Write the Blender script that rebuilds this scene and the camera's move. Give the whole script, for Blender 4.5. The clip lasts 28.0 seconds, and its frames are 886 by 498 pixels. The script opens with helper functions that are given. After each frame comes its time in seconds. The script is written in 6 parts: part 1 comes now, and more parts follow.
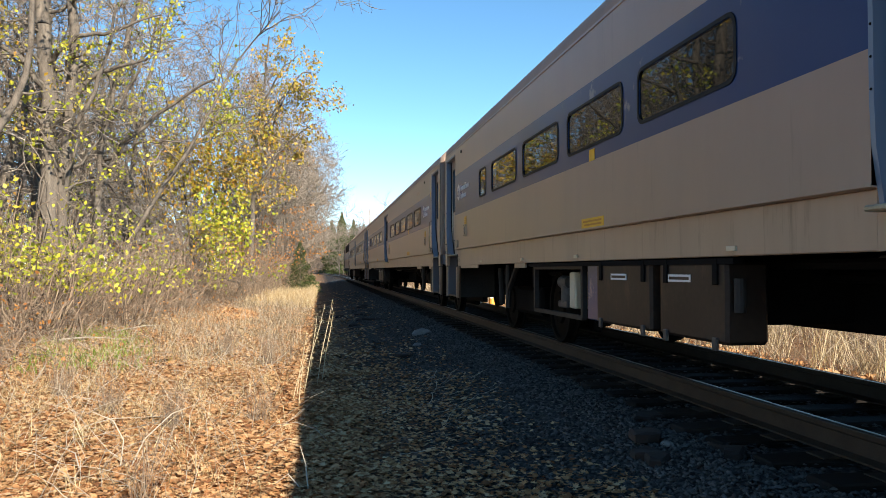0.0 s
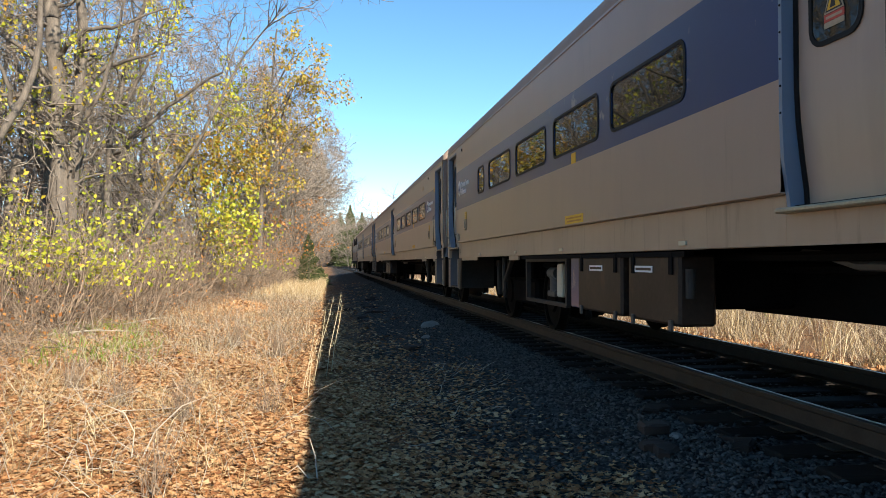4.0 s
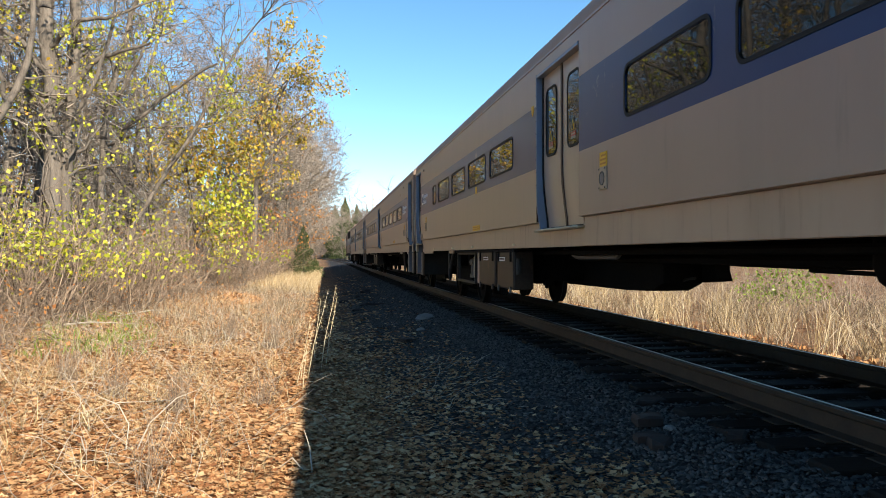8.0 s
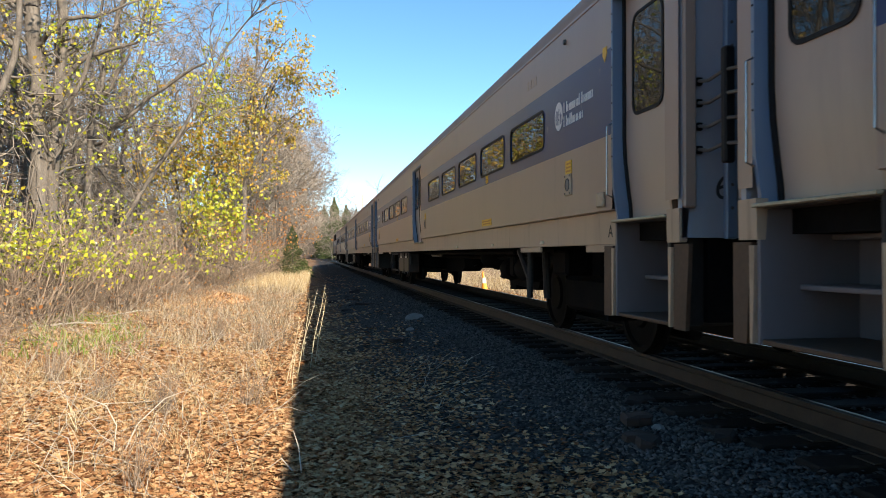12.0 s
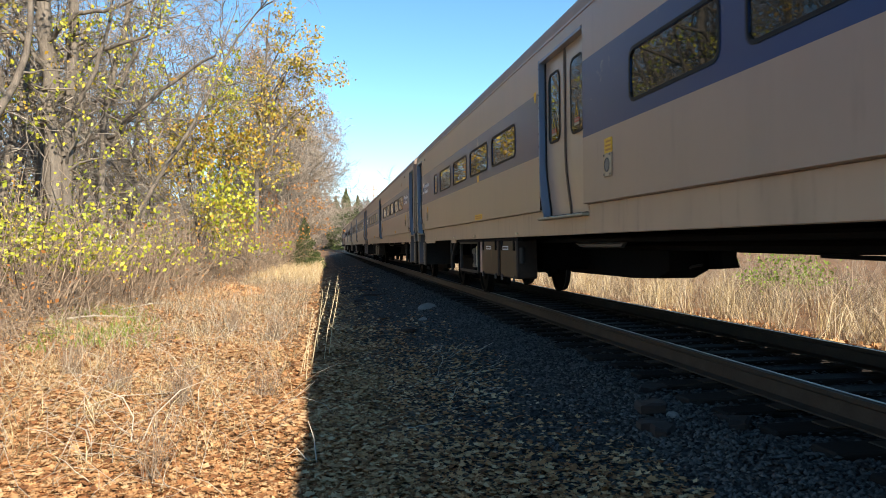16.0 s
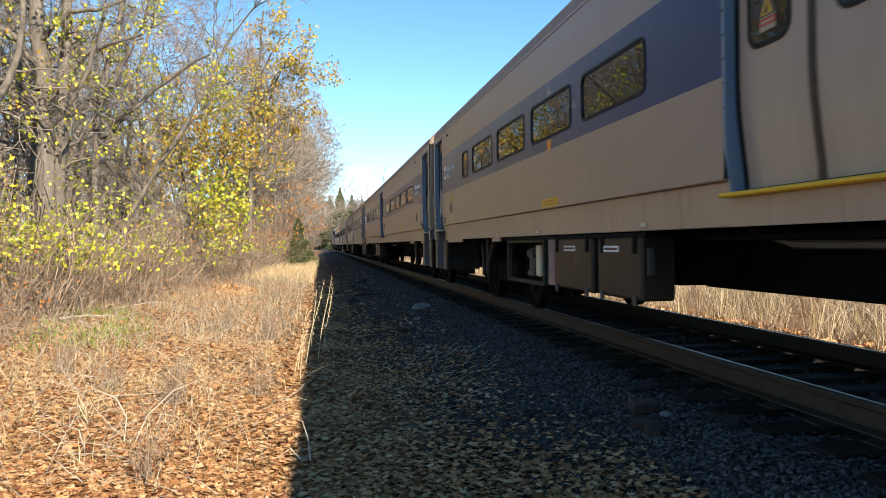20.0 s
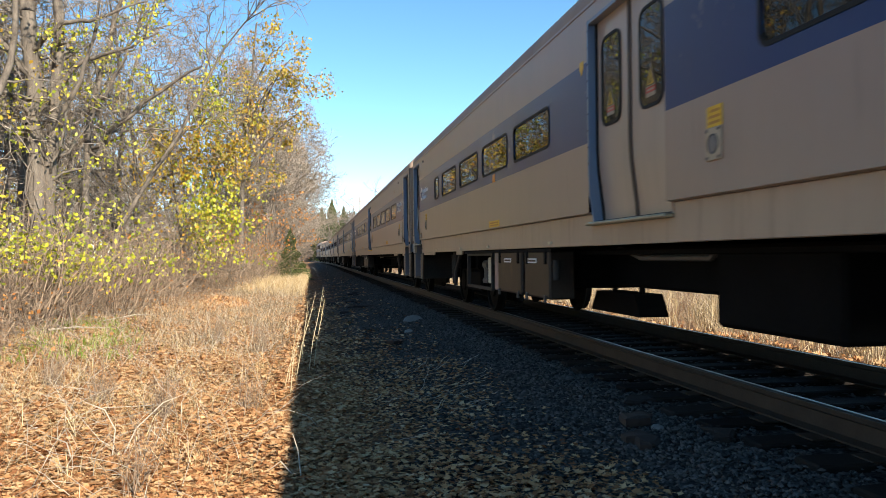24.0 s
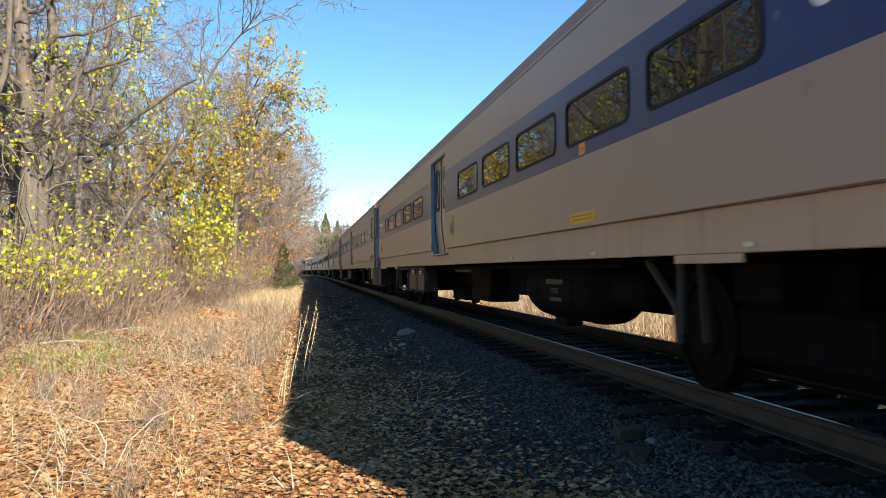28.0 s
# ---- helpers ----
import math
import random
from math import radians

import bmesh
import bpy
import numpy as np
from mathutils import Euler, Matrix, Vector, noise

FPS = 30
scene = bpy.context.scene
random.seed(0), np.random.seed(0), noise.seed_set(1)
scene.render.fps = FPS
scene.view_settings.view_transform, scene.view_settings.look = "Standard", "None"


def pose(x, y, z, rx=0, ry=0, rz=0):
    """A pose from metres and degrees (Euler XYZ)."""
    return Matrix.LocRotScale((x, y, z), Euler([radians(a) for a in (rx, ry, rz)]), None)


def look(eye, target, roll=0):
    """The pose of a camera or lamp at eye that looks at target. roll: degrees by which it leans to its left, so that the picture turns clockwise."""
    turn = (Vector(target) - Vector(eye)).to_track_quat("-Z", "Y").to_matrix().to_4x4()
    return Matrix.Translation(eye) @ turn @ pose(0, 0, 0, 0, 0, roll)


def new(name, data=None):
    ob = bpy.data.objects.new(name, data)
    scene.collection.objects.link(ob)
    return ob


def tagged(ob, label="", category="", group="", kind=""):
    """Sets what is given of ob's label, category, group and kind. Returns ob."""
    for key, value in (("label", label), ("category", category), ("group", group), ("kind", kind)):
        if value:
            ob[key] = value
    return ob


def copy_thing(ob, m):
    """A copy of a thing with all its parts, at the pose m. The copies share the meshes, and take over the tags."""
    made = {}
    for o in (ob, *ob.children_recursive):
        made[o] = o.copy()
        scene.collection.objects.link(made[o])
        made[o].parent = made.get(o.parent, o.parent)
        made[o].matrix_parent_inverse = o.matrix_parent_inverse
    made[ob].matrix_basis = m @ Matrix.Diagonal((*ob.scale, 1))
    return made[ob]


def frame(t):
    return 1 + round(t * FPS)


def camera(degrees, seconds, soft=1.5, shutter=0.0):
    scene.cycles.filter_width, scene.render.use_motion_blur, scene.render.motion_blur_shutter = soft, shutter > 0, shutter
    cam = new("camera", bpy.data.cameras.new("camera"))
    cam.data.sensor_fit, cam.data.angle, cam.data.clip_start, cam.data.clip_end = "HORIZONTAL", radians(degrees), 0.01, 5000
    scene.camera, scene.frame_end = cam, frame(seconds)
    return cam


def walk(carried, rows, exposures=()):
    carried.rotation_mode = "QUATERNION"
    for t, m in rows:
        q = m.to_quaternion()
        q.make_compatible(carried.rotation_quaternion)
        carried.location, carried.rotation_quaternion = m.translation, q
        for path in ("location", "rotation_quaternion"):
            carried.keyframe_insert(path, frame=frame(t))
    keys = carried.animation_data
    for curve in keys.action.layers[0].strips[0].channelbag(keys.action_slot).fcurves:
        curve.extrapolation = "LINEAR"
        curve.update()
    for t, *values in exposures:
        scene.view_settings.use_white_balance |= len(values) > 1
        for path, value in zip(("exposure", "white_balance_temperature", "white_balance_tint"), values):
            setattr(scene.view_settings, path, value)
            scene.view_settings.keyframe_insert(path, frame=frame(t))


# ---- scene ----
# ---------- camera ----------
EYE = (0.0, 0.0, 0.952)
cam = camera(59.1, 28.0, soft=0.6, shutter=0.2)
# seconds, turn to the right, tilt up, lean to the left (degrees)
VIEW = [
    (0.0, 8.87, 1.52, -0.01), (0.5, 8.92, 1.59, -0.01), (1.0, 8.9, 1.62, -0.01), (1.5, 8.83, 1.59, -0.04),
    (2.0, 8.62, 1.49, -0.1), (2.5, 8.43, 1.33, -0.17), (3.0, 8.32, 1.21, -0.14), (3.5, 8.27, 1.08, -0.14),
    (5.5, 8.28, 0.71, -0.17), (6.0, 8.31, 0.66, -0.16), (6.5, 8.37, 0.65, -0.03), (7.0, 8.46, 0.59, 0.04),
    (7.5, 8.55, 0.49, -0.02), (8.0, 8.63, 0.42, -0.03), (8.5, 8.61, 0.38, 0.0), (9.0, 8.66, 0.47, 0.04),
    (9.5, 8.74, 0.57, 0.04), (10.0, 8.99, 0.65, -0.28), (10.5, 9.17, 0.72, -0.39), (11.0, 9.29, 0.76, -0.31),
    (11.5, 9.46, 0.67, -0.0), (12.0, 9.41, 0.41, -0.06), (12.5, 9.26, 0.27, -0.04), (14.5, 8.46, -0.08, -0.05),
    (15.0, 8.47, -0.33, -0.33), (15.5, 8.56, -0.39, -0.44), (16.0, 8.52, -0.34, -0.7), (16.5, 8.52, -0.31, -0.61),
    (17.0, 8.64, -0.33, -0.48), (17.5, 8.85, -0.51, -0.38), (18.0, 8.97, -0.74, -0.3), (18.5, 8.99, -0.9, -0.43),
    (19.0, 8.95, -0.89, -0.52), (19.5, 8.99, -0.65, -0.44), (20.0, 8.95, -0.37, -0.68), (20.5, 9.04, -0.07, -0.64),
    (21.0, 9.31, 0.06, -0.51), (21.5, 9.43, 0.05, -0.45), (23.5, 9.51, 0.4, -0.45), (24.0, 9.56, 0.53, -0.47),
    (24.5, 9.7, 0.68, -0.48), (25.0, 9.9, 0.88, -0.51), (25.5, 10.03, 1.16, -0.47), (26.0, 10.05, 1.36, -0.43),
    (26.5, 10.01, 1.33, -0.1), (27.0, 10.06, 1.33, -0.06), (27.5, 10.09, 1.4, -0.26), (28.0, 10.03, 1.5, -0.45)]
walk(cam, [(t, pose(*EYE, 90 + tilt, 0, -turn) @ pose(0, 0, 0, 0, 0, lean)) for t, turn, tilt, lean in VIEW],
     exposures=[(0.0, 1.08, 7120, 10.5), (8.0, 1.08, 7120, 10.5), (16.0, 1.16, 7220, 10.5), (21.0, 1.16, 7220, 10.5), (28.0, 1.14, 7120, 10.5)])

# ---------- world, sun, exposure ----------
SUN_TO = Vector((-2.75, 7.0, -4.0)).normalized()      # the way the sunlight goes
elev = math.asin(-SUN_TO.z)
azim = math.atan2(-SUN_TO.x, -SUN_TO.y)
world = bpy.data.worlds.new("sky")
scene.world = world
world.use_nodes = True
wn = world.node_tree
wn.nodes.clear()
sky = wn.nodes.new("ShaderNodeTexSky")
sky.sky_type, sky.sun_disc, sky.sun_elevation, sky.sun_rotation = "NISHITA", False, elev, azim
sky.air_density, sky.dust_density, sky.ozone_density, sky.altitude = 0.82, 0.0, 1.7, 2000
bg = wn.nodes.new("ShaderNodeBackground")
bg.inputs["Strength"].default_value = 0.125
wo = wn.nodes.new("ShaderNodeOutputWorld")
tint = wn.nodes.new("ShaderNodeHueSaturation")
tint.inputs["Saturation"].default_value, tint.inputs["Hue"].default_value = 1.2, 0.491
wn.links.new(sky.outputs[0], tint.inputs["Color"])
wn.links.new(tint.outputs[0], bg.inputs["Color"])
wn.links.new(bg.outputs[0], wo.inputs["Surface"])
sun = new("sun", bpy.data.lights.new("sun", "SUN"))
sun.data.energy, sun.data.angle, sun.data.color = 5.0, radians(0.53), (1.0, 0.93, 0.82)
sun.matrix_world = look((0, 0, 40), Vector((0, 0, 40)) + SUN_TO)

# ---------- materials ----------


def surf(name, low, high, rough=0.7, metal=0.0, scale=3.0, fine=40.0, bump=0.0, spots=None, rand="", coat=0.0, stretch=(1, 1, 1), spec=0.5, trans=0.0):
    """A two-scale procedural surface: low and high colours mixed by coarse and fine noise, optional third spot colour."""
    m = bpy.data.materials.new(name)
    m.use_nodes = True
    nt, b = m.node_tree, m.node_tree.nodes["Principled BSDF"]
    N, Lk = nt.nodes.new, nt.links.new
    tc = N("ShaderNodeTexCoord")
    mp = N("ShaderNodeMapping")
    mp.inputs["Scale"].default_value = stretch
    Lk(tc.outputs["Object"], mp.inputs["Vector"])
    n1, n2 = N("ShaderNodeTexNoise"), N("ShaderNodeTexNoise")
    n1.inputs["Scale"].default_value, n1.inputs["Detail"].default_value = scale, 5
    n2.inputs["Scale"].default_value, n2.inputs["Detail"].default_value = fine, 3
    for n in (n1, n2):
        Lk(mp.outputs[0], n.inputs["Vector"])
    mix = N("ShaderNodeMath")
    mix.operation = "MULTIPLY_ADD"
    mix.inputs[1].default_value = 0.6
    half = N("ShaderNodeMath")
    half.operation = "MULTIPLY"
    half.inputs[1].default_value = 0.4
    Lk(n2.outputs["Fac"], half.inputs[0])
    Lk(n1.outputs["Fac"], mix.inputs[0])
    Lk(half.outputs[0], mix.inputs[2])
    fac = mix.outputs[0]
    ramp = N("ShaderNodeValToRGB")
    e = ramp.color_ramp.elements
    e[0].position, e[0].color = 0.3, (*low, 1)
    e[1].position, e[1].color = 0.7, (*high, 1)
    if rand:
        if rand == "island":
            src = N("ShaderNodeNewGeometry").outputs["Random Per Island"]
        else:
            src = N("ShaderNodeObjectInfo").outputs["Random"]
        mm = N("ShaderNodeMath")
        mm.operation = "MULTIPLY_ADD"
        mm.inputs[1].default_value = 0.35
        off = N("ShaderNodeMath")
        off.operation = "MULTIPLY_ADD"
        off.inputs[1].default_value, off.inputs[2].default_value = 0.75, 0.125
        Lk(src, off.inputs[0])
        sub = N("ShaderNodeMath")
        sub.operation = "SUBTRACT"
        sub.inputs[1].default_value = 0.5
        Lk(fac, sub.inputs[0])
        Lk(sub.outputs[0], mm.inputs[0])
        Lk(off.outputs[0], mm.inputs[2])
        fac = mm.outputs[0]
        e[0].position, e[1].position = 0.05, 0.95
        if spots:
            for pos, col in spots:
                ne = e.new(pos)
                ne.color = (*col, 1)
    Lk(fac, ramp.inputs[0])
    Lk(ramp.outputs[0], b.inputs["Base Color"])
    b.inputs["Roughness"].default_value, b.inputs["Metallic"].default_value = rough, metal
    b.inputs["Coat Weight"].default_value = coat
    b.inputs["Specular IOR Level"].default_value = spec
    if bump:
        bp = N("ShaderNodeBump")
        bp.inputs["Strength"].default_value, bp.inputs["Distance"].default_value = 0.6, bump
        Lk(fac if not rand else mix.outputs[0], bp.inputs["Height"])
        Lk(bp.outputs[0], b.inputs["Normal"])
    if trans:
        tr = N("ShaderNodeBsdfTranslucent")
        ms = N("ShaderNodeMixShader")
        ms.inputs[0].default_value = trans
        Lk(ramp.outputs[0], tr.inputs["Color"])
        Lk(b.outputs[0], ms.inputs[1])
        Lk(tr.outputs[0], ms.inputs[2])
        Lk(ms.outputs[0], nt.nodes["Material Output"].inputs["Surface"])
    return m


def painted(name, col, dirt, rough, streak):
    """Weathered vehicle paint: base colour with vertical run marks, blotches and road dirt of their own shape."""
    m = surf(name, col, tuple(c * 1.04 for c in col), rough=rough, scale=1.2, fine=14)
    nt, b = m.node_tree, m.node_tree.nodes["Principled BSDF"]
    N, Lk = nt.nodes.new, nt.links.new
    tc = N("ShaderNodeTexCoord")
    mp = N("ShaderNodeMapping")
    mp.inputs["Scale"].default_value = (1, 1.7, 0.3)
    Lk(tc.outputs["Object"], mp.inputs["Vector"])
    n = N("ShaderNodeTexNoise")
    n.inputs["Scale"].default_value, n.inputs["Detail"].default_value, n.inputs["Roughness"].default_value = 1.1, 5, 0.6
    Lk(mp.outputs[0], n.inputs["Vector"])
    r = N("ShaderNodeValToRGB")
    r.color_ramp.elements[0].position, r.color_ramp.elements[0].color = 0.45, (0, 0, 0, 1)
    r.color_ramp.elements[1].position, r.color_ramp.elements[1].color = 0.8, (streak, streak, streak, 1)
    Lk(n.outputs["Fac"], r.inputs[0])
    mix = N("ShaderNodeMix")
    mix.data_type = "RGBA"
    mix.inputs["B"].default_value = (*dirt, 1)
    old = b.inputs["Base Color"].links[0].from_socket
    Lk(r.outputs[0], mix.inputs["Factor"])
    Lk(old, mix.inputs["A"])
    Lk(mix.outputs["Result"], b.inputs["Base Color"])
    return m


BODY = painted("weathered cream-grey paint", (0.300, 0.207, 0.160), (0.17, 0.122, 0.105), 0.4, 0.30)
FASCIA = painted("cream sill paint", (0.38, 0.27, 0.19), (0.18, 0.12, 0.085), 0.5, 0.4)
ROOFP = painted("roof paint", (0.36, 0.26, 0.205), (0.2, 0.15, 0.125), 0.65, 0.5)
ROOFP.node_tree.nodes["Principled BSDF"].inputs["Specular IOR Level"].default_value = 0.2
BAND = painted("deep blue paint", (0.004, 0.034, 0.135), (0.03, 0.05, 0.11), 0.3, 0.35)
TRIM = painted("light blue paint", (0.115, 0.185, 0.285), (0.10, 0.13, 0.17), 0.4, 0.5)
ENDP = painted("pale end wall paint", (0.27, 0.30, 0.35), (0.12, 0.12, 0.13), 0.45, 0.6)
STEPM = painted("pale blue-grey step paint", (0.135, 0.128, 0.142), (0.085, 0.07, 0.06), 0.5, 0.9)
DOORP = painted("door paint", (0.365, 0.28, 0.225), (0.155, 0.118, 0.10), 0.32, 0.6)
RUBBER = surf("black rubber", (0.006, 0.006, 0.007), (0.014, 0.014, 0.014), 0.6, spec=0.2)
SEAL = surf("brown door seal", (0.03, 0.018, 0.014), (0.06, 0.035, 0.025), 0.6)
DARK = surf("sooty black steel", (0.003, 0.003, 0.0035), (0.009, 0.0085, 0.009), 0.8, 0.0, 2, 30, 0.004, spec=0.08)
BOXM = surf("brown-black equipment paint", (0.016, 0.011, 0.0095), (0.042, 0.029, 0.023), 0.5, 0.0, 1.8, 22, 0.002, spec=0.25)
SOOTGREY = surf("sooty grey steel", (0.022, 0.02, 0.019), (0.045, 0.041, 0.039), 0.6, 0.0, 3, 30, spec=0.2)
GREYM = surf("grey steel", (0.05, 0.048, 0.048), (0.10, 0.098, 0.096), 0.5, 0.0, 3, 30, spec=0.3)
SKIRT = surf("brown skirt paint", (0.0386, 0.0204, 0.0122), (0.0897, 0.0492, 0.0286), 0.6, 0, 3, 30, 0.002)
RUST = surf("rusty brown steel", (0.05, 0.028, 0.018), (0.11, 0.065, 0.04), 0.75, 0.2, 5, 60, 0.003)
WHEELM = surf("wheel steel", (0.004, 0.0035, 0.003), (0.010, 0.0085, 0.0075), 0.7, 0.0, 5, 40, spec=0.05)
THRESH = surf("worn aluminium threshold", (0.24, 0.21, 0.15), (0.46, 0.41, 0.30), 0.45, 0.3, 6, 60)
RED = surf("red sticker", (0.45, 0.05, 0.03), (0.55, 0.08, 0.05), 0.5)
LENS = surf("ribbed grey lens", (0.09, 0.08, 0.075), (0.24, 0.22, 0.20), 0.5, 0.0, 3, 60, stretch=(1, 12, 1))
CHROME = surf("bright steel", (0.30, 0.30, 0.31), (0.42, 0.42, 0.43), 0.25, 1.0, 4, 50)
WHITE = surf("white lettering", (0.7, 0.7, 0.7), (0.82, 0.82, 0.82), 0.5)
CREAM = surf("cream plastic", (0.55, 0.5, 0.38), (0.66, 0.6, 0.46), 0.5)
YELLOW = surf("yellow sticker", (0.62, 0.36, 0.012), (0.80, 0.48, 0.02), 0.45, 0, 6, 60)
ORANGE = surf("orange sticker", (0.75, 0.26, 0.03), (0.85, 0.34, 0.05), 0.45, 0, 6, 60)
PRINT = surf("faded red print", (0.42, 0.17, 0.02), (0.52, 0.24, 0.02), 0.5)
PLATE = surf("worn cream plate paint", (0.34, 0.26, 0.18), (0.50, 0.40, 0.28), 0.6, 0, 4, 40)
INK = surf("black ink", (0.01, 0.01, 0.01), (0.02, 0.02, 0.02), 0.6)
SEATM = surf("dark seat vinyl", (0.03, 0.015, 0.015), (0.06, 0.03, 0.03), 0.5)
RAILM = surf("rusted rail web", (0.030, 0.019, 0.013), (0.062, 0.042, 0.029), 0.7, 0.3, 6, 60, 0.002)
RAILTOP = surf("polished rail head", (0.284, 0.261, 0.24), (0.397, 0.369, 0.339), 0.34, 1.0, 3, 60)
TIEM = surf("old tarred wood", (0.010, 0.008, 0.007), (0.032, 0.025, 0.021), 0.85, 0, 3, 60, 0.006, spec=0.15, rand="object", stretch=(1, 8, 8))
OLDWOOD = surf("rotten red-brown wood", (0.012, 0.0072, 0.0054), (0.039, 0.0204, 0.0144), 0.9, 0, 4, 50, 0.01, rand="object")
STONE = surf("ballast stone", (0.011, 0.0102, 0.0102), (0.0638, 0.057, 0.0536), 0.85, 0, 8, 90, 0.002, spec=0.1, rand="island", spots=[(0.93, (0.145, 0.136, 0.129))])
ROCKM = surf("grey field stone", (0.13, 0.125, 0.115), (0.26, 0.25, 0.23), 0.85, 0, 6, 60, 0.01)
LITTER = surf("fallen leaf", (0.0876, 0.0395, 0.0215), (0.525, 0.419, 0.295), 0.75, 0, 12, 60, 0.0, spec=0.08, rand="island",
              spots=[(0.22, (0.245, 0.106, 0.0472)), (0.45, (0.411, 0.212, 0.0944)), (0.7, (0.507, 0.305, 0.154)), (0.93, (0.586, 0.424, 0.249))], trans=0.05)
STALKS = surf("grey-brown dead stalks", (0.0602, 0.043, 0.0301), (0.568, 0.482, 0.361), 0.8, 0, 5, 30, 0, spec=0.1, rand="island", spots=[(0.45, (0.206, 0.155, 0.0989))], trans=0.1)
DRY = surf("dry straw grass", (0.31, 0.224, 0.129), (0.722, 0.619, 0.447), 0.75, 0, 5, 30, 0, spec=0.1, rand="island", spots=[(0.45, (0.43, 0.318, 0.163))], trans=0.2)
TANGLE = surf("old tangled grass", (0.103, 0.0757, 0.043), (0.74, 0.636, 0.43), 0.75, 0, 5, 30, 0, spec=0.1, rand="island", spots=[(0.35, (0.292, 0.215, 0.112)), (0.7, (0.55, 0.439, 0.258))], trans=0.15)
GREENGRASS = surf("green weeds", (0.103, 0.189, 0.0172), (0.258, 0.344, 0.043), 0.7, 0, 5, 30, 0, rand="island", trans=0.25)
BARK = surf("grey-brown bark", (0.0365, 0.0307, 0.0256), (0.212, 0.179, 0.146), 0.9, 0, 2.5, 26, 0.03, stretch=(3, 3, 0.6))
TWIG = surf("grey twigs", (0.0602, 0.0499, 0.0413), (0.447, 0.378, 0.305), 0.9, 0, 1, 12, 0, rand="island")
NEARTWIG = surf("dark grey-brown twigs", (0.0303, 0.0242, 0.0204), (0.333, 0.276, 0.219), 0.9, 0, 1, 12, 0, rand="island")
# far twigs: lifted darks and a flat range put distance haze into the colour
FARTWIG = surf("hazed grey-brown far twigs", (0.0774, 0.0645, 0.0585), (0.275, 0.232, 0.206), 0.9, 0, 1, 12, 0, rand="island")
BRAMBLE = surf("red-brown bramble", (0.066, 0.0435, 0.033), (0.413, 0.312, 0.222), 0.85, 0, 1, 12, 0, rand="island")
LEAFY = surf("yellow-green autumn leaf", (0.12, 0.146, 0.0258), (0.482, 0.31, 0.043), 0.5, 0, 4, 30, 0, rand="island", spots=[(0.3, (0.241, 0.292, 0.0258)), (0.55, (0.43, 0.439, 0.043)), (0.8, (0.568, 0.49, 0.0516))], trans=0.22)
LEAFG = surf("golden autumn leaf", (0.108, 0.09, 0.018), (0.468, 0.18, 0.036), 0.5, 0, 4, 30, 0, rand="island", spots=[(0.25, (0.252, 0.225, 0.0315)), (0.5, (0.468, 0.36, 0.045)), (0.75, (0.54, 0.324, 0.0405))], trans=0.22)
LEAFO = surf("orange-brown autumn leaf", (0.31, 0.112, 0.0387), (0.636, 0.31, 0.086), 0.6, 0, 4, 30, 0, rand="island", trans=0.35)
CEDAR = surf("evergreen needles", (0.0225, 0.0378, 0.009), (0.09, 0.117, 0.0288), 0.7, 0, 4, 30, 0, rand="island")
POLEM = surf("weathered pole wood", (0.32, 0.29, 0.25), (0.46, 0.42, 0.37), 0.85, 0, 3, 40, 0.003, stretch=(4, 4, 0.5))
WIREM = surf("dark wire", (0.02, 0.02, 0.022), (0.04, 0.04, 0.04), 0.6)
DRIFT = surf("bleached dead wood", (0.206, 0.176, 0.138), (0.55, 0.49, 0.396), 0.85, 0, 4, 40, rand="island")
for mat, amount, gloss in ((BAND, 0.3, 0.1), (BODY, 0.5, 0.3), (DOORP, 0.5, 0.28), (FASCIA, 0.4, 0.3), (TRIM, 0.5, 0.25)):
    node = mat.node_tree.nodes["Principled BSDF"]
    node.inputs["Coat Weight"].default_value, node.inputs["Coat Roughness"].default_value, node.inputs["Coat IOR"].default_value = amount, gloss, 1.45
BAND.node_tree.nodes["Principled BSDF"].inputs["Specular IOR Level"].default_value = 0.2


def glass_material():
    m = bpy.data.materials.new("tinted window glass")
    m.use_nodes = True
    nt = m.node_tree
    b = nt.nodes["Principled BSDF"]
    b.inputs["Base Color"].default_value = (0.012, 0.016, 0.014, 1)
    b.inputs["Roughness"].default_value, b.inputs["IOR"].default_value = 0.02, 1.46
    tr = nt.nodes.new("ShaderNodeBsdfTransparent")
    tr.inputs["Color"].default_value = (0.30, 0.34, 0.32, 1)
    ms = nt.nodes.new("ShaderNodeMixShader")
    ms.inputs[0].default_value = 0.88
    nz = nt.nodes.new("ShaderNodeTexNoise")
    nz.inputs["Scale"].default_value = 1.3
    bp = nt.nodes.new("ShaderNodeBump")
    bp.inputs["Strength"].default_value, bp.inputs["Distance"].default_value = 0.25, 0.004
    tc = nt.nodes.new("ShaderNodeTexCoord")
    nt.links.new(tc.outputs["Object"], nz.inputs["Vector"])
    nt.links.new(nz.outputs["Fac"], bp.inputs["Height"])
    nt.links.new(bp.outputs[0], b.inputs["Normal"])
    nt.links.new(tr.outputs[0], ms.inputs[1])
    nt.links.new(b.outputs[0], ms.inputs[2])
    nt.links.new(ms.outputs[0], nt.nodes["Material Output"].inputs["Surface"])
    return m


GLASS = glass_material()


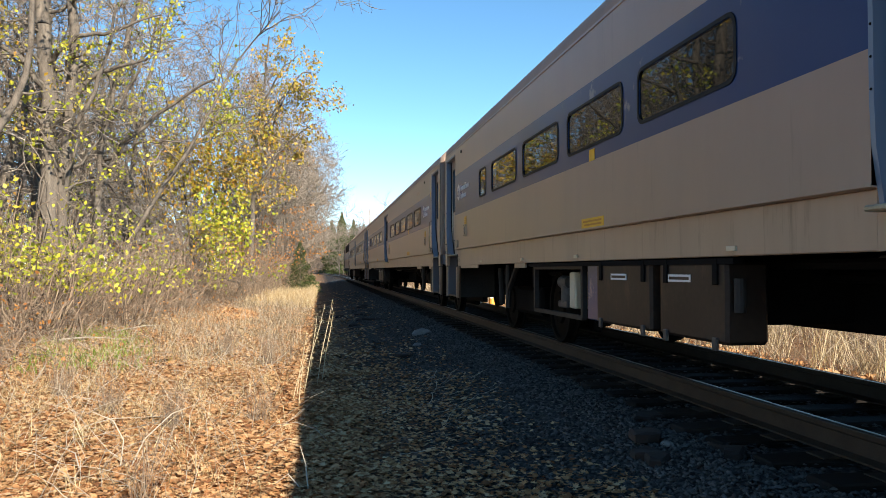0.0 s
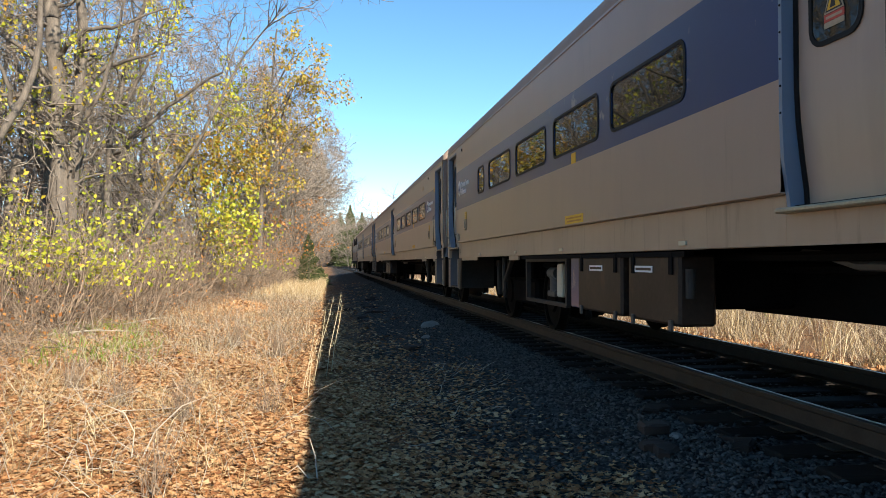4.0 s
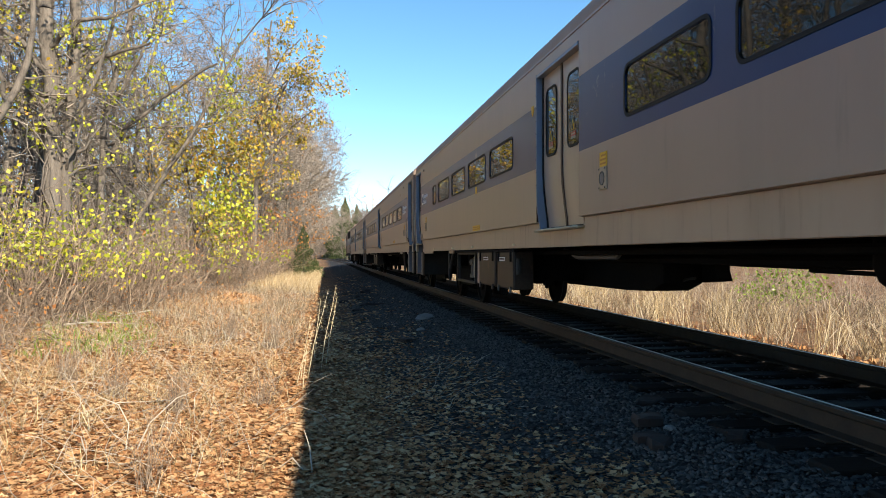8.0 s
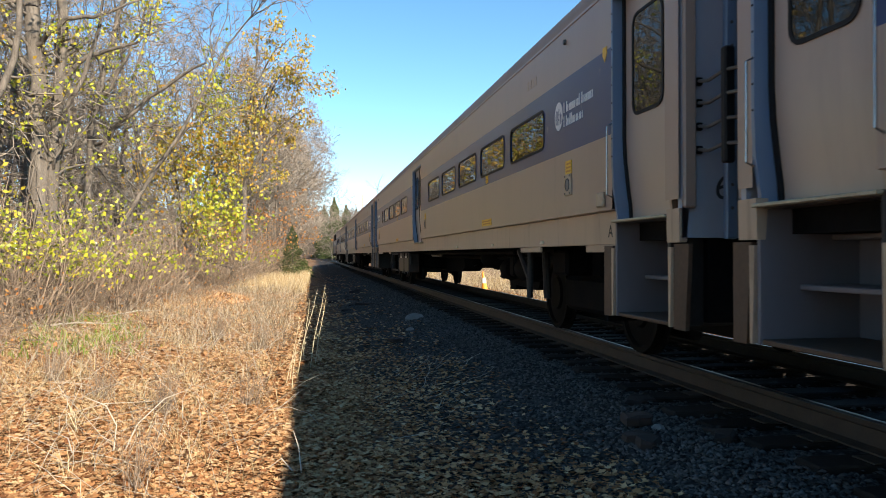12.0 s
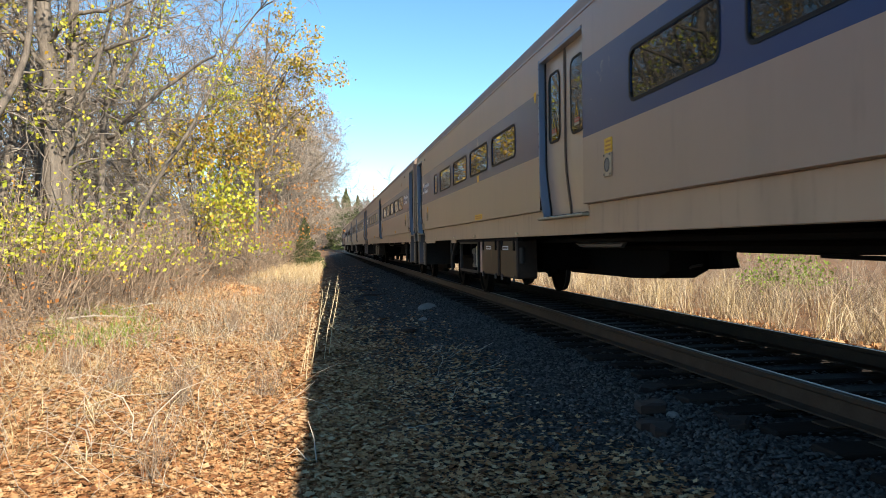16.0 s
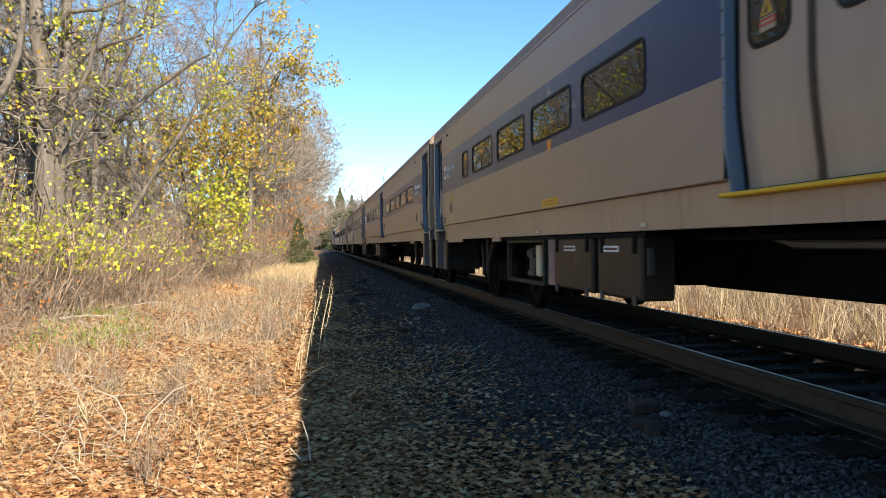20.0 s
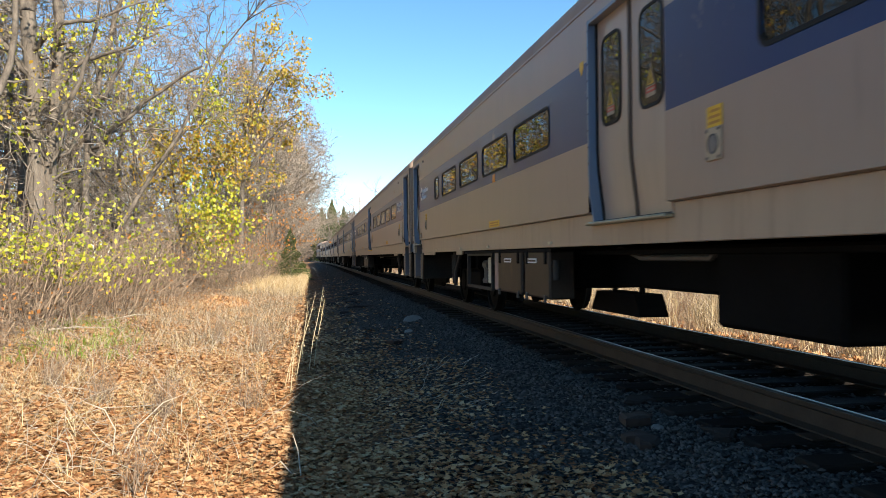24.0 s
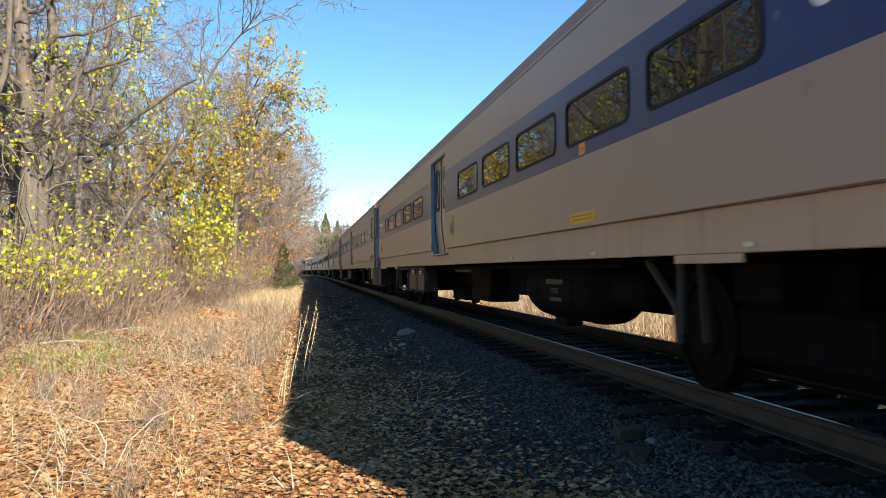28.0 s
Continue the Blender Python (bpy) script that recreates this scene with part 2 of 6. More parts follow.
def wear(mat, col, lo, hi, scale, amount, stretch=(1, 1, 1)):
    """Chips and scuffs of another colour, with ragged shapes of their own, laid over a paint."""
    nt, b = mat.node_tree, mat.node_tree.nodes["Principled BSDF"]
    N, Lk = nt.nodes.new, nt.links.new
    tc, mp, n, r, mix = N("ShaderNodeTexCoord"), N("ShaderNodeMapping"), N("ShaderNodeTexNoise"), N("ShaderNodeMapRange"), N("ShaderNodeMix")
    mp.inputs["Scale"].default_value = stretch
    n.inputs["Scale"].default_value, n.inputs["Detail"].default_value, n.inputs["Roughness"].default_value = scale, 8, 0.7
    r.inputs["From Min"].default_value, r.inputs["From Max"].default_value, r.inputs["To Max"].default_value = lo, hi, amount
    mix.data_type = "RGBA"
    mix.inputs["B"].default_value = (*col, 1)
    old = b.inputs["Base Color"].links[0].from_socket
    Lk(tc.outputs["Object"], mp.inputs["Vector"])
    Lk(mp.outputs[0], n.inputs["Vector"])
    Lk(n.outputs["Fac"], r.inputs["Value"])
    Lk(r.outputs[0], mix.inputs["Factor"])
    Lk(old, mix.inputs["A"])
    Lk(mix.outputs["Result"], b.inputs["Base Color"])


wear(BAND, (0.24, 0.235, 0.24), 0.64, 0.68, 1.1, 0.7)
wear(BAND, (0.16, 0.16, 0.18), 0.66, 0.70, 9, 0.6, (1, 1, 0.4))
wear(BODY, (0.13, 0.10, 0.085), 0.60, 0.74, 2.2, 0.5, (1, 2.5, 0.25))
wear(BODY, (0.10, 0.05, 0.03), 0.70, 0.73, 7, 0.6, (1, 1, 0.5))
wear(FASCIA, (0.10, 0.065, 0.045), 0.56, 0.70, 3, 0.55, (1, 3, 0.3))
wear(BOXM, (0.085, 0.05, 0.032), 0.55, 0.66, 4, 0.6, (1, 1.2, 0.5))


def ground_material():
    """Soil and leaf litter: cell-shaped leaves in browns and straw tones over dark earth; cinder grey beside the track."""
    m = bpy.data.materials.new("leaf-strewn ground")
    m.use_nodes = True
    nt, b = m.node_tree, m.node_tree.nodes["Principled BSDF"]
    N, Lk = nt.nodes.new, nt.links.new
    geo = N("ShaderNodeNewGeometry")
    v = N("ShaderNodeTexVoronoi")
    v.inputs["Scale"].default_value = 17
    nz = N("ShaderNodeTexNoise")
    nz.inputs["Scale"].default_value, nz.inputs["Detail"].default_value = 0.7, 6
    Lk(geo.outputs["Position"], v.inputs["Vector"])
    Lk(geo.outputs["Position"], nz.inputs["Vector"])
    sep = N("ShaderNodeSeparateColor")
    Lk(v.outputs["Color"], sep.inputs[0])
    ramp = N("ShaderNodeValToRGB")
    e = ramp.color_ramp.elements
    e[0].position, e[0].color = 0.0, (0.05, 0.028, 0.018, 1)
    e[1].position, e[1].color = 1.0, (0.30, 0.17, 0.085, 1)
    for pos, col in ((0.35, (0.18, 0.09, 0.045)), (0.7, (0.28, 0.145, 0.07))):
        ne = e.new(pos)
        ne.color = (*col, 1)
    Lk(sep.outputs[0], ramp.inputs[0])
    straw = N("ShaderNodeMix")
    straw.data_type = "RGBA"
    straw.inputs["B"].default_value = (0.20, 0.12, 0.065, 1)
    r2 = N("ShaderNodeValToRGB")
    r2.color_ramp.elements[0].position, r2.color_ramp.elements[1].position = 0.45, 0.62
    Lk(nz.outputs["Fac"], r2.inputs[0])
    Lk(r2.outputs[0], straw.inputs["Factor"])
    Lk(ramp.outputs[0], straw.inputs["A"])
    # cinder strip beside the rails, with a ragged edge
    xyz = N("ShaderNodeSeparateXYZ")
    Lk(geo.outputs["Position"], xyz.inputs[0])
    n3 = N("ShaderNodeTexNoise")
    n3.inputs["Scale"].default_value, n3.inputs["Detail"].default_value = 2.2, 5
    Lk(geo.outputs["Position"], n3.inputs["Vector"])
    off = N("ShaderNodeMath")
    off.operation = "MULTIPLY_ADD"
    off.inputs[1].default_value = 1.6
    Lk(n3.outputs["Fac"], off.inputs[0])
    Lk(xyz.outputs[0], off.inputs[2])
    rng = N("ShaderNodeMapRange")
    rng.inputs["From Min"].default_value, rng.inputs["From Max"].default_value = 0.75, 1.7
    Lk(off.outputs[0], rng.inputs["Value"])
    rng2 = N("ShaderNodeMapRange")
    rng2.inputs["From Min"].default_value, rng2.inputs["From Max"].default_value = 7.3, 6.5
    Lk(off.outputs[0], rng2.inputs["Value"])
    both = N("ShaderNodeMath")
    both.operation = "MULTIPLY"
    Lk(rng.outputs[0], both.inputs[0])
    Lk(rng2.outputs[0], both.inputs[1])
    v2 = N("ShaderNodeTexVoronoi")
    v2.inputs["Scale"].default_value = 30
    Lk(geo.outputs["Position"], v2.inputs["Vector"])
    s2 = N("ShaderNodeSeparateColor")
    Lk(v2.outputs["Color"], s2.inputs[0])
    cind = N("ShaderNodeValToRGB")
    cind.color_ramp.elements[0].color = (0.008, 0.008, 0.009, 1)
    cind.color_ramp.elements[1].color = (0.07, 0.063, 0.059, 1)
    Lk(s2.outputs[0], cind.inputs[0])
    fin = N("ShaderNodeMix")
    fin.data_type = "RGBA"
    Lk(both.outputs[0], fin.inputs["Factor"])
    Lk(straw.outputs["Result"], fin.inputs["A"])
    Lk(cind.outputs[0], fin.inputs["B"])
    Lk(fin.outputs["Result"], b.inputs["Base Color"])
    b.inputs["Roughness"].default_value, b.inputs["Specular IOR Level"].default_value = 0.9, 0.15
    bp = N("ShaderNodeBump")
    bp.inputs["Distance"].default_value, bp.inputs["Strength"].default_value = 0.03, 0.8
    Lk(v.outputs["Distance"], bp.inputs["Height"])
    Lk(bp.outputs[0], b.inputs["Normal"])
    return m


GROUND = ground_material()

# ---------- mesh tools ----------


class Shape:
    """Collects vertices and faces of one part."""

    def __init__(self):
        self.v, self.f = [], []

    def poly(self, *pts):
        i = len(self.v)
        self.v.extend(pts)
        self.f.append(tuple(range(i, i + len(pts))))
        return self

    def box(self, x0, x1, y0, y1, z0, z1, c=0.0):
        if c <= 0:
            i = len(self.v)
            self.v += [(x, y, z) for x in (x0, x1) for y in (y0, y1) for z in (z0, z1)]
            self.f += [tuple(i + k for k in q) for q in ((0, 1, 3, 2), (4, 6, 7, 5), (0, 4, 5, 1), (2, 3, 7, 6), (0, 2, 6, 4), (1, 5, 7, 3))]
            return self
        lo, hi = (x0, y0, z0), (x1, y1, z1)
        base = len(self.v)
        idx = {}
        for a in (0, 1):
            for b in (0, 1):
                for d in (0, 1):
                    k = (a, b, d)
                    full = [hi[j] if k[j] else lo[j] for j in range(3)]
                    inn = [hi[j] - c if k[j] else lo[j] + c for j in range(3)]
                    for ax in range(3):
                        p = list(inn)
                        p[ax] = full[ax]
                        idx[k, ax] = len(self.v)
                        self.v.append(tuple(p))
        for ax in range(3):
            o1, o2 = (ax + 1) % 3, (ax + 2) % 3
            for s in (0, 1):
                ks = []
                for p, q in ((0, 0), (1, 0), (1, 1), (0, 1)):
                    k = [0, 0, 0]
                    k[ax], k[o1], k[o2] = s, p, q
                    ks.append(idx[tuple(k), ax])
                self.f.append(tuple(ks if s else reversed(ks)))
            for p in (0, 1):
                for q in (0, 1):
                    k0, k1 = [0, 0, 0], [0, 0, 0]
                    k0[o1] = k1[o1] = p
                    k0[o2] = k1[o2] = q
                    k1[ax] = 1
                    k0, k1 = tuple(k0), tuple(k1)
                    self.f.append((idx[k0, o1], idx[k1, o1], idx[k1, o2], idx[k0, o2]))
        for a in (0, 1):
            for b in (0, 1):
                for d in (0, 1):
                    self.f.append(tuple(idx[(a, b, d), ax] for ax in range(3)))
        return self

    def prism(self, outline, y0, y1, axis="y"):
        """Outline of (a, b) pairs swept along an axis, with caps."""
        i, n = len(self.v), len(outline)
        for y in (y0, y1):
            for a, b in outline:
                self.v.append({"y": (a, y, b), "x": (y, a, b), "z": (a, b, y)}[axis])
        for k in range(n):
            self.f.append((i + k, i + (k + 1) % n, i + n + (k + 1) % n, i + n + k))
        self.f.append(tuple(i + k for k in range(n)))
        self.f.append(tuple(i + n + k for k in reversed(range(n))))
        return self

    def loft(self, outlines, caps=True, closed=True):
        """Rings of equal count joined one after another."""
        i, n = len(self.v), len(outlines[0])
        for ring in outlines:
            self.v += [tuple(p) for p in ring]
        for r in range(len(outlines) - 1):
            for k in range(n if closed else n - 1):
                a, b = i + r * n + k, i + r * n + (k + 1) % n
                self.f.append((a, b, b + n, a + n))
        if caps:
            self.f.append(tuple(i + k for k in reversed(range(n))))
            self.f.append(tuple(i + (len(outlines) - 1) * n + k for k in range(n)))
        return self

    def tube(self, pts, r, k=6):
        pts = [Vector(p) for p in pts]
        rs = r if isinstance(r, (list, tuple)) else [r] * len(pts)
        rings = []
        up = Vector((0.31, 0.2, 0.93))
        for j, p in enumerate(pts):
            d = (pts[min(j + 1, len(pts) - 1)] - pts[max(j - 1, 0)]).normalized()
            a = d.cross(up)
            a = a.normalized() if a.length > 1e-3 else d.cross(Vector((1, 0, 0))).normalized()
            b = d.cross(a)
            rings.append([p + (a * math.cos(t) + b * math.sin(t)) * rs[j] for t in (2 * math.pi * q / k for q in range(k))])
        return self.loft(rings)

    def cyl(self, axis, c, r, lo, hi, k=20, r2=None):
        rings = []
        for h, rr in ((lo, r), (hi, r if r2 is None else r2)):
            ring = []
            for q in range(k):
                a, b = math.cos(2 * math.pi * q / k) * rr, math.sin(2 * math.pi * q / k) * rr
                ring.append({"x": (h, c[0] + a, c[1] + b), "y": (c[0] + a, h, c[1] + b), "z": (c[0] + a, c[1] + b, h)}[axis])
            rings.append(ring)
        return self.loft(rings)

    def turned(self, axis, c, steps, k=24):
        """A turned body: steps of (position along the axis, radius)."""
        rings = []
        for h, rr in steps:
            ring = []
            for q in range(k):
                a, b = math.cos(2 * math.pi * q / k) * rr, math.sin(2 * math.pi * q / k) * rr
                ring.append({"x": (h, c[0] + a, c[1] + b), "y": (c[0] + a, h, c[1] + b), "z": (c[0] + a, c[1] + b, h)}[axis])
            rings.append(ring)
        return self.loft(rings)


def rounded(y0, y1, z0, z1, r, n=5):
    """Corner-rounded rectangle as (y, z) pairs."""
    out = []
    for cy, cz, a0 in ((y1 - r, z1 - r, 0), (y0 + r, z1 - r, 90), (y0 + r, z0 + r, 180), (y1 - r, z0 + r, 270)):
        for k in range(n):
            a = radians(a0 + 90 * k / (n - 1))
            out.append((cy + r * math.cos(a), cz + r * math.sin(a)))
    return out


def part(name, shape, material, parent=None, label="", smooth=False):
    me = bpy.data.meshes.new(name)
    me.from_pydata(shape.v, [], shape.f)
    bm = bmesh.new()
    bm.from_mesh(me)
    bmesh.ops.recalc_face_normals(bm, faces=bm.faces)
    bm.to_mesh(me)
    bm.free()
    if smooth:
        me.shade_smooth()
        me.set_sharp_from_angle(angle=radians(35))
    me.materials.append(material)
    ob = new(name, me)
    if parent:
        ob.parent = parent
    if label:
        ob["label"] = label
    return ob


def big_mesh(name, verts, faces, material, parent=None, label=""):
    """A mesh from arrays; all faces have the same corner count."""
    me = bpy.data.meshes.new(name)
    verts, faces = np.asarray(verts, np.float32), np.asarray(faces, np.int32)
    n, k = faces.shape
    me.vertices.add(len(verts))
    me.vertices.foreach_set("co", verts.ravel())
    me.loops.add(n * k)
    me.loops.foreach_set("vertex_index", faces.ravel())
    me.polygons.add(n)
    me.polygons.foreach_set("loop_start", np.arange(0, n * k, k, dtype=np.int32))
    me.update(calc_edges=True)
    me.validate()
    me.materials.append(material)
    ob = new(name, me)
    if parent:
        ob.parent = parent
    if label:
        ob["label"] = label
    return ob


def thing(name, label, category, group="", kind=""):
    return tagged(new(name), label, category, group, kind)


# ---------- the line of the track ----------
XC, BEND, RADIUS, BEND2, RADIUS2 = 3.92, 100.0, 1400.0, 215.0, 330.0


def on_track(d):
    """Place on the centre line and the heading there (radians to the left) at d metres."""
    if d <= BEND:
        return XC, d, 0.0
    if d > BEND2:
        x, y, a = on_track(BEND2)
        b = (d - BEND2) / RADIUS2
        fx, fy = RADIUS2 * (math.cos(b) - 1), RADIUS2 * math.sin(b)
        return x + fx * math.cos(a) - fy * math.sin(a), y + fx * math.sin(a) + fy * math.cos(a), a + b
    a = (d - BEND) / RADIUS
    return XC - RADIUS * (1 - math.cos(a)), BEND + RADIUS * math.sin(a), a


def shift_at(y):
    """Sideways shift of the track line at y."""
    return np.where(y > BEND, -((np.maximum(y, BEND) - BEND) ** 2) / (2 * RADIUS), 0.0) - np.clip(y - BEND2, 0, 180) ** 2 / (2 * RADIUS2)


# how far the train has gone at each time
RUN = [(0.0, -5.36), (1.2, -5.36), (1.6, -5.35), (2.0, -5.32), (2.5, -5.25), (3.0, -5.12), (3.5, -4.95), (5.5, -3.46),
       (6.0, -2.94), (6.5, -2.32), (7.0, -1.62), (7.5, -0.84), (8.0, 0.02), (8.5, 0.97), (9.0, 2.00), (9.5, 3.12),
       (10.0, 4.33), (10.5, 5.63), (11.0, 7.01), (11.5, 8.46), (12.0, 10.00), (12.5, 11.64), (14.5, 19.20), (15.0, 21.32),
       (15.5, 23.51), (16.0, 25.83), (16.5, 28.17), (17.0, 30.71), (17.5, 33.25), (18.0, 35.93), (18.5, 38.70), (19.0, 41.67),
       (19.5, 44.59), (20.0, 47.68), (20.5, 50.85), (21.0, 54.11), (21.5, 57.48), (23.5, 71.88), (24.0, 75.68), (24.5, 79.63),
       (25.0, 83.66), (25.5, 87.77), (26.0, 92.03), (26.5, 96.31), (27.0, 100.66), (27.5, 105.08), (28.0, 109.60)]


def run_at(t):
    ts = [r[0] for r in RUN]
    k = min(max(sum(1 for q in ts if q <= t) - 1, 0), len(ts) - 2)

    def slope(i):
        a, b = max(i - 1, 0), min(i + 1, len(RUN) - 1)
        return (RUN[b][1] - RUN[a][1]) / (RUN[b][0] - RUN[a][0])
    t0, s0 = RUN[k]
    t1, s1 = RUN[k + 1]
    h = t1 - t0
    u = (t - t0) / h
    return ((2 * u ** 3 - 3 * u ** 2 + 1) * s0 + (u ** 3 - 2 * u ** 2 + u) * h * slope(k)
            + (-2 * u ** 3 + 3 * u ** 2) * s1 + (u ** 3 - u ** 2) * h * slope(k + 1))

# ---------- ground ----------


def ground_height(x, y):
    """Height of the ground: flat verge, low ballast shoulder under the track, shallow ditch beyond."""
    x, y = np.asarray(x, float), np.asarray(y, float)
    u = x - shift_at(y)
    z = np.interp(u, [-60, -12, -6, -1.2, 0.5, 1.5, 2.35, 5.5, 6.6, 9.0, 14, 60], [-0.2, -0.30, -0.42, -0.55, -0.55, -0.36, -0.235, -0.235, -0.48, -0.62, -0.45, -0.3])
    bump = 0.035 * np.sin(1.7 * x + 0.6 * y) * np.sin(0.9 * y - 0.4 * x) + 0.02 * np.sin(4.1 * x + 2.3 * y)
    keep = np.clip(np.minimum(np.abs(u - 2.35), np.abs(u - 5.5)) * (~((u > 2.35) & (u < 5.5))), 0, 1)
    return z + bump * keep


def build_ground():
    xs = np.concatenate([[-3000, -800, -250, -120], np.arange(-60, -10, 2.0), np.arange(-10, 10, 0.2), np.arange(10, 60, 2.5), [80, 150, 400, 900, 3000]])
    ys = np.concatenate([[-1500, -300, -80], np.arange(-30, 0, 1.5), np.arange(0, 40, 0.3), np.arange(40, 120, 1.0), np.arange(120, 320, 6.0), [400, 700, 1500, 4000]])
    X, Y = np.meshgrid(xs, ys)
    Z = ground_height(X, Y)
    v = np.stack([X, Y, Z], -1).reshape(-1, 3)
    n, m = len(ys), len(xs)
    i = (np.arange(n - 1)[:, None] * m + np.arange(m - 1)[None]).ravel()
    ob = big_mesh("ground", v, np.stack([i, i + 1, i + m + 1, i + m], 1), GROUND)
    ob.data.shade_smooth()
    tagged(ob, "leaf-strewn ground with a cinder strip along the track", "ground", kind="structure")


build_ground()

# ---------- track ----------
GAUGE = 0.7175


def build_track():
    track = thing("railway_track", "single railway track with rusty rails on old ties", "track", kind="structure")
    section = [(-0.07, -0.175), (0.07, -0.175), (0.07, -0.163), (0.012, -0.145), (0.008, -0.05), (0.035, -0.035), (0.036, -0.004), (-0.036, -0.004), (-0.035, -0.035), (-0.008, -0.05), (-0.012, -0.145), (-0.07, -0.163)]
    head = [(0.012, -0.0038), (0.033, -0.0038), (0.032, 0.0), (0.016, 0.0)]
    ds = [-60] + list(range(-50, 100, 25)) + list(range(100, 420, 10))
    for side in (-1, 1):
        for nm, prof, mat in (("rail", section, RAILM), ("rail_head", head, RAILTOP)):
            rings = []
            for d in ds:
                x, y, a = on_track(d)
                c, s = math.cos(a), math.sin(a)
                rings.append([(x + c * (side * (GAUGE + 0.036 - px)), y + s * (side * (GAUGE + 0.036 - px)), pz) for px, pz in prof])
            part(nm, Shape().loft(rings), mat, track, "bright worn running surface" if nm == "rail_head" else "", smooth=False)
    # ties, spikes and plates
    rng = np.random.default_rng(5)
    tie = Shape().box(-1.3, 1.3, -0.115, 0.115, -0.17, 0.0, 0.012)
    plate = Shape().box(-0.18, 0.18, -0.09, 0.09, 0.0, 0.012, 0.004)
    first_t, first_p = None, None
    for k in range(150):
        d = -6 + k * 0.52
        x, y, a = on_track(d)
        if first_t is None:
            first_t = part("tie", tie, TIEM, track)
            t = first_t
        else:
            t = first_t.copy()
            scene.collection.objects.link(t)
        t.matrix_basis = pose(x + rng.uniform(-0.05, 0.05), y + rng.uniform(-0.03, 0.03), -0.188 + rng.uniform(-0.008, 0.004), 0, 0, math.degrees(a) + rng.uniform(-1.2, 1.2))
        if k < 70:
            for side in (-1, 1):
                if first_p is None:
                    first_p = part("tie_plate", plate, RAILM, track)
                    p = first_p
                else:
                    p = first_p.copy()
                    scene.collection.objects.link(p)
                p.matrix_basis = pose(x + side * (GAUGE + 0.036), y, -0.19)
    far = Shape()
    for k in range(150, 620):
        x, y, a = on_track(-6 + k * 0.52)
        far.box(x - 1.3, x + 1.3, y - 0.115, y + 0.115, -0.33, -0.186)
    part("far_ties", far, TIEM, track)["kind"] = "stuff"


build_track()

# ---------- passenger coach ----------
W = -1.604                     # left side of the body
HALF, TAIL = 12.72, 12.48      # body length before and behind the middle
CENTRE = (-0.285, 1.175)       # double door, along the car
FRONT_DOOR = (11.635, 12.575)
REAR_DOOR = (-12.285, -11.345)
FRONT_WINDOWS = [(9.03, 9.54)] + [(y - 1.40, y) for y in (8.69, 7.005, 5.33, 3.65)]
REAR_WINDOWS = [(y - 1.40, y) for y in (-1.385, -3.07, -4.755, -6.44, -8.125)]
ROOF = [(-1.604, 3.07), (-1.592, 3.14), (-1.56, 3.205), (-1.49, 3.285), (-1.38, 3.385), (-1.2, 3.50), (-0.9, 3.63), (-0.5, 3.72), (0, 3.75)]
ROOF = ROOF + [(-x, z) for x, z in reversed(ROOF[:-1])]


def window_unit(car, y0, y1, z0=2.015, z1=2.435, r=0.09, x=W, name="window"):
    """Rubber gasket with rounded corners and a tinted pane set back in it."""
    outer, inner = rounded(y0, y1, z0, z1, r), rounded(y0 + 0.027, y1 - 0.027, z0 + 0.027, z1 - 0.027, r - 0.02)
    g = Shape()
    rings = [[(x - 0.002, a, b) for a, b in outer], [(x - 0.006, a, b) for a, b in outer], [(x - 0.006, a, b) for a, b in inner], [(x + 0.02, a, b) for a, b in inner]]
    g.loft(rings, caps=False)
    w = part(name, g, RUBBER, car, "black rubber window gasket", smooth=True)
    p = Shape()
    p.prism(inner, x + 0.006, x + 0.016, axis="x")
    pane = part("pane", p, GLASS, w, "dark tinted glass")
    pane.visible_shadow = False
    return w


def door_profile(x, z0, z1):
    return [(x + 0.055, z0), (x + 0.05, z0 + 0.1), (x + 0.03, z0 + 0.25), (x + 0.008, z0 + 0.45), (x, z0 + 0.62), (x, z1)]


def door_leaf(car, y0, y1, x, z0, z1, win, label):
    prof = door_profile(x, z0, z1)
    s = Shape().prism(prof + [(a + 0.035, b) for a, b in reversed(prof)], y0, y1)
    d = part("door", s, DOORP, car, label, smooth=True)
    wy0, wy1, wz0, wz1 = win
    outer, inner = rounded(wy0, wy1, wz0, wz1, 0.1), rounded(wy0 + 0.025, wy1 - 0.025, wz0 + 0.025, wz1 - 0.025, 0.08)
    part("door_window_gasket", Shape().loft([[(x - 0.002, a, b) for a, b in outer], [(x - 0.01, a, b) for a, b in outer], [(x - 0.01, a, b) for a, b in inner], [(x - 0.001, a, b) for a, b in inner]], caps=False), RUBBER, d, "black rubber gasket")
    part("door_window", Shape().prism(inner, x - 0.006, x - 0.003, axis="x"), GLASS, d, "dark tinted glass")
    return d


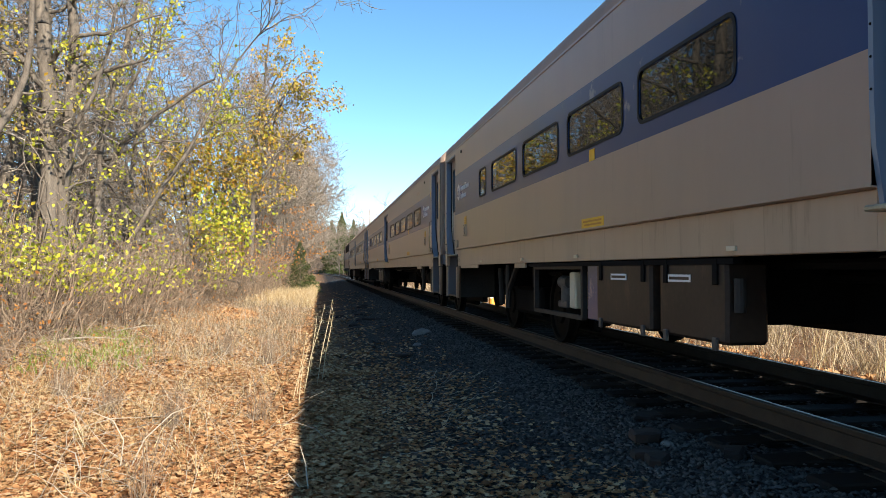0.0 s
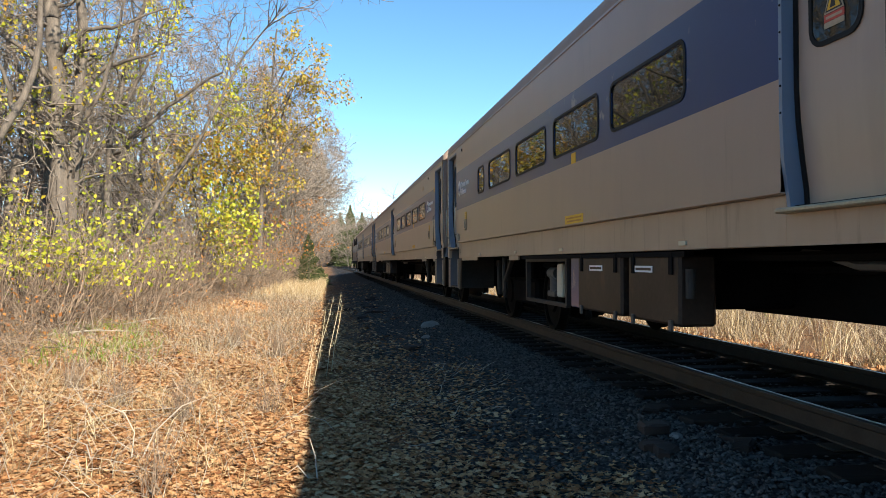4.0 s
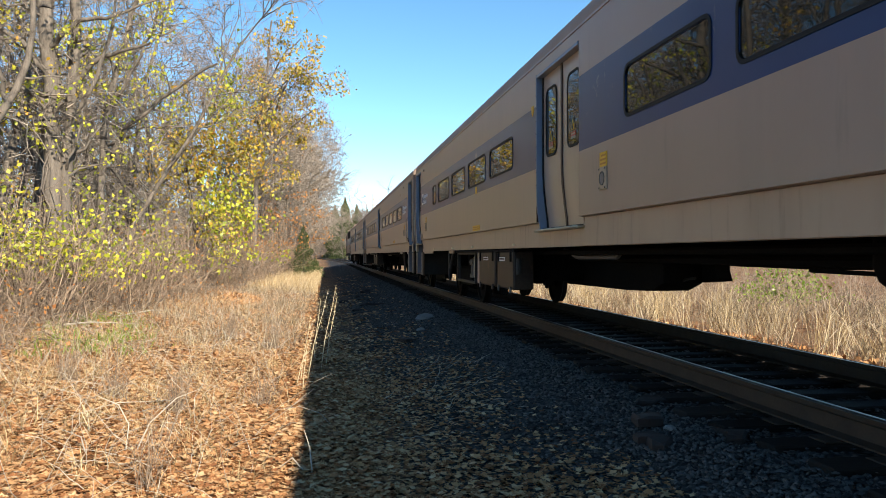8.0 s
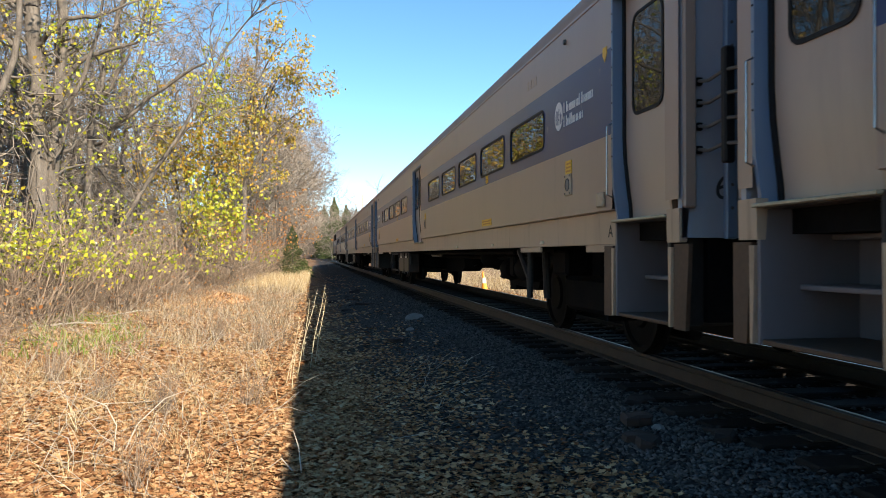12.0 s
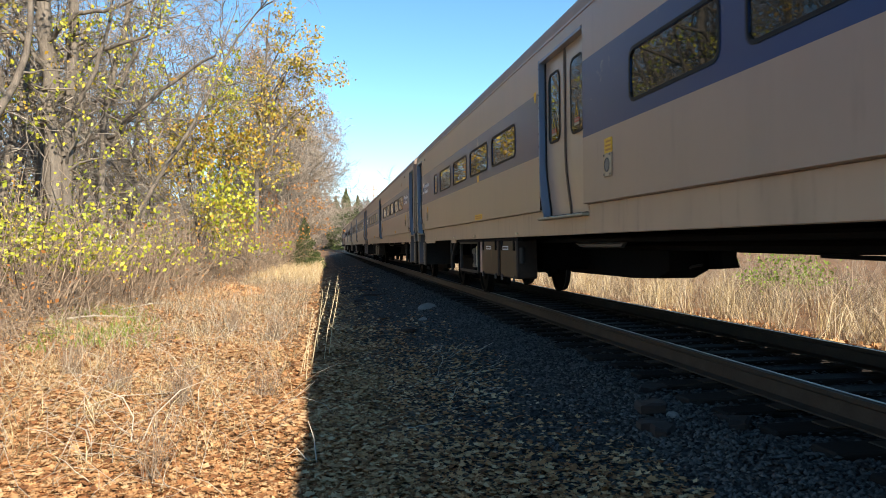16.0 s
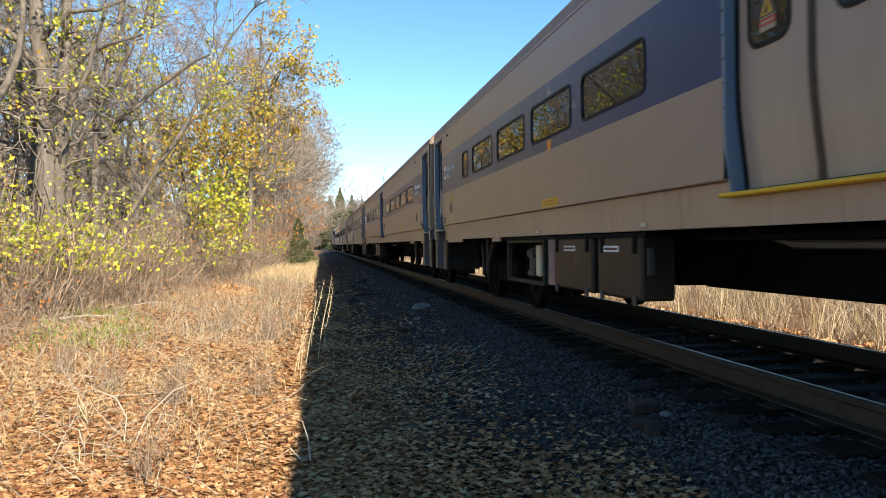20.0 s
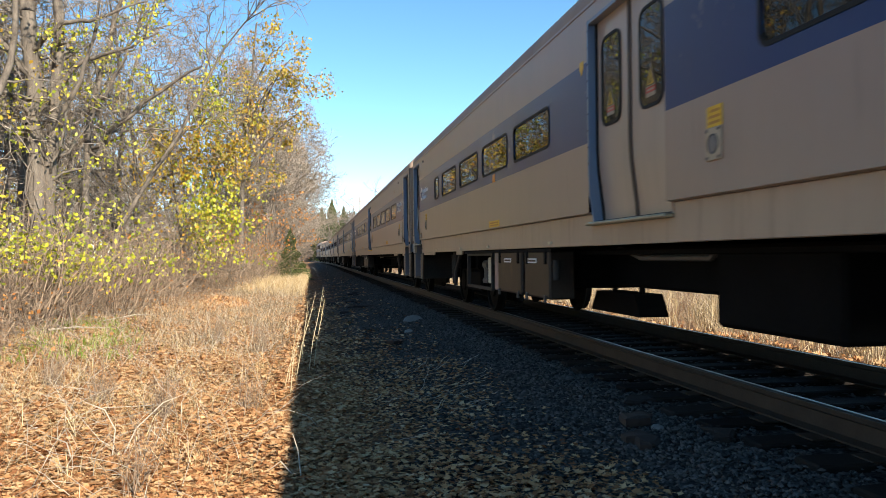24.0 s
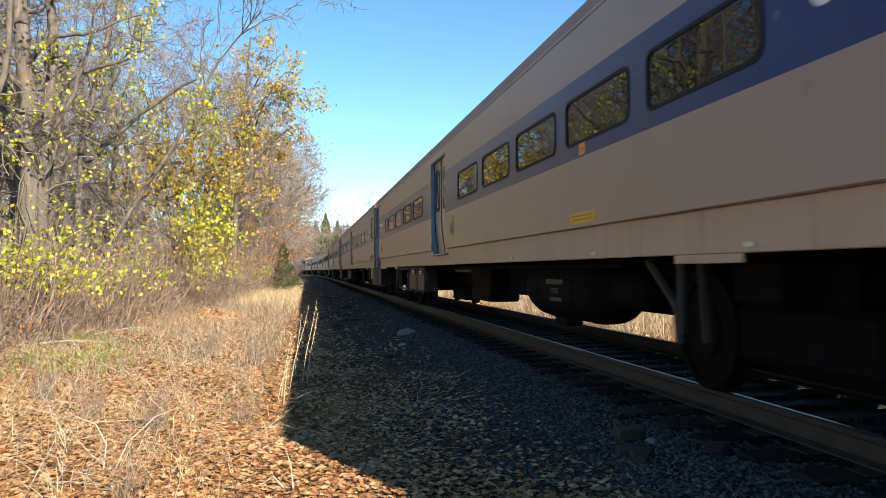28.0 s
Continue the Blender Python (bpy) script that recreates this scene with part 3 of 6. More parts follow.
def reveal(car, y0, y1, z0, z1, depth):
    """Painted frame round a recessed door, following the door's bowed foot."""
    inner = door_profile(W + depth, z0, z1)
    heights = (z0, z0 + 0.1, z0 + 0.25, z0 + 0.45, z0 + 0.62, z1)
    foot = (0.045, 0.030, 0.008, 0.0, 0.0, 0.0)
    for ya, yb, proud, mat, label in ((y1 - 0.03, y1, -0.006, TRIM, "light blue painted door post"), (y0 + 0.001, y0 + 0.03, 0.012, BODY, "cream painted door post")):
        s = Shape()
        s.prism([(W + proud + f, z) for f, z in zip(foot, heights)] + list(reversed(inner)), ya, yb)
        part("door_post", s, mat, car, label, smooth=True)
    edge = door_profile(W + depth - 0.016, z0, z1 - 0.03)
    part("door_edge_seal", Shape().prism(edge + [(a + 0.014, b) for a, b in reversed(edge)], y1 - 0.062, y1 - 0.031), RUBBER, car, "black rubber along the door edge", smooth=True)
    for k in range(9):
        z = z0 + 0.5 + 0.14 * k
        part("post_bolt", Shape().turned("x", (y1 - 0.015, z), [(W - 0.006, 0.007), (W - 0.010, 0.006), (W - 0.011, 0.001)], 8), DARK, car)
    part("door_header", Shape().box(W - 0.004, W + depth, y0 + 0.03, y1 - 0.03, z1 - 0.035, z1, 0.005), TRIM, car, "light blue painted door header")


def side_wall(car, cab=False):
    """Left wall with real openings; the stripe is the painted middle course."""
    doors = [(*CENTRE, 1.22, 2.93), (*FRONT_DOOR, 1.22, 2.98)] + ([] if cab else [(*REAR_DOOR, 1.22, 2.98)])
    wins = [(a + 0.03, b - 0.03, 2.045, 2.405) for a, b in FRONT_WINDOWS + REAR_WINDOWS]
    if cab:
        wins.append((-12.13, -11.53, 2.045, 2.725))
    holes = doors + wins
    ys = sorted({-TAIL, HALF, *[h[0] for h in holes], *[h[1] for h in holes]})
    zs = [1.31, 1.90, 2.045, 2.405, 2.59, 2.725, 2.93, 2.98, 3.07]
    wall, stripes = Shape(), (Shape(), Shape())
    for a, b in zip(ys, ys[1:]):
        for c, d in zip(zs, zs[1:]):
            y, z = (a + b) / 2, (c + d) / 2
            if any(h[0] < y < h[1] and h[2] < z < h[3] for h in holes):
                continue
            in_band = 1.90 < z < 2.59 and (REAR_DOOR[1] if not cab else -12.25) < y < FRONT_DOOR[0]
            (stripes[y > 0.5] if in_band else wall).poly((W, a, c), (W, b, c), (W, b, d), (W, a, d))
    for y0, y1, z0, z1 in wins:
        for p, q in (((y0, z0), (y1, z0)), ((y1, z0), (y1, z1)), ((y1, z1), (y0, z1)), ((y0, z1), (y0, z0))):
            stripes[y0 > 0.5].poly((W, *p), (W, *q), (W + 0.07, *q), (W + 0.07, *p))
    # belt lip under the wall
    for a, b in ([(-TAIL, CENTRE[0]), (CENTRE[1], FRONT_DOOR[0])] if cab else [(REAR_DOOR[1], CENTRE[0]), (CENTRE[1], FRONT_DOOR[0])]):
        wall.prism([(W, 1.312), (W - 0.006, 1.320), (W - 0.006, 1.306), (W + 0.046, 1.300), (W + 0.046, 1.312)], a, b)
    part("side_wall", wall, BODY, car)
    for s in stripes:
        part("stripe", s, BAND, car, "deep blue stripe along the windows")


def coach_body(car, cab=False):
    side_wall(car, cab)
    lap = Shape().loft([[(x, y, z) for x, z in ROOF] for y in (-TAIL, HALF)], caps=True, closed=True)
    part("roof", lap, ROOFP, car, smooth=True)
    part("far_side_wall", Shape().box(1.57, -W, -TAIL, HALF, 1.05, 3.08), BODY, car)
    part("floor", Shape().box(W + 0.22, 1.57, -TAIL + 0.02, HALF - 0.02, 1.06, 1.2), DARK, car)
    # rain gutter and seam along the roof edge
    part("gutter", Shape().prism([(-1.605, 3.038), (-1.611, 3.041), (-1.611, 3.05), (-1.604, 3.052)], -TAIL + 0.1, HALF - 0.1), BODY, car)
    part("roof_seam", Shape().prism([(-1.385, 3.378), (-1.388, 3.386), (-1.37, 3.396), (-1.36, 3.39)], -TAIL + 0.1, HALF - 0.1), ROOFP, car)
    # sill below the belt
    sill = Shape()
    a0 = -TAIL if cab else REAR_DOOR[1]
    sill.box(W + 0.045, W + 0.085, a0, CENTRE[0] - 0.02, 1.03, 1.30, 0.006).box(W + 0.045, W + 0.085, CENTRE[1] + 0.02, FRONT_DOOR[0], 1.03, 1.30, 0.006)
    sill.box(W + 0.046, W + 0.084, CENTRE[0] - 0.03, CENTRE[1] + 0.03, 1.031, 1.197)
    part("sill", sill, FASCIA, car, "cream sill with grime runs")
    for y0, y1, z in ((-9.2, -8.4, 1.0), (9.9, 11.6, 1.005), (-11.3, -10.6, 0.995), (7.1, 7.6, 1.0)):
        part("sill_bracket", Shape().box(W + 0.05, W + 0.075, y0, y1, z - 0.025, 1.032, 0.004), FASCIA, car)
    # ends of the car: bulkhead, diaphragm, door, rungs, cables
    for e in (-1, 1):
        y = HALF if e > 0 else -TAIL
        pale = cab and e < 0
        part("end_wall", Shape().box(W + 0.02, 1.58, min(y, y - e * 0.05), max(y, y - e * 0.05), 1.06, 3.2), ENDP if not pale else TRIM, car, "pale grey-blue end wall")
        part("end_apron", Shape().box(-1.35, 1.35, min(y - e * 0.1, y - e * 0.16), max(y - e * 0.1, y - e * 0.16), 0.5, 1.06), DARK, car, "black apron under the end")
        part("gangway_bellows", Shape().box(-0.52, 0.52, min(y, y + e * 0.3), max(y, y + e * 0.3), 1.15, 3.28, 0.04), RUBBER, car, "black rubber gangway bellows")
        part("collision_post", Shape().box(-1.30, -1.22, min(y, y + e * 0.05), max(y, y + e * 0.05), 1.05, 3.2, 0.01), TRIM, car, "light blue riveted post")
        part("corner_post", Shape().box(W + 0.021, W + 0.11, min(y, y + e * 0.035), max(y, y + e * 0.035), 1.25, 3.1, 0.012), BODY, car, "cream corner post")
        for k in range(12):
            part("rivet", Shape().turned("y", (-1.26, 1.25 + 0.15 * k), [(y + e * 0.048, 0.012), (y + e * 0.056, 0.009), (y + e * 0.058, 0.002)], 8), GREYM, car)
        for z in (1.62, 1.77, 1.92, 2.06):
            part("barrier_strap", Shape().tube([(W + 0.13, y, z + 0.01), (W + 0.12, y + e * 0.17, z - 0.02), (W + 0.12, y + e * 0.35, z)], 0.012, 6), GREYM, car, "grey safety barrier strap", smooth=True)
            part("strap_mount", Shape().box(W + 0.115, W + 0.155, min(y, y + e * 0.03), max(y, y + e * 0.03), z - 0.02, z + 0.03, 0.005), DARK, car)
        if e < 0:
            part("barrier_post", Shape().box(W + 0.10, W + 0.17, y - 0.40, y - 0.34, 1.50, 2.20, 0.012), RUBBER, car, "black safety barrier post between cars")
        part("corner_bracket", Shape().prism([(W + 0.0, 1.25), (W + 0.004, 1.03), (W + 0.055, 1.03), (W + 0.07, 1.25)], min(y, y - e * 0.18), max(y, y - e * 0.18)), FASCIA, car, "cream corner bracket")
        for k, xx in enumerate((-0.72, -0.62, 0.7)):
            part("jumper_cable", Shape().tube([(xx, y, 1.75), (xx, y + e * 0.13, 1.72), (xx, y + e * 0.17, 1.2), (xx - 0.02, y + e * 0.16, 0.75 + 0.06 * k), (xx, y + e * 0.2, 0.72 + 0.06 * k)], 0.022, 6), RUBBER, car, "black jumper cable", smooth=True)
        part("roof_end_cap", Shape().loft([[(x * s, y + e * d, 3.07 + (z - 3.07) * s2) for x, z in ROOF] for d, s, s2 in ((0.0, 1, 1), (0.05, 0.99, 0.97), (0.09, 0.96, 0.9))]), ROOFP, car, "pale roof end", smooth=True)
        part("coupler", Shape().box(-0.16, 0.16, min(y, y + e * 0.22), max(y, y + e * 0.22), 0.72, 0.98, 0.03).box(-0.1, 0.1, min(y - e * 0.7, y), max(y - e * 0.7, y), 0.78, 0.92), DARK, car, "black coupler")
    if cab:
        part("footboard_well", Shape().box(W + 0.06, W + 0.12, -12.26, -11.15, 0.44, 1.03, 0.01).box(W + 0.05, W + 0.1, -12.46, -12.3, 0.42, 1.04, 0.01), SKIRT, car, "brown skirt plate under the cab")
        part("hatch", Shape().box(W + 0.06, W + 0.1, -11.06, -10.55, 0.64, 0.96, 0.01), FASCIA, car, "pale hatch cover")
        part("hatch_lip", Shape().box(W + 0.03, W + 0.07, -11.8, -11.5, 0.46, 0.475), YELLOW, car, "yellow step edge")


def step_well(car, y0, y1):
    part("step_side", Shape().box(W + 0.03, W + 0.7, y0 - 0.03, y0, 0.47, 1.22, 0.004), SOOTGREY, car, "dark grey outer step panel")
    part("step_side", Shape().box(W + 0.03, W + 0.7, y1, y1 + 0.03, 0.47, 1.22, 0.004), STEPM, car)
    for ya in (y0 - 0.075, y1 + 0.03):
        part("step_edge", Shape().prism([(ya, 1.0), (ya + 0.05, 1.0), (ya + 0.045, 0.47), (ya + 0.02, 0.47)], W + 0.015, W + 0.06, axis="x"), FASCIA, car, "cream step edge")
    for ya, yb, tip in ((y0 - 0.29, y0 - 0.08, y0 - 0.2), (y1 + 0.085, y1 + 0.27, y1 + 0.24)):
        part("step_skirt", Shape().prism([(ya, 1.02), (yb, 1.02), (yb, 0.46), (tip if tip < ya or tip > yb else (ya + 0.05), 0.46)], W + 0.03, W + 0.06, axis="x"), SKIRT, car, "brown step skirt")
    part("step_back", Shape().box(W + 0.62, W + 0.66, y0, y1, 0.47, 1.2), STEPM, car)
    for k, (z, x) in enumerate(((0.47, 0.04), (0.76, 0.26), (1.03, 0.45))):
        part("step_tread", Shape().box(W + x, W + 0.62, y0, y1, z, z + 0.03, 0.006), SKIRT if k == 0 else STEPM, car, "worn brown step" if k == 0 else "pale blue-grey step")
    part("trap_plate", Shape().box(W + 0.04, W + 0.62, y0, y1, 1.195, 1.225, 0.005), GREYM, car)


def speaker(car, y, z=1.57):
    p = part("speaker_plate", Shape().box(W - 0.016, W + 0.002, y - 0.085, y + 0.085, z - 0.075, z + 0.12, 0.006), PLATE, car, "worn cream plate")
    part("speaker_ring", Shape().turned("x", (y, z + 0.022), [(W - 0.015, 0.060), (W - 0.021, 0.058), (W - 0.021, 0.051), (W - 0.016, 0.049)], 20), GREYM, p, "grey ring", smooth=True)
    part("speaker_grille", Shape().turned("x", (y, z + 0.022), [(W - 0.0165, 0.050), (W - 0.018, 0.04), (W - 0.019, 0.002)], 18), LENS, p, "round ribbed grey grille", smooth=True)
    for dy, dz in ((-0.066, -0.057), (0.066, -0.057), (-0.066, 0.102), (0.066, 0.102)):
        part("bolt", Shape().turned("x", (y + dy, z + dz), [(W - 0.016, 0.010), (W - 0.021, 0.008), (W - 0.0215, 0.001)], 8), GREYM, p)
    n = part("notice", Shape().box(W - 0.005, W + 0.001, y - 0.085, y + 0.085, z + 0.122, z + 0.245), YELLOW, car, "orange-yellow notice with three lines of print")
    for k in range(3):
        part("print_bar", Shape().box(W - 0.0065, W - 0.0045, y - 0.065, y + 0.065 - 0.02 * (k == 2), z + 0.140 + 0.034 * k, z + 0.156 + 0.034 * k), PRINT, n, "faded red line of print")


def notice(car, y, z, w, h, mat, bars=0, x=W, name="notice", label="yellow notice"):
    n = part(name, Shape().box(x - 0.004, x + 0.001, y - w / 2, y + w / 2, z - h / 2, z + h / 2), mat, car, label)
    for k in range(bars):
        zz = z + h * (0.5 - (k + 0.9) / (bars + 0.8))
        part("print_bar", Shape().box(x - 0.0055, x - 0.0035, y - w * 0.42, y + w * (0.36 if k % 2 else 0.42), zz - h * 0.09, zz + h * 0.09), PRINT, n, "faded line of print")
    return n


def logo(car, y, z):
    """White round mark with dark uprights, and two lines of fine white strokes in place of lettering."""
    disc = [(y + 0.115 * math.cos(a), z + 0.135 * math.sin(a)) for a in (2 * math.pi * k / 28 for k in range(28))]
    d = part("emblem", Shape().prism(disc, W - 0.004, W + 0.001, axis="x"), WHITE, car, "white round emblem")
    for yy, low, high in ((0.080, -0.07, 0.03), (0.050, -0.075, 0.06), (0.020, -0.08, 0.05), (-0.015, -0.085, 0.07), (-0.055, -0.08, 0.03), (-0.080, -0.065, 0.01)):
        part("emblem_bar", Shape().box(W - 0.006, W - 0.0035, y + yy - 0.006, y + yy + 0.006, z + low, z + high), BAND, d, "blue upright of the emblem")
    for zz, ws in ((z + 0.045, (0.095, 0.062, 0.04, 0.04, 0.06, 0.035, 0.085, 0.06, 0.04, 0.04, 0.055)), (z - 0.085, (0.085, 0.06, 0.02, 0.02, 0.04, 0.06, 0.062, 0.06))):
        yy = y - 0.16
        for w in ws:
            tall = w > 0.08 or w < 0.025
            s = Shape()
            for q in ((yy - 0.008, yy + 0.008), (yy - w + 0.008, yy - w + 0.024)) if w > 0.03 else ((yy - 0.008, yy + 0.008),):
                s.box(W - 0.004, W + 0.001, q[0], q[1], zz - 0.04, zz + (0.06 if tall else 0.025))
            part("letter_strokes", s, WHITE, car, "white lettering strokes")
            yy -= w + 0.016


def stencil(car, ch, y, z, size, mat=INK, x=W + 0.043):
    cu = bpy.data.curves.new("letter", "FONT")
    cu.body, cu.size, cu.extrude, cu.align_x = ch, size, 0.001, "CENTER"
    cu.materials.append(mat)
    ob = new("letter", cu)
    ob.parent = car
    ob.matrix_basis = Matrix.Translation((x, y, z)) @ Euler((radians(90), 0, radians(-90))).to_matrix().to_4x4()
    ob["label"] = "black stencilled letter"
    return ob


def wheelset():
    s = Shape()
    for e in (-1, 1):
        s.turned("x", (0, 0), [(e * q, r) for q, r in ((0.83, 0.10), (0.83, 0.20), (0.80, 0.22), (0.785, 0.385), (0.82, 0.40), (0.82, 0.452), (0.735, 0.457), (0.71, 0.485), (0.69, 0.48), (0.685, 0.40), (0.72, 0.38), (0.73, 0.20), (0.70, 0.12), (0.66, 0.08))], 28)
    s.cyl("x", (0, 0), 0.08, -0.68, 0.68, 12)
    return s


def truck(car, yc):
    """Two-axle truck: side frames, bolster, springs, axle boxes, brake parts; wheelsets turn."""
    t = new("truck")
    t.parent = car
    t.matrix_basis = pose(0, yc, 0)
    t["label"] = "black two-axle truck"
    inner = -1 if yc > 0 else 1
    for e in (-1, 1):
        x = e * 1.0
        xi = e * 0.56                 # frames and bearings lie inside the wheels
        pts = [(-1.65, 0.52), (-1.6, 0.66), (-1.0, 0.70), (-0.55, 0.50), (0.55, 0.50), (1.0, 0.70), (1.6, 0.66), (1.65, 0.52), (1.1, 0.50), (0.6, 0.34), (-0.6, 0.34), (-1.1, 0.50)]
        part("side_frame", Shape().prism(pts, xi - 0.06, xi + 0.06, axis="x"), DARK, t)
        for y in (-1.295, 1.295):
            part("axle_box", Shape().box(xi - 0.09, xi + 0.09, y - 0.15, y + 0.15, 0.33, 0.6, 0.03), DARK, t, "black axle box")
        for y in (-0.32, 0.32):
            part("spring", Shape().turned("z", (xi, y), [(0.5 + 0.045 * k, 0.13 if k % 2 else 0.105) for k in range(9)], 14), DARK, t, smooth=True)
        part("shock_absorber", Shape().tube([(x + e * 0.12, 0.7, 0.42), (x + e * 0.13, 0.75, 0.98)], 0.045, 8), SOOTGREY, t, "grey shock absorber", smooth=True)
        part("brace", Shape().tube([(x + e * 0.35, inner * 1.15, 1.0), (x + e * 0.35, inner * 0.70, 0.68), (x + e * 0.35, inner * 0.66, 0.43)], 0.036, 6), SOOTGREY, t, "grey slanting brace", smooth=True)
        part("hanger", Shape().tube([(x + e * 0.35, inner * 0.64, 1.02), (x + e * 0.35, inner * 0.64, 0.5)], 0.036, 8), SOOTGREY, t, "grey upright hanger", smooth=True)
        for y in (-0.75, 0.75):
            part("brake_shoe", Shape().box(x - 0.3 * e - 0.05, x - 0.3 * e + 0.05, y - 0.05, y + 0.05, 0.25, 0.62, 0.015), DARK, t)
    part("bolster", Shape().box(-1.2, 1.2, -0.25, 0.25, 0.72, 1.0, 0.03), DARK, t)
    # long slab and blocks fill the truck's gaps, standing in for its deep shade
    part("brake_gear_filler", Shape().box(-0.5, -0.38, -1.75, 1.75, 0.16, 0.98, 0.03).box(-0.9, -0.45, -0.72, 0.72, 0.3, 0.7, 0.05).box(-0.9, -0.5, -0.5, 0.5, 0.7, 1.0, 0.03), DARK, t, "brake gear with black filler slab in place of shade between the wheels")
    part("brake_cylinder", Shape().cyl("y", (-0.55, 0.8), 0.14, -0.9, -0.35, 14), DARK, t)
    for y in (-1.295, 1.295):
        w = part("wheelset", wheelset(), WHEELM, t, "worn steel wheelset", smooth=True)
        w.matrix_basis = pose(0, y, 0.457)
    return t


def under_gear(car, cab=False, tank=False, low_tray=False):
    """Boxes, frames, tanks and pipes under the floor."""
    for y0, y1 in ((3.58, 4.71), (2.5, 3.43)):
        b = part("equipment_box", Shape().box(W + 0.06, W + 0.335, y0, y1, 0.5, 1.0, 0.02), BOXM, car, "brown-black equipment box")
        for yy in (y0 + 0.12, y1 - 0.12):
            part("hinge", Shape().box(W + 0.045, W + 0.062, yy - 0.03, yy + 0.03, 0.86, 1.02, 0.004), DARK, b)
            part("latch", Shape().box(W + 0.04, W + 0.062, yy - 0.025, yy + 0.025, 0.46, 0.54, 0.004), GREYM, b, "grey latch")
        n = part("warning_plate", Shape().box(W + 0.055, W + 0.061, y0 + 0.45, y0 + 0.78, 0.87, 0.92), WHITE, b, "white plate with a line of print")
        part("print_bar", Shape().box(W + 0.0535, W + 0.0555, y0 + 0.47, y0 + 0.76, 0.885, 0.905), RUST, n, "dark line of print")
    part("box_rail", Shape().box(W + 0.05, W + 0.12, 2.4, 6.9, 0.985, 1.02), DARK, car)
    part("electrical_case", Shape().box(W + 0.46, 1.2, 2.75, 4.7, 0.6, 1.02, 0.03), DARK, car)
    part("lamp_tube", Shape().cyl("z", (W + 0.12, 2.45), 0.035, 0.70, 0.90, 12), SOOTGREY, car, "grey canister")
    # open frame with valve gear
    fr = Shape()
    for y in (5.17, 6.80):
        fr.box(W + 0.08, W + 0.13, y - 0.025, y + 0.025, 0.5, 1.02)
    fr.box(W + 0.08, W + 0.13, 5.17, 6.80, 0.955, 1.0).box(W + 0.08, W + 0.13, 5.17, 6.80, 0.48, 0.52)
    part("gear_frame", fr, SOOTGREY, car, "sooty open gear frame")
    part("valve", Shape().cyl("z", (W + 0.3, 6.2), 0.09, 0.6, 0.85, 12).cyl("y", (W + 0.28, 0.82), 0.07, 6.08, 6.35, 12).box(W + 0.22, W + 0.38, 6.05, 6.35, 0.55, 0.62, 0.01), GREYM, car, "grey brake valve", smooth=True)
    part("filter_box", Shape().box(W + 0.2, W + 0.36, 5.72, 5.9, 0.56, 0.93, 0.015), CREAM, car, "cream filter box")
    part("blue_panel", Shape().box(W + 0.1, W + 0.3, 4.78, 5.06, 0.5, 1.0, 0.01), BAND, car, "dark blue panel")
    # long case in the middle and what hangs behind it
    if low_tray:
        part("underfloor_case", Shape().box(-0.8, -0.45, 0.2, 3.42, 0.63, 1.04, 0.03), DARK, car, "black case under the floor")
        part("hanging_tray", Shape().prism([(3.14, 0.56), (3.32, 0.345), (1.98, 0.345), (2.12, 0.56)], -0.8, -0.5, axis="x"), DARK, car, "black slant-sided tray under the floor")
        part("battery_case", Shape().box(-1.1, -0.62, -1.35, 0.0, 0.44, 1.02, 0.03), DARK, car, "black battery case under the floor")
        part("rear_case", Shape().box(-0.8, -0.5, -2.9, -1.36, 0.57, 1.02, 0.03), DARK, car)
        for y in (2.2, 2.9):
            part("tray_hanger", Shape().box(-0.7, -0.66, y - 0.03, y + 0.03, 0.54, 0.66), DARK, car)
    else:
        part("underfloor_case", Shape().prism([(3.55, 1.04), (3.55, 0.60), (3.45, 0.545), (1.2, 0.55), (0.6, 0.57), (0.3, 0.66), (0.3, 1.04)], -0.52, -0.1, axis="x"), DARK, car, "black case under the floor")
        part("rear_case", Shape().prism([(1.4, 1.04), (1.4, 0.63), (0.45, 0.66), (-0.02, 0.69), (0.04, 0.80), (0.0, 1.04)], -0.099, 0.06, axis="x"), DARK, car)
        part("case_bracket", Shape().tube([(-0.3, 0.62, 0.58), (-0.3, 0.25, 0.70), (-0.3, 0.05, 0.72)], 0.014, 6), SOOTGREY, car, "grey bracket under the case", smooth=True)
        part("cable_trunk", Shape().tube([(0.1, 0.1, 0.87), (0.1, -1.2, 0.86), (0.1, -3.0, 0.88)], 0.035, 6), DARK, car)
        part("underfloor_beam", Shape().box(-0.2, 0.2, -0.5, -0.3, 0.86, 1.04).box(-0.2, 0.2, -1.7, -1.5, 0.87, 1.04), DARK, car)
    part("conduit", Shape().tube([(W + 0.5, 1.75, 1.0), (W + 0.5, 1.5, 0.98), (W + 0.5, 1.25, 0.925), (W + 0.5, 0.05, 0.925), (W + 0.5, -0.05, 0.99)], 0.028, 6), GREYM, car, "grey conduit pipe", smooth=True)
    if tank:
        part("air_tank", Shape().turned("y", (-0.78, 0.72), [(-3.18, 0.02), (-3.2, 0.12), (-3.27, 0.25), (-3.40, 0.325), (-3.6, 0.358), (-3.8, 0.365), (-5.3, 0.365), (-5.6, 0.34), (-5.82, 0.25), (-5.92, 0.12), (-5.94, 0.02)], 28), DARK, car, "black air tank", smooth=True)
        part("drain_block", Shape().box(-0.88, -0.68, -4.32, -3.86, 0.27, 0.40, 0.015), DARK, car, "black drain block under the tank")
        for y in (-3.95, -5.2):
            part("tank_strap", Shape().cyl("y", (-0.78, 0.72), 0.371, y - 0.03, y + 0.03, 28), DARK, car)
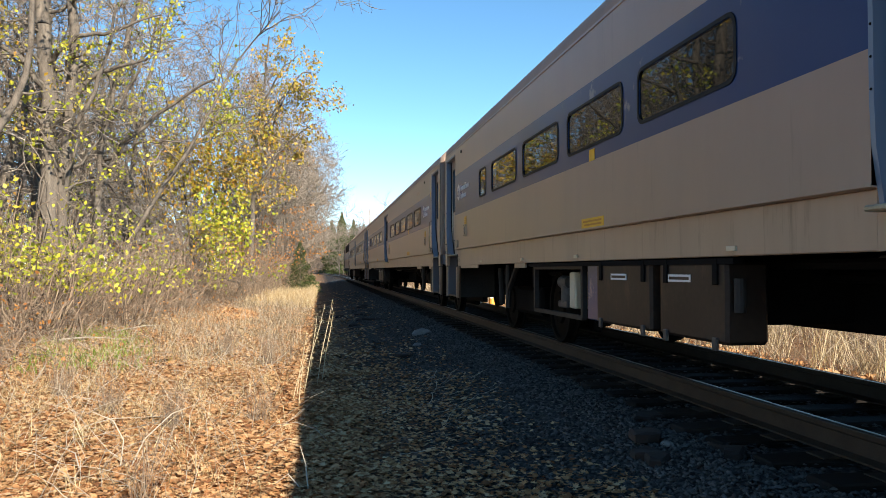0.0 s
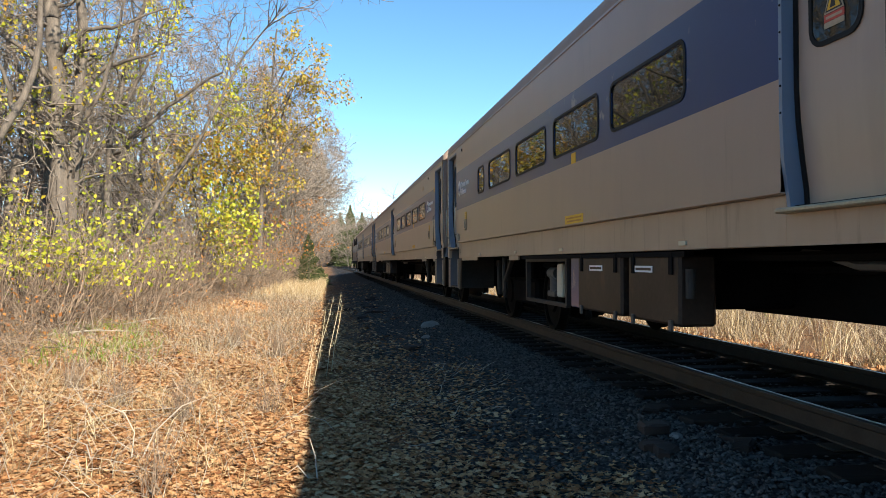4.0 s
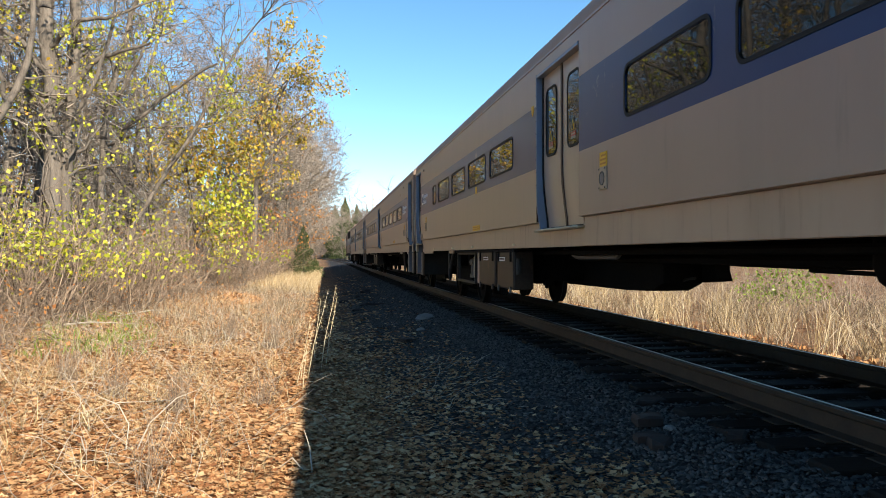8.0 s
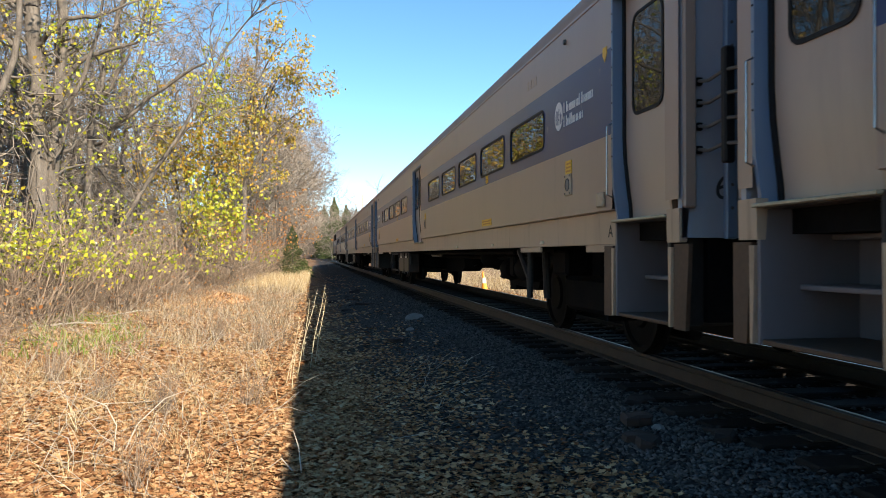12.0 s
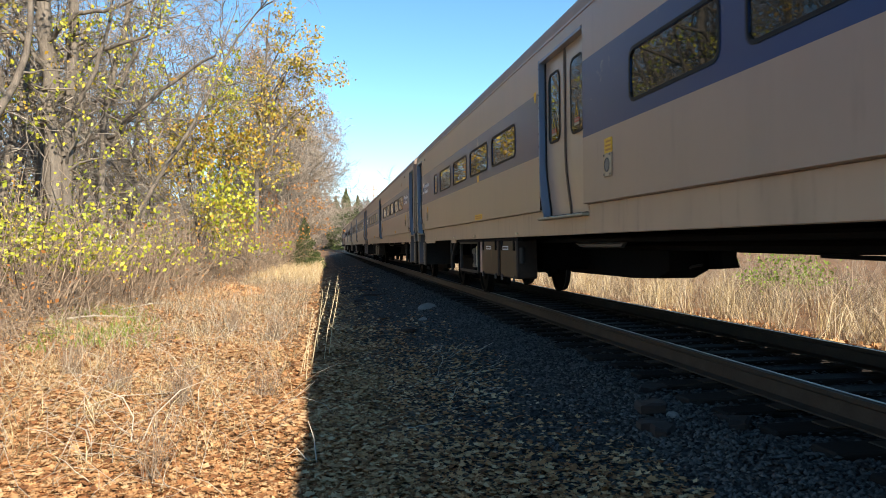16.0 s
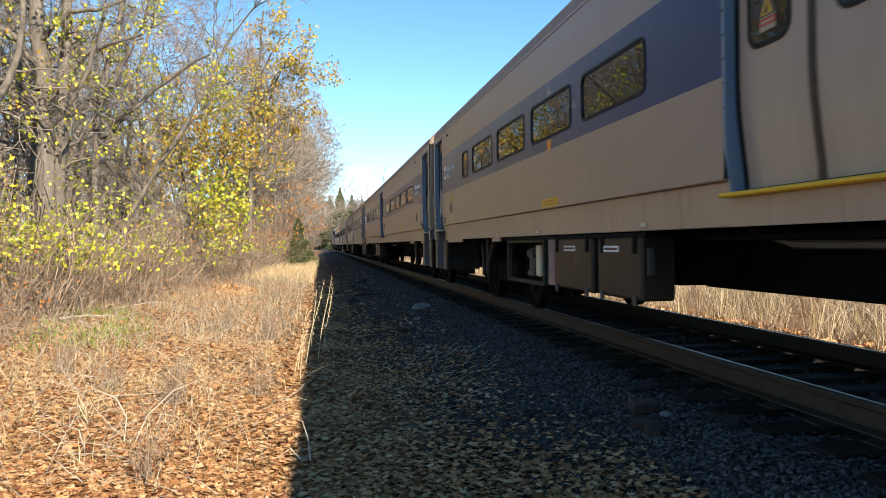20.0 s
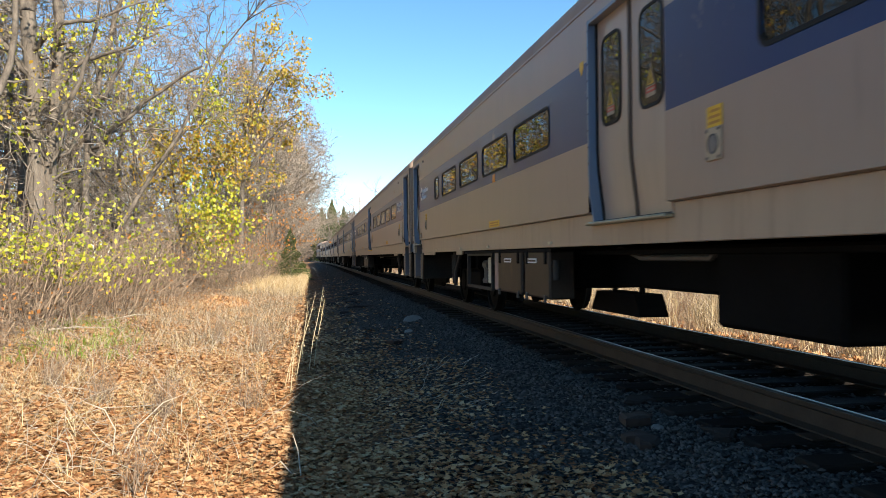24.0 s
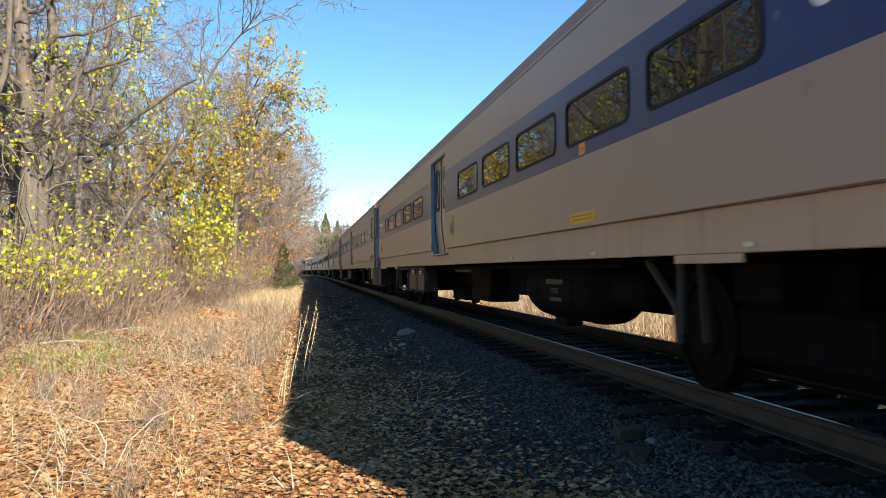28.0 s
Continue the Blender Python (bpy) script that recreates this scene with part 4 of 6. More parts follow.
        for k in range(7):
            part("stencil_bar", Shape().box(-1.143, -1.132, -4.40 - 0.085 * k, -4.345 - 0.085 * k, 0.775, 0.83), GREYM, car, "faded stencilled mark")
        for k in range(6):
            part("stencil_bar", Shape().box(-1.135, -1.120, -4.50 - 0.07 * k, -4.455 - 0.07 * k, 0.585, 0.63), GREYM, car, "faded stencilled mark")
        stencil(car, "COT&S", -4.66, 0.675, 0.085, mat=GREYM, x=-1.149)["label"] = "grey stencilled word"
    else:
        part("air_tank", Shape().turned("z", (-0.62, -3.45), [(1.05, 0.34), (0.88, 0.34), (0.80, 0.31), (0.74, 0.24), (0.705, 0.12), (0.70, 0.01)], 22).box(-0.68, -0.6, -3.3, -3.26, 0.68, 0.74).box(-0.68, -0.6, -3.58, -3.54, 0.68, 0.74), DARK, car, "black round air tank", smooth=True)
        part("tank_rod", Shape().tube([(-0.7, -2.4, 0.845), (-0.7, -3.1, 0.835)], 0.015, 6).tube([(-0.7, -2.5, 0.95), (-0.7, -2.75, 0.85)], 0.014, 6).tube([(-0.7, -3.8, 0.87), (-0.7, -4.3, 0.875)], 0.013, 6), DARK, car)
    part("brake_rigging", Shape().tube([(-0.62, -3.64, 0.577), (-0.62, -4.02, 0.90)], 0.022, 6).tube([(-0.62, -3.62, 0.57), (-0.62, -3.8, 0.565), (-0.62, -4.3, 0.60)], [0.025, 0.045, 0.025], 6), DARK, car, "black brake rigging")
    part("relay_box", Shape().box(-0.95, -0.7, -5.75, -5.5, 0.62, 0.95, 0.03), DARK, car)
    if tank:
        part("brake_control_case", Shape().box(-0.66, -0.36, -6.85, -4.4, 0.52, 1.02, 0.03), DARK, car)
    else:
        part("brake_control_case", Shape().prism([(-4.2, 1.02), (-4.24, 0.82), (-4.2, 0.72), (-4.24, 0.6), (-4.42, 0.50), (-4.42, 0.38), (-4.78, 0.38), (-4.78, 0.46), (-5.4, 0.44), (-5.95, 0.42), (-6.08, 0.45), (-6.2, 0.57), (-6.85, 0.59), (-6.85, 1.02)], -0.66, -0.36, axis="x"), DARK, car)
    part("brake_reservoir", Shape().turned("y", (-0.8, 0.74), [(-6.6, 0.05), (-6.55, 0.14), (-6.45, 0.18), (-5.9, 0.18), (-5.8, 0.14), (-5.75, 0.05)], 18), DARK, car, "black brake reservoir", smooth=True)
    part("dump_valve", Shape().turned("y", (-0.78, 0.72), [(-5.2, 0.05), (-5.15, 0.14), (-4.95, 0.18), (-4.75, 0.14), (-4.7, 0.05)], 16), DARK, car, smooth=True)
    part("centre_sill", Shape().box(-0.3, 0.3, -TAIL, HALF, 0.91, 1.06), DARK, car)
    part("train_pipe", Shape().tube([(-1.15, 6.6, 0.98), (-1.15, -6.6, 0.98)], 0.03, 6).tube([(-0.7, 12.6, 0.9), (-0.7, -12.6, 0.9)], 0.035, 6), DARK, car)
    # second box: added black slab where only shade shows behind the truck
    part("mud_guard_filler", Shape().box(W + 0.1, 1.1, -11.0, -10.96, 0.4, 1.0).box(-0.7, -0.6, -12.3, -10.5, 0.3, 1.0), DARK, car)


def build_coach(variant=""):
    cab, tank = variant == "cab", variant in ("cab", "last")
    car = thing("passenger_coach", "cream-grey passenger coach with deep blue window stripe", "train car", "coaches of the train")
    coach_body(car, cab)
    for a, b in FRONT_WINDOWS + REAR_WINDOWS:
        window_unit(car, a, b, r=0.09)
    y0, y1 = CENTRE
    ym = (y0 + y1) / 2
    for a, b, wa in ((y0 + 0.03, ym - 0.012, y0 + 0.15), (ym + 0.012, y1 - 0.03, ym + 0.17)):
        d = door_leaf(car, a, b, W + 0.07, 1.22, 2.90, (wa, wa + 0.40, 2.0, 2.74), "cream sliding door leaf")
        xs = W + 0.0615
        c = wa + 0.2
        part("warning_sign", Shape().prism([(c - 0.075, 2.145), (c + 0.075, 2.145), (c, 2.315)], xs - 0.002, xs, axis="x"), PLATE, d, "pale-edged warning triangle")
        part("warning_field", Shape().prism([(c - 0.063, 2.152), (c + 0.063, 2.152), (c, 2.295)], xs - 0.0035, xs - 0.0015, axis="x"), INK, d, "black triangle edge")
        part("warning_face", Shape().prism([(c - 0.050, 2.159), (c + 0.050, 2.159), (c, 2.272)], xs - 0.005, xs - 0.003, axis="x"), YELLOW, d, "yellow triangle face")
        part("warning_mark", Shape().prism([(c - 0.016, 2.166), (c + 0.026, 2.166), (c + 0.010, 2.205), (c + 0.004, 2.240), (c - 0.010, 2.205)], xs - 0.0065, xs - 0.0045, axis="x"), INK, d, "black mark")
        part("warning_line", Shape().box(xs - 0.002, xs, c - 0.075, c + 0.075, 2.105, 2.142), RED, d, "red strip with a line of print")
        part("warning_print", Shape().box(xs - 0.0035, xs - 0.0015, c - 0.06, c + 0.06, 2.117, 2.130), PLATE, d, "pale line of print")
        part("warning_text", Shape().box(xs - 0.002, xs, c - 0.075, c + 0.075, 2.075, 2.103), PLATE, d, "pale strip of print")
    prof = door_profile(W + 0.06, 1.22, 2.90)
    part("door_seal", Shape().prism(prof + [(a + 0.02, b) for a, b in reversed(prof)], ym - 0.025, ym + 0.025), SEAL, car, "brown rubber door seal", smooth=True)
    reveal(car, y0, y1, 1.22, 2.93, 0.075)
    part("door_sill", Shape().box(W - 0.028, W + 0.15, y0 - 0.02, y1 + 0.02, 1.198, 1.226, 0.008), THRESH if variant != "yellow" else YELLOW, car, "worn pale metal door sill" if variant != "yellow" else "yellow edge door sill")
    part("sill_seal", Shape().box(W + 0.06, W + 0.16, y0 + 0.03, y1 - 0.03, 1.218, 1.24), RUBBER, car, "black seal over the sill")
    ends = [FRONT_DOOR] if cab else [FRONT_DOOR, REAR_DOOR]
    for a, b in ends:
        door_leaf(car, a + 0.03, b - 0.07, W + 0.09, 1.22, 2.95, (a + 0.2, b - 0.2, 2.0, 2.78), "cream end door")
        reveal(car, a, b, 1.22, 2.98, 0.10)
        rp = door_profile(W + 0.075, 1.22, 2.95)
        part("door_rubber", Shape().prism(rp + [(q + 0.03, z) for q, z in reversed(rp)], b - 0.07, b - 0.03), RUBBER, car, "black door edge rubber", smooth=True)
        step_well(car, a + 0.02, b - 0.02)
        for gy, gz, gx in (((a - 0.045), 1.45, W), ((b - 0.02), 1.42, W)) if a > 0 else (((a + 0.06), 1.36, W + 0.09), ((b - 0.01), 1.40, W)):
            part("grab_rail", Shape().tube([(gx, gy, gz), (gx - 0.045, gy, gz + 0.02), (gx - 0.045, gy, gz + 0.56), (gx, gy, gz + 0.58)], 0.008, 6), CHROME, car, "steel grab rail", smooth=True)
        part("sill_step", Shape().box(W - 0.010, W + 0.2, a, b, 1.2, 1.222, 0.005), THRESH, car, "worn pale metal door sill")
    if cab:
        window_unit(car, -12.16, -11.50, 2.015, 2.755, r=0.13, name="cab_window")
        g = part("louvre_panel", Shape().box(W - 0.01, W + 0.002, -12.03, -11.42, 1.33, 1.50, 0.006), TRIM, car, "light blue louvre panel")
        for k in range(3):
            part("louvre", Shape().box(W - 0.02, W - 0.008, -12.0, -11.45, 1.355 + 0.05 * k, 1.375 + 0.05 * k), BODY, g)
    speaker(car, 10.65)
    speaker(car, -0.93)
    if variant not in ("cab", "last"):
        speaker(car, -10.29)
    notice(car, 4.64, 1.36, 0.55, 0.085, YELLOW, 2)
    notice(car, -6.83, 1.385, 0.58, 0.09, YELLOW, 2)
    notice(car, 4.64, 1.945, 0.13, 0.1, ORANGE if variant else YELLOW, 0)
    notice(car, -6.86, 1.965, 0.14, 0.1, ORANGE if variant == "last" else YELLOW, 1)
    logo(car, 11.28, 2.27)
    logo(car, -10.0, 2.27)
    for y, m in ((11.38, PLATE), (-11.13, PLATE)):
        part("junction_box", Shape().box(W - 0.03, W + 0.002, y - 0.075, y + 0.075, 1.335, 1.455, 0.01), m, car, "cream junction box")
    stencil(car, "A", -11.2, 1.09, 0.14)
    stencil(car, "B", 11.5, 1.09, 0.14)
    six = stencil(car, "6", -TAIL - 0.004, 1.31, 0.23, x=-1.30)
    six.matrix_basis = Matrix.Translation((-1.30, -TAIL - 0.004, 1.31)) @ Euler((radians(90), 0, 0)).to_matrix().to_4x4()
    for y, z in ((11.0, 2.93), (-10.2, 2.93)):
        part("marker_lamp", Shape().turned("x", (y, z), [(W - 0.02, 0.01), (W - 0.02, 0.022), (W + 0.001, 0.028)], 12), GREYM, car, "small grey marker lamp", smooth=True)
    for y in (-9.3, -7.0, -4.4, 2.4, 5.2, 7.2, 9.6):
        part("sill_fitting", Shape().box(W + 0.03, W + 0.046, y - 0.05, y + 0.05, 1.06, 1.09, 0.003), CREAM, car, "small cream sill fitting")
    for y in (1.32, -11.2):
        part("shield_sticker", Shape().prism([(y - 0.045, 2.62), (y + 0.045, 2.62), (y + 0.045, 2.56), (y, 2.50), (y - 0.045, 2.56)], W - 0.004, W + 0.001, axis="x"), YELLOW, car, "small yellow shield sticker")
    for k in range(4):
        part("number_bar", Shape().box(W - 0.003, W + 0.001, -8.95 - 0.1 * k, -8.885 - 0.1 * k, 2.74, 2.83), FASCIA, car, "faded grey number bar")
    # seat rows behind the windows
    seats = Shape()
    for k in range(24):
        y = -10.6 + 0.84 * k + (1.2 if k > 11 else 0)
        seats.box(W + 0.25, -0.35, y, y + 0.12, 1.2, 2.22).box(0.35, 1.5, y, y + 0.12, 1.2, 2.22)
    part("seat_rows", seats, SEATM, car, "dark seat backs")
    # roof fittings
    for y in (9.5, 3.9, -3.2, -9.4):
        part("roof_vent", Shape().box(-1.22, -1.0, y - 0.2, y + 0.2, 3.4, 3.545, 0.02), DARK, car, "dark roof vent")
    if cab:
        part("roof_unit", Shape().loft([[(x * 0.9, y, 3.2 + (z - 3.2) * s) for x, z in ROOF] for y, s in ((-12.3, 1.0), (-12.0, 1.35), (-7.6, 1.35), (-7.2, 1.0))]), ROOFP, car, "raised roof unit", smooth=True)
    under_gear(car, cab, tank, tank)
    for yc in (9.40, -8.74):
        truck(car, yc)
    return car


LENGTH = 25.91
A_CENTRE = 7.185
coaches = []
plain = build_coach()
tagged(plain, "cream-grey passenger coach with deep blue window stripe")
order = ["", "", "", "", "yellow", "cab", "last"]
labels = {"": "cream-grey passenger coach with deep blue window stripe", "yellow": "cream-grey coach with deep blue stripe and yellow door sill",
          "cab": "cream-grey cab coach with deep blue stripe and raised roof unit", "last": "cream-grey coach with deep blue stripe, last of the train"}
for k, var in enumerate(order):
    if var == "":
        c = plain if k == 0 else copy_thing(plain, pose(0, 0, 0))
    else:
        c = build_coach(var)
    tagged(c, labels[var])
    coaches.append((c, A_CENTRE + (2 - k) * LENGTH))

# ---------- locomotive ----------


def build_locomotive():
    car = thing("locomotive", "grey diesel locomotive with dark blue stripe heading the train", "locomotive")
    h = 8.7
    prof = [(-1.5, 1.1), (-1.52, 2.9), (-1.45, 3.3), (-1.1, 3.75), (-0.6, 4.0), (0.6, 4.0), (1.1, 3.75), (1.45, 3.3), (1.52, 2.9), (1.5, 1.1)]
    part("hood", Shape().loft([[(x, y, z) for x, z in prof] for y in (-h, h - 1.6)] + [[(x * 0.96, h, 1.1 + (z - 1.1) * 0.72) for x, z in prof]]), ROOFP, car, smooth=True)
    part("stripe", Shape().box(-1.535, -1.522, -h, h - 1.7, 1.9, 2.5), BAND, car, "dark blue stripe")
    part("frame_sill", Shape().box(-1.52, 1.52, -h, h, 0.85, 1.1, 0.02), DARK, car)
    for y in (-8.0, 6.0):
        part("cab_door", Shape().box(-1.56, -1.5, y - 0.35, y + 0.35, 1.15, 2.95, 0.01), DARK, car, "dark recessed door")
    part("cab_window", Shape().box(-1.55, -1.5, 6.5, 7.1, 2.35, 2.95, 0.01), GLASS, car)
    for y in (-6.5, -3.5, -0.5):
        part("radiator_grille", Shape().box(-1.55, -1.5, y - 1.1, y + 1.1, 2.55, 3.2, 0.01), DARK, car)
    for y in (-5.5, -3.5, -1.5):
        part("fan", Shape().cyl("z", (0, y), 0.6, 3.95, 4.15, 18), DARK, car)
    part("exhaust_box", Shape().box(-0.5, 0.5, 1.0, 2.4, 3.95, 4.2, 0.04), DARK, car)
    part("fuel_tank", Shape().box(-1.35, 1.35, -2.2, 2.2, 0.3, 0.9, 0.1), DARK, car)
    for yc in (5.6, -5.6):
        truck(car, yc)
    part("coupler", Shape().box(-0.16, 0.16, -h - 0.25, -h, 0.72, 0.98, 0.03), DARK, car)
    return car


loco = build_locomotive()
vehicles = coaches + [(loco, A_CENTRE + 2 * LENGTH + LENGTH / 2 + 8.95)]


def motions():
    """The train pulls away along the line; every wheelset rolls with it."""
    times = [k * 0.25 for k in range(113)]
    for ob, offset in vehicles:
        rows = []
        for t in times:
            x, y, a = on_track(offset + run_at(t))
            rows.append((t, pose(x, y, 0, 0, 0, math.degrees(a))))
        walk(ob, rows)
    # rows at whole frames, less than a quarter turn apart
    marks, last = [0.0], run_at(0.0)
    for f in range(1, 841):
        t = f / FPS
        if abs(run_at(min((f + 1) / FPS, 28.0)) - last) / 0.457 > radians(80) or f == 840:
            marks.append(t)
            last = run_at(t)
    for ob, offset in vehicles:
        for tr in [c for c in ob.children if c.name.split(".")[0] == "truck"]:
            for w in [c for c in tr.children if c.name.split(".")[0] == "wheelset"]:
                y = w.matrix_basis.translation.y
                walk(w, [(t, pose(0, y, 0.457, -math.degrees((run_at(t) - run_at(0)) / 0.457))) for t in marks])

# ---------- plants: array tools ----------


def unit(a):
    return a / np.maximum(np.linalg.norm(a, axis=-1, keepdims=True), 1e-9)


def sticks(P0, P1, R0, R1, k):
    """Tapered k-sided sticks between pairs of points."""
    d = unit(P1 - P0)
    ref = np.where(np.abs(d[:, 2:3]) > 0.8, np.array([[1.0, 0.2, 0.1]]), np.array([[0.1, 0.2, 1.0]]))
    a = unit(np.cross(d, ref))
    b = np.cross(d, a)
    th = 2 * np.pi * np.arange(k) / k
    ring = a[:, None] * np.cos(th)[None, :, None] + b[:, None] * np.sin(th)[None, :, None]
    v = np.concatenate([P0[:, None] + ring * R0[:, None, None], P1[:, None] + ring * R1[:, None, None]], 1)
    j = np.arange(k)
    q = np.stack([j, (j + 1) % k, k + (j + 1) % k, k + j], 1)
    f = (np.arange(len(P0)) * 2 * k)[:, None, None] + q[None]
    return v.reshape(-1, 3), f.reshape(-1, 4)


def grow(rng, start, way, length, radius, n, wobble, lift, taper=0.8):
    """Branches that wander as they grow: points (B, n+1, 3) and radii (B, n+1)."""
    P, d = [start], unit(way)
    for _ in range(n):
        d = unit(d + wobble * rng.normal(size=d.shape) + np.array([0, 0, lift]))
        P.append(P[-1] + d * (length / n)[:, None])
    R = radius[:, None] * (1 - taper * np.arange(n + 1)[None] / n)
    return np.stack(P, 1), R


def sprout(rng, P, R, m, lo, hi, angle, ratio, length, rr=0.55):
    """Starts of m side shoots on every branch."""
    B, n1, _ = P.shape
    t = rng.uniform(lo, hi, (B, m)) * (n1 - 1)
    i = np.minimum(t.astype(int), n1 - 2)
    u = (t - i)[..., None]
    bi = np.arange(B)[:, None]
    p = P[bi, i] * (1 - u) + P[bi, i + 1] * u
    r = (R[bi, i] * (1 - u[..., 0]) + R[bi, i + 1] * u[..., 0]) * rr
    d = unit(P[bi, i + 1] - P[bi, i])
    side = unit(np.cross(d, rng.normal(size=d.shape)))
    ang = np.radians(rng.uniform(angle[0], angle[1], (B, m)))[..., None]
    way = d * np.cos(ang) + side * np.sin(ang)
    ln = np.broadcast_to(length[:, None], (B, m)) * rng.uniform(ratio[0], ratio[1], (B, m)) * (1.1 - 0.42 * t / (n1 - 1))
    return p.reshape(-1, 3), way.reshape(-1, 3), ln.ravel(), r.ravel()


def joined(P, R, k):
    a, b = P[:, :-1].reshape(-1, 3), P[:, 1:].reshape(-1, 3)
    return sticks(a, b, R[:, :-1].ravel(), R[:, 1:].ravel(), k)


def pile(*pieces):
    vs, fs, n = [], [], 0
    for v, f in pieces:
        vs.append(v)
        fs.append(f + n)
        n += len(v)
    return np.concatenate(vs), np.concatenate(fs)


def leaves(rng, C, size, droop=0.0):
    """Small folded leaf blades at the points C."""
    n = len(C)
    u = unit(rng.normal(size=(n, 3)) + np.array([0, 0, -droop]))
    v = unit(np.cross(u, rng.normal(size=(n, 3))))
    w = np.cross(u, v)
    s = (size * rng.uniform(0.6, 1.3, n))[:, None]
    verts = np.stack([C - u * s * 0.5, C + v * s * 0.34 + w * s * 0.12, C + u * s * 0.5, C - v * s * 0.34 + w * s * 0.12], 1)
    return verts.reshape(-1, 3), np.arange(n * 4).reshape(-1, 4)


def tree_parts(rng, H, r0, lean=(0, 0), m=(15, 6, 6, 3), forks=1, low=0.28, spread=(30, 70), twist=0.07, thick=1.0):
    """Trunk and limbs, twigs, and twig end points of one bare tree."""
    start = np.zeros((forks, 3))
    start[:, 0] = 0.32 * np.arange(forks) * r0 * 4
    way = np.stack([np.array([lean[0] + 0.012 * k, lean[1] - 0.03 * k, 1.0]) for k in range(forks)])
    P0, R0 = grow(rng, start, way, np.full(forks, H * 0.92), np.full(forks, r0), 10, twist, 0.03, 0.86)
    p, w, ln, r = sprout(rng, P0, R0, m[0], low, 0.98, spread, (0.22, 0.42), np.full(forks, H), 0.34)
    P1, R1 = grow(rng, p, w, ln, np.maximum(r, 0.02), 7, 0.22, 0.05)
    p, w, ln2, r = sprout(rng, P1, R1, m[1], 0.2, 1.0, (25, 65), (0.3, 0.6), ln)
    P2, R2 = grow(rng, p, w, ln2, np.maximum(r, 0.013 * thick), 4, 0.28, 0.03)
    p, w, ln3, r = sprout(rng, P2, R2, m[2], 0.15, 1.0, (25, 70), (0.35, 0.7), ln2)
    P3, R3 = grow(rng, p, w, ln3, np.maximum(r, 0.0085 * thick), 3, 0.22, 0.05, 0.55)
    pieces = [joined(P2, R2, 3), joined(P3, R3, 3)]
    ends = P3[:, 1:].reshape(-1, 3)
    if m[3]:
        p, w, ln4, r = sprout(rng, P3, R3, m[3], 0.2, 1.0, (25, 70), (0.5, 0.9), ln3)
        P4, R4 = grow(rng, p, w, ln4, np.maximum(r, 0.0062 * thick), 2, 0.2, 0.03, 0.4)
        pieces.append(joined(P4, R4, 3))
    return pile(joined(P0, R0, 8), joined(P1, R1, 5)), pile(*pieces), ends


def trimmed(v, f, lim):
    """Leaves out what reaches past a rounded, ragged crown line, lim wide at its lower part."""
    edge = lim * np.interp(v[f][:, 0, 2], [0, 5, 7, 10.5, 12.4, 16], [1.1, 1.08, 1.0, 0.79, 0.62, 0.38]) + np.random.default_rng(3).normal(size=len(f)) * 0.35
    f = f[v[f][:, :, 0].max(1) < edge]
    used, back = np.unique(f, return_inverse=True)
    return v[used], back.reshape(f.shape)


def bare_tree(rng, H, r0, label, group="bare trees", leaf=None, twig=TWIG, trim=99.0, **kw):
    """One tree: trunk with limbs, twigs, and, where given, its last leaves."""
    wood, twigs, ends = tree_parts(rng, H, r0, **kw)
    wood, twigs, ends = trimmed(*wood, trim), trimmed(*twigs, trim), ends[ends[:, 0] < trim * np.interp(ends[:, 2], [0, 5, 7, 10.5, 12.4, 16], [1.1, 1.08, 1.0, 0.79, 0.62, 0.38])]
    t = thing("tree", label, "tree", group)
    big_mesh("trunk", *wood, BARK, t).data.shade_smooth()
    big_mesh("crown", *twigs, twig, t, "bare grey twigs")
    if leaf:
        mat, count, size, pick = leaf
        c = ends[pick(ends)] if pick else ends
        c = c[rng.integers(0, len(c), count)] + rng.normal(size=(count, 3)) * 0.13
        big_mesh("foliage", *leaves(rng, c, size, 0.6), mat, t, "last autumn leaves")
    return t


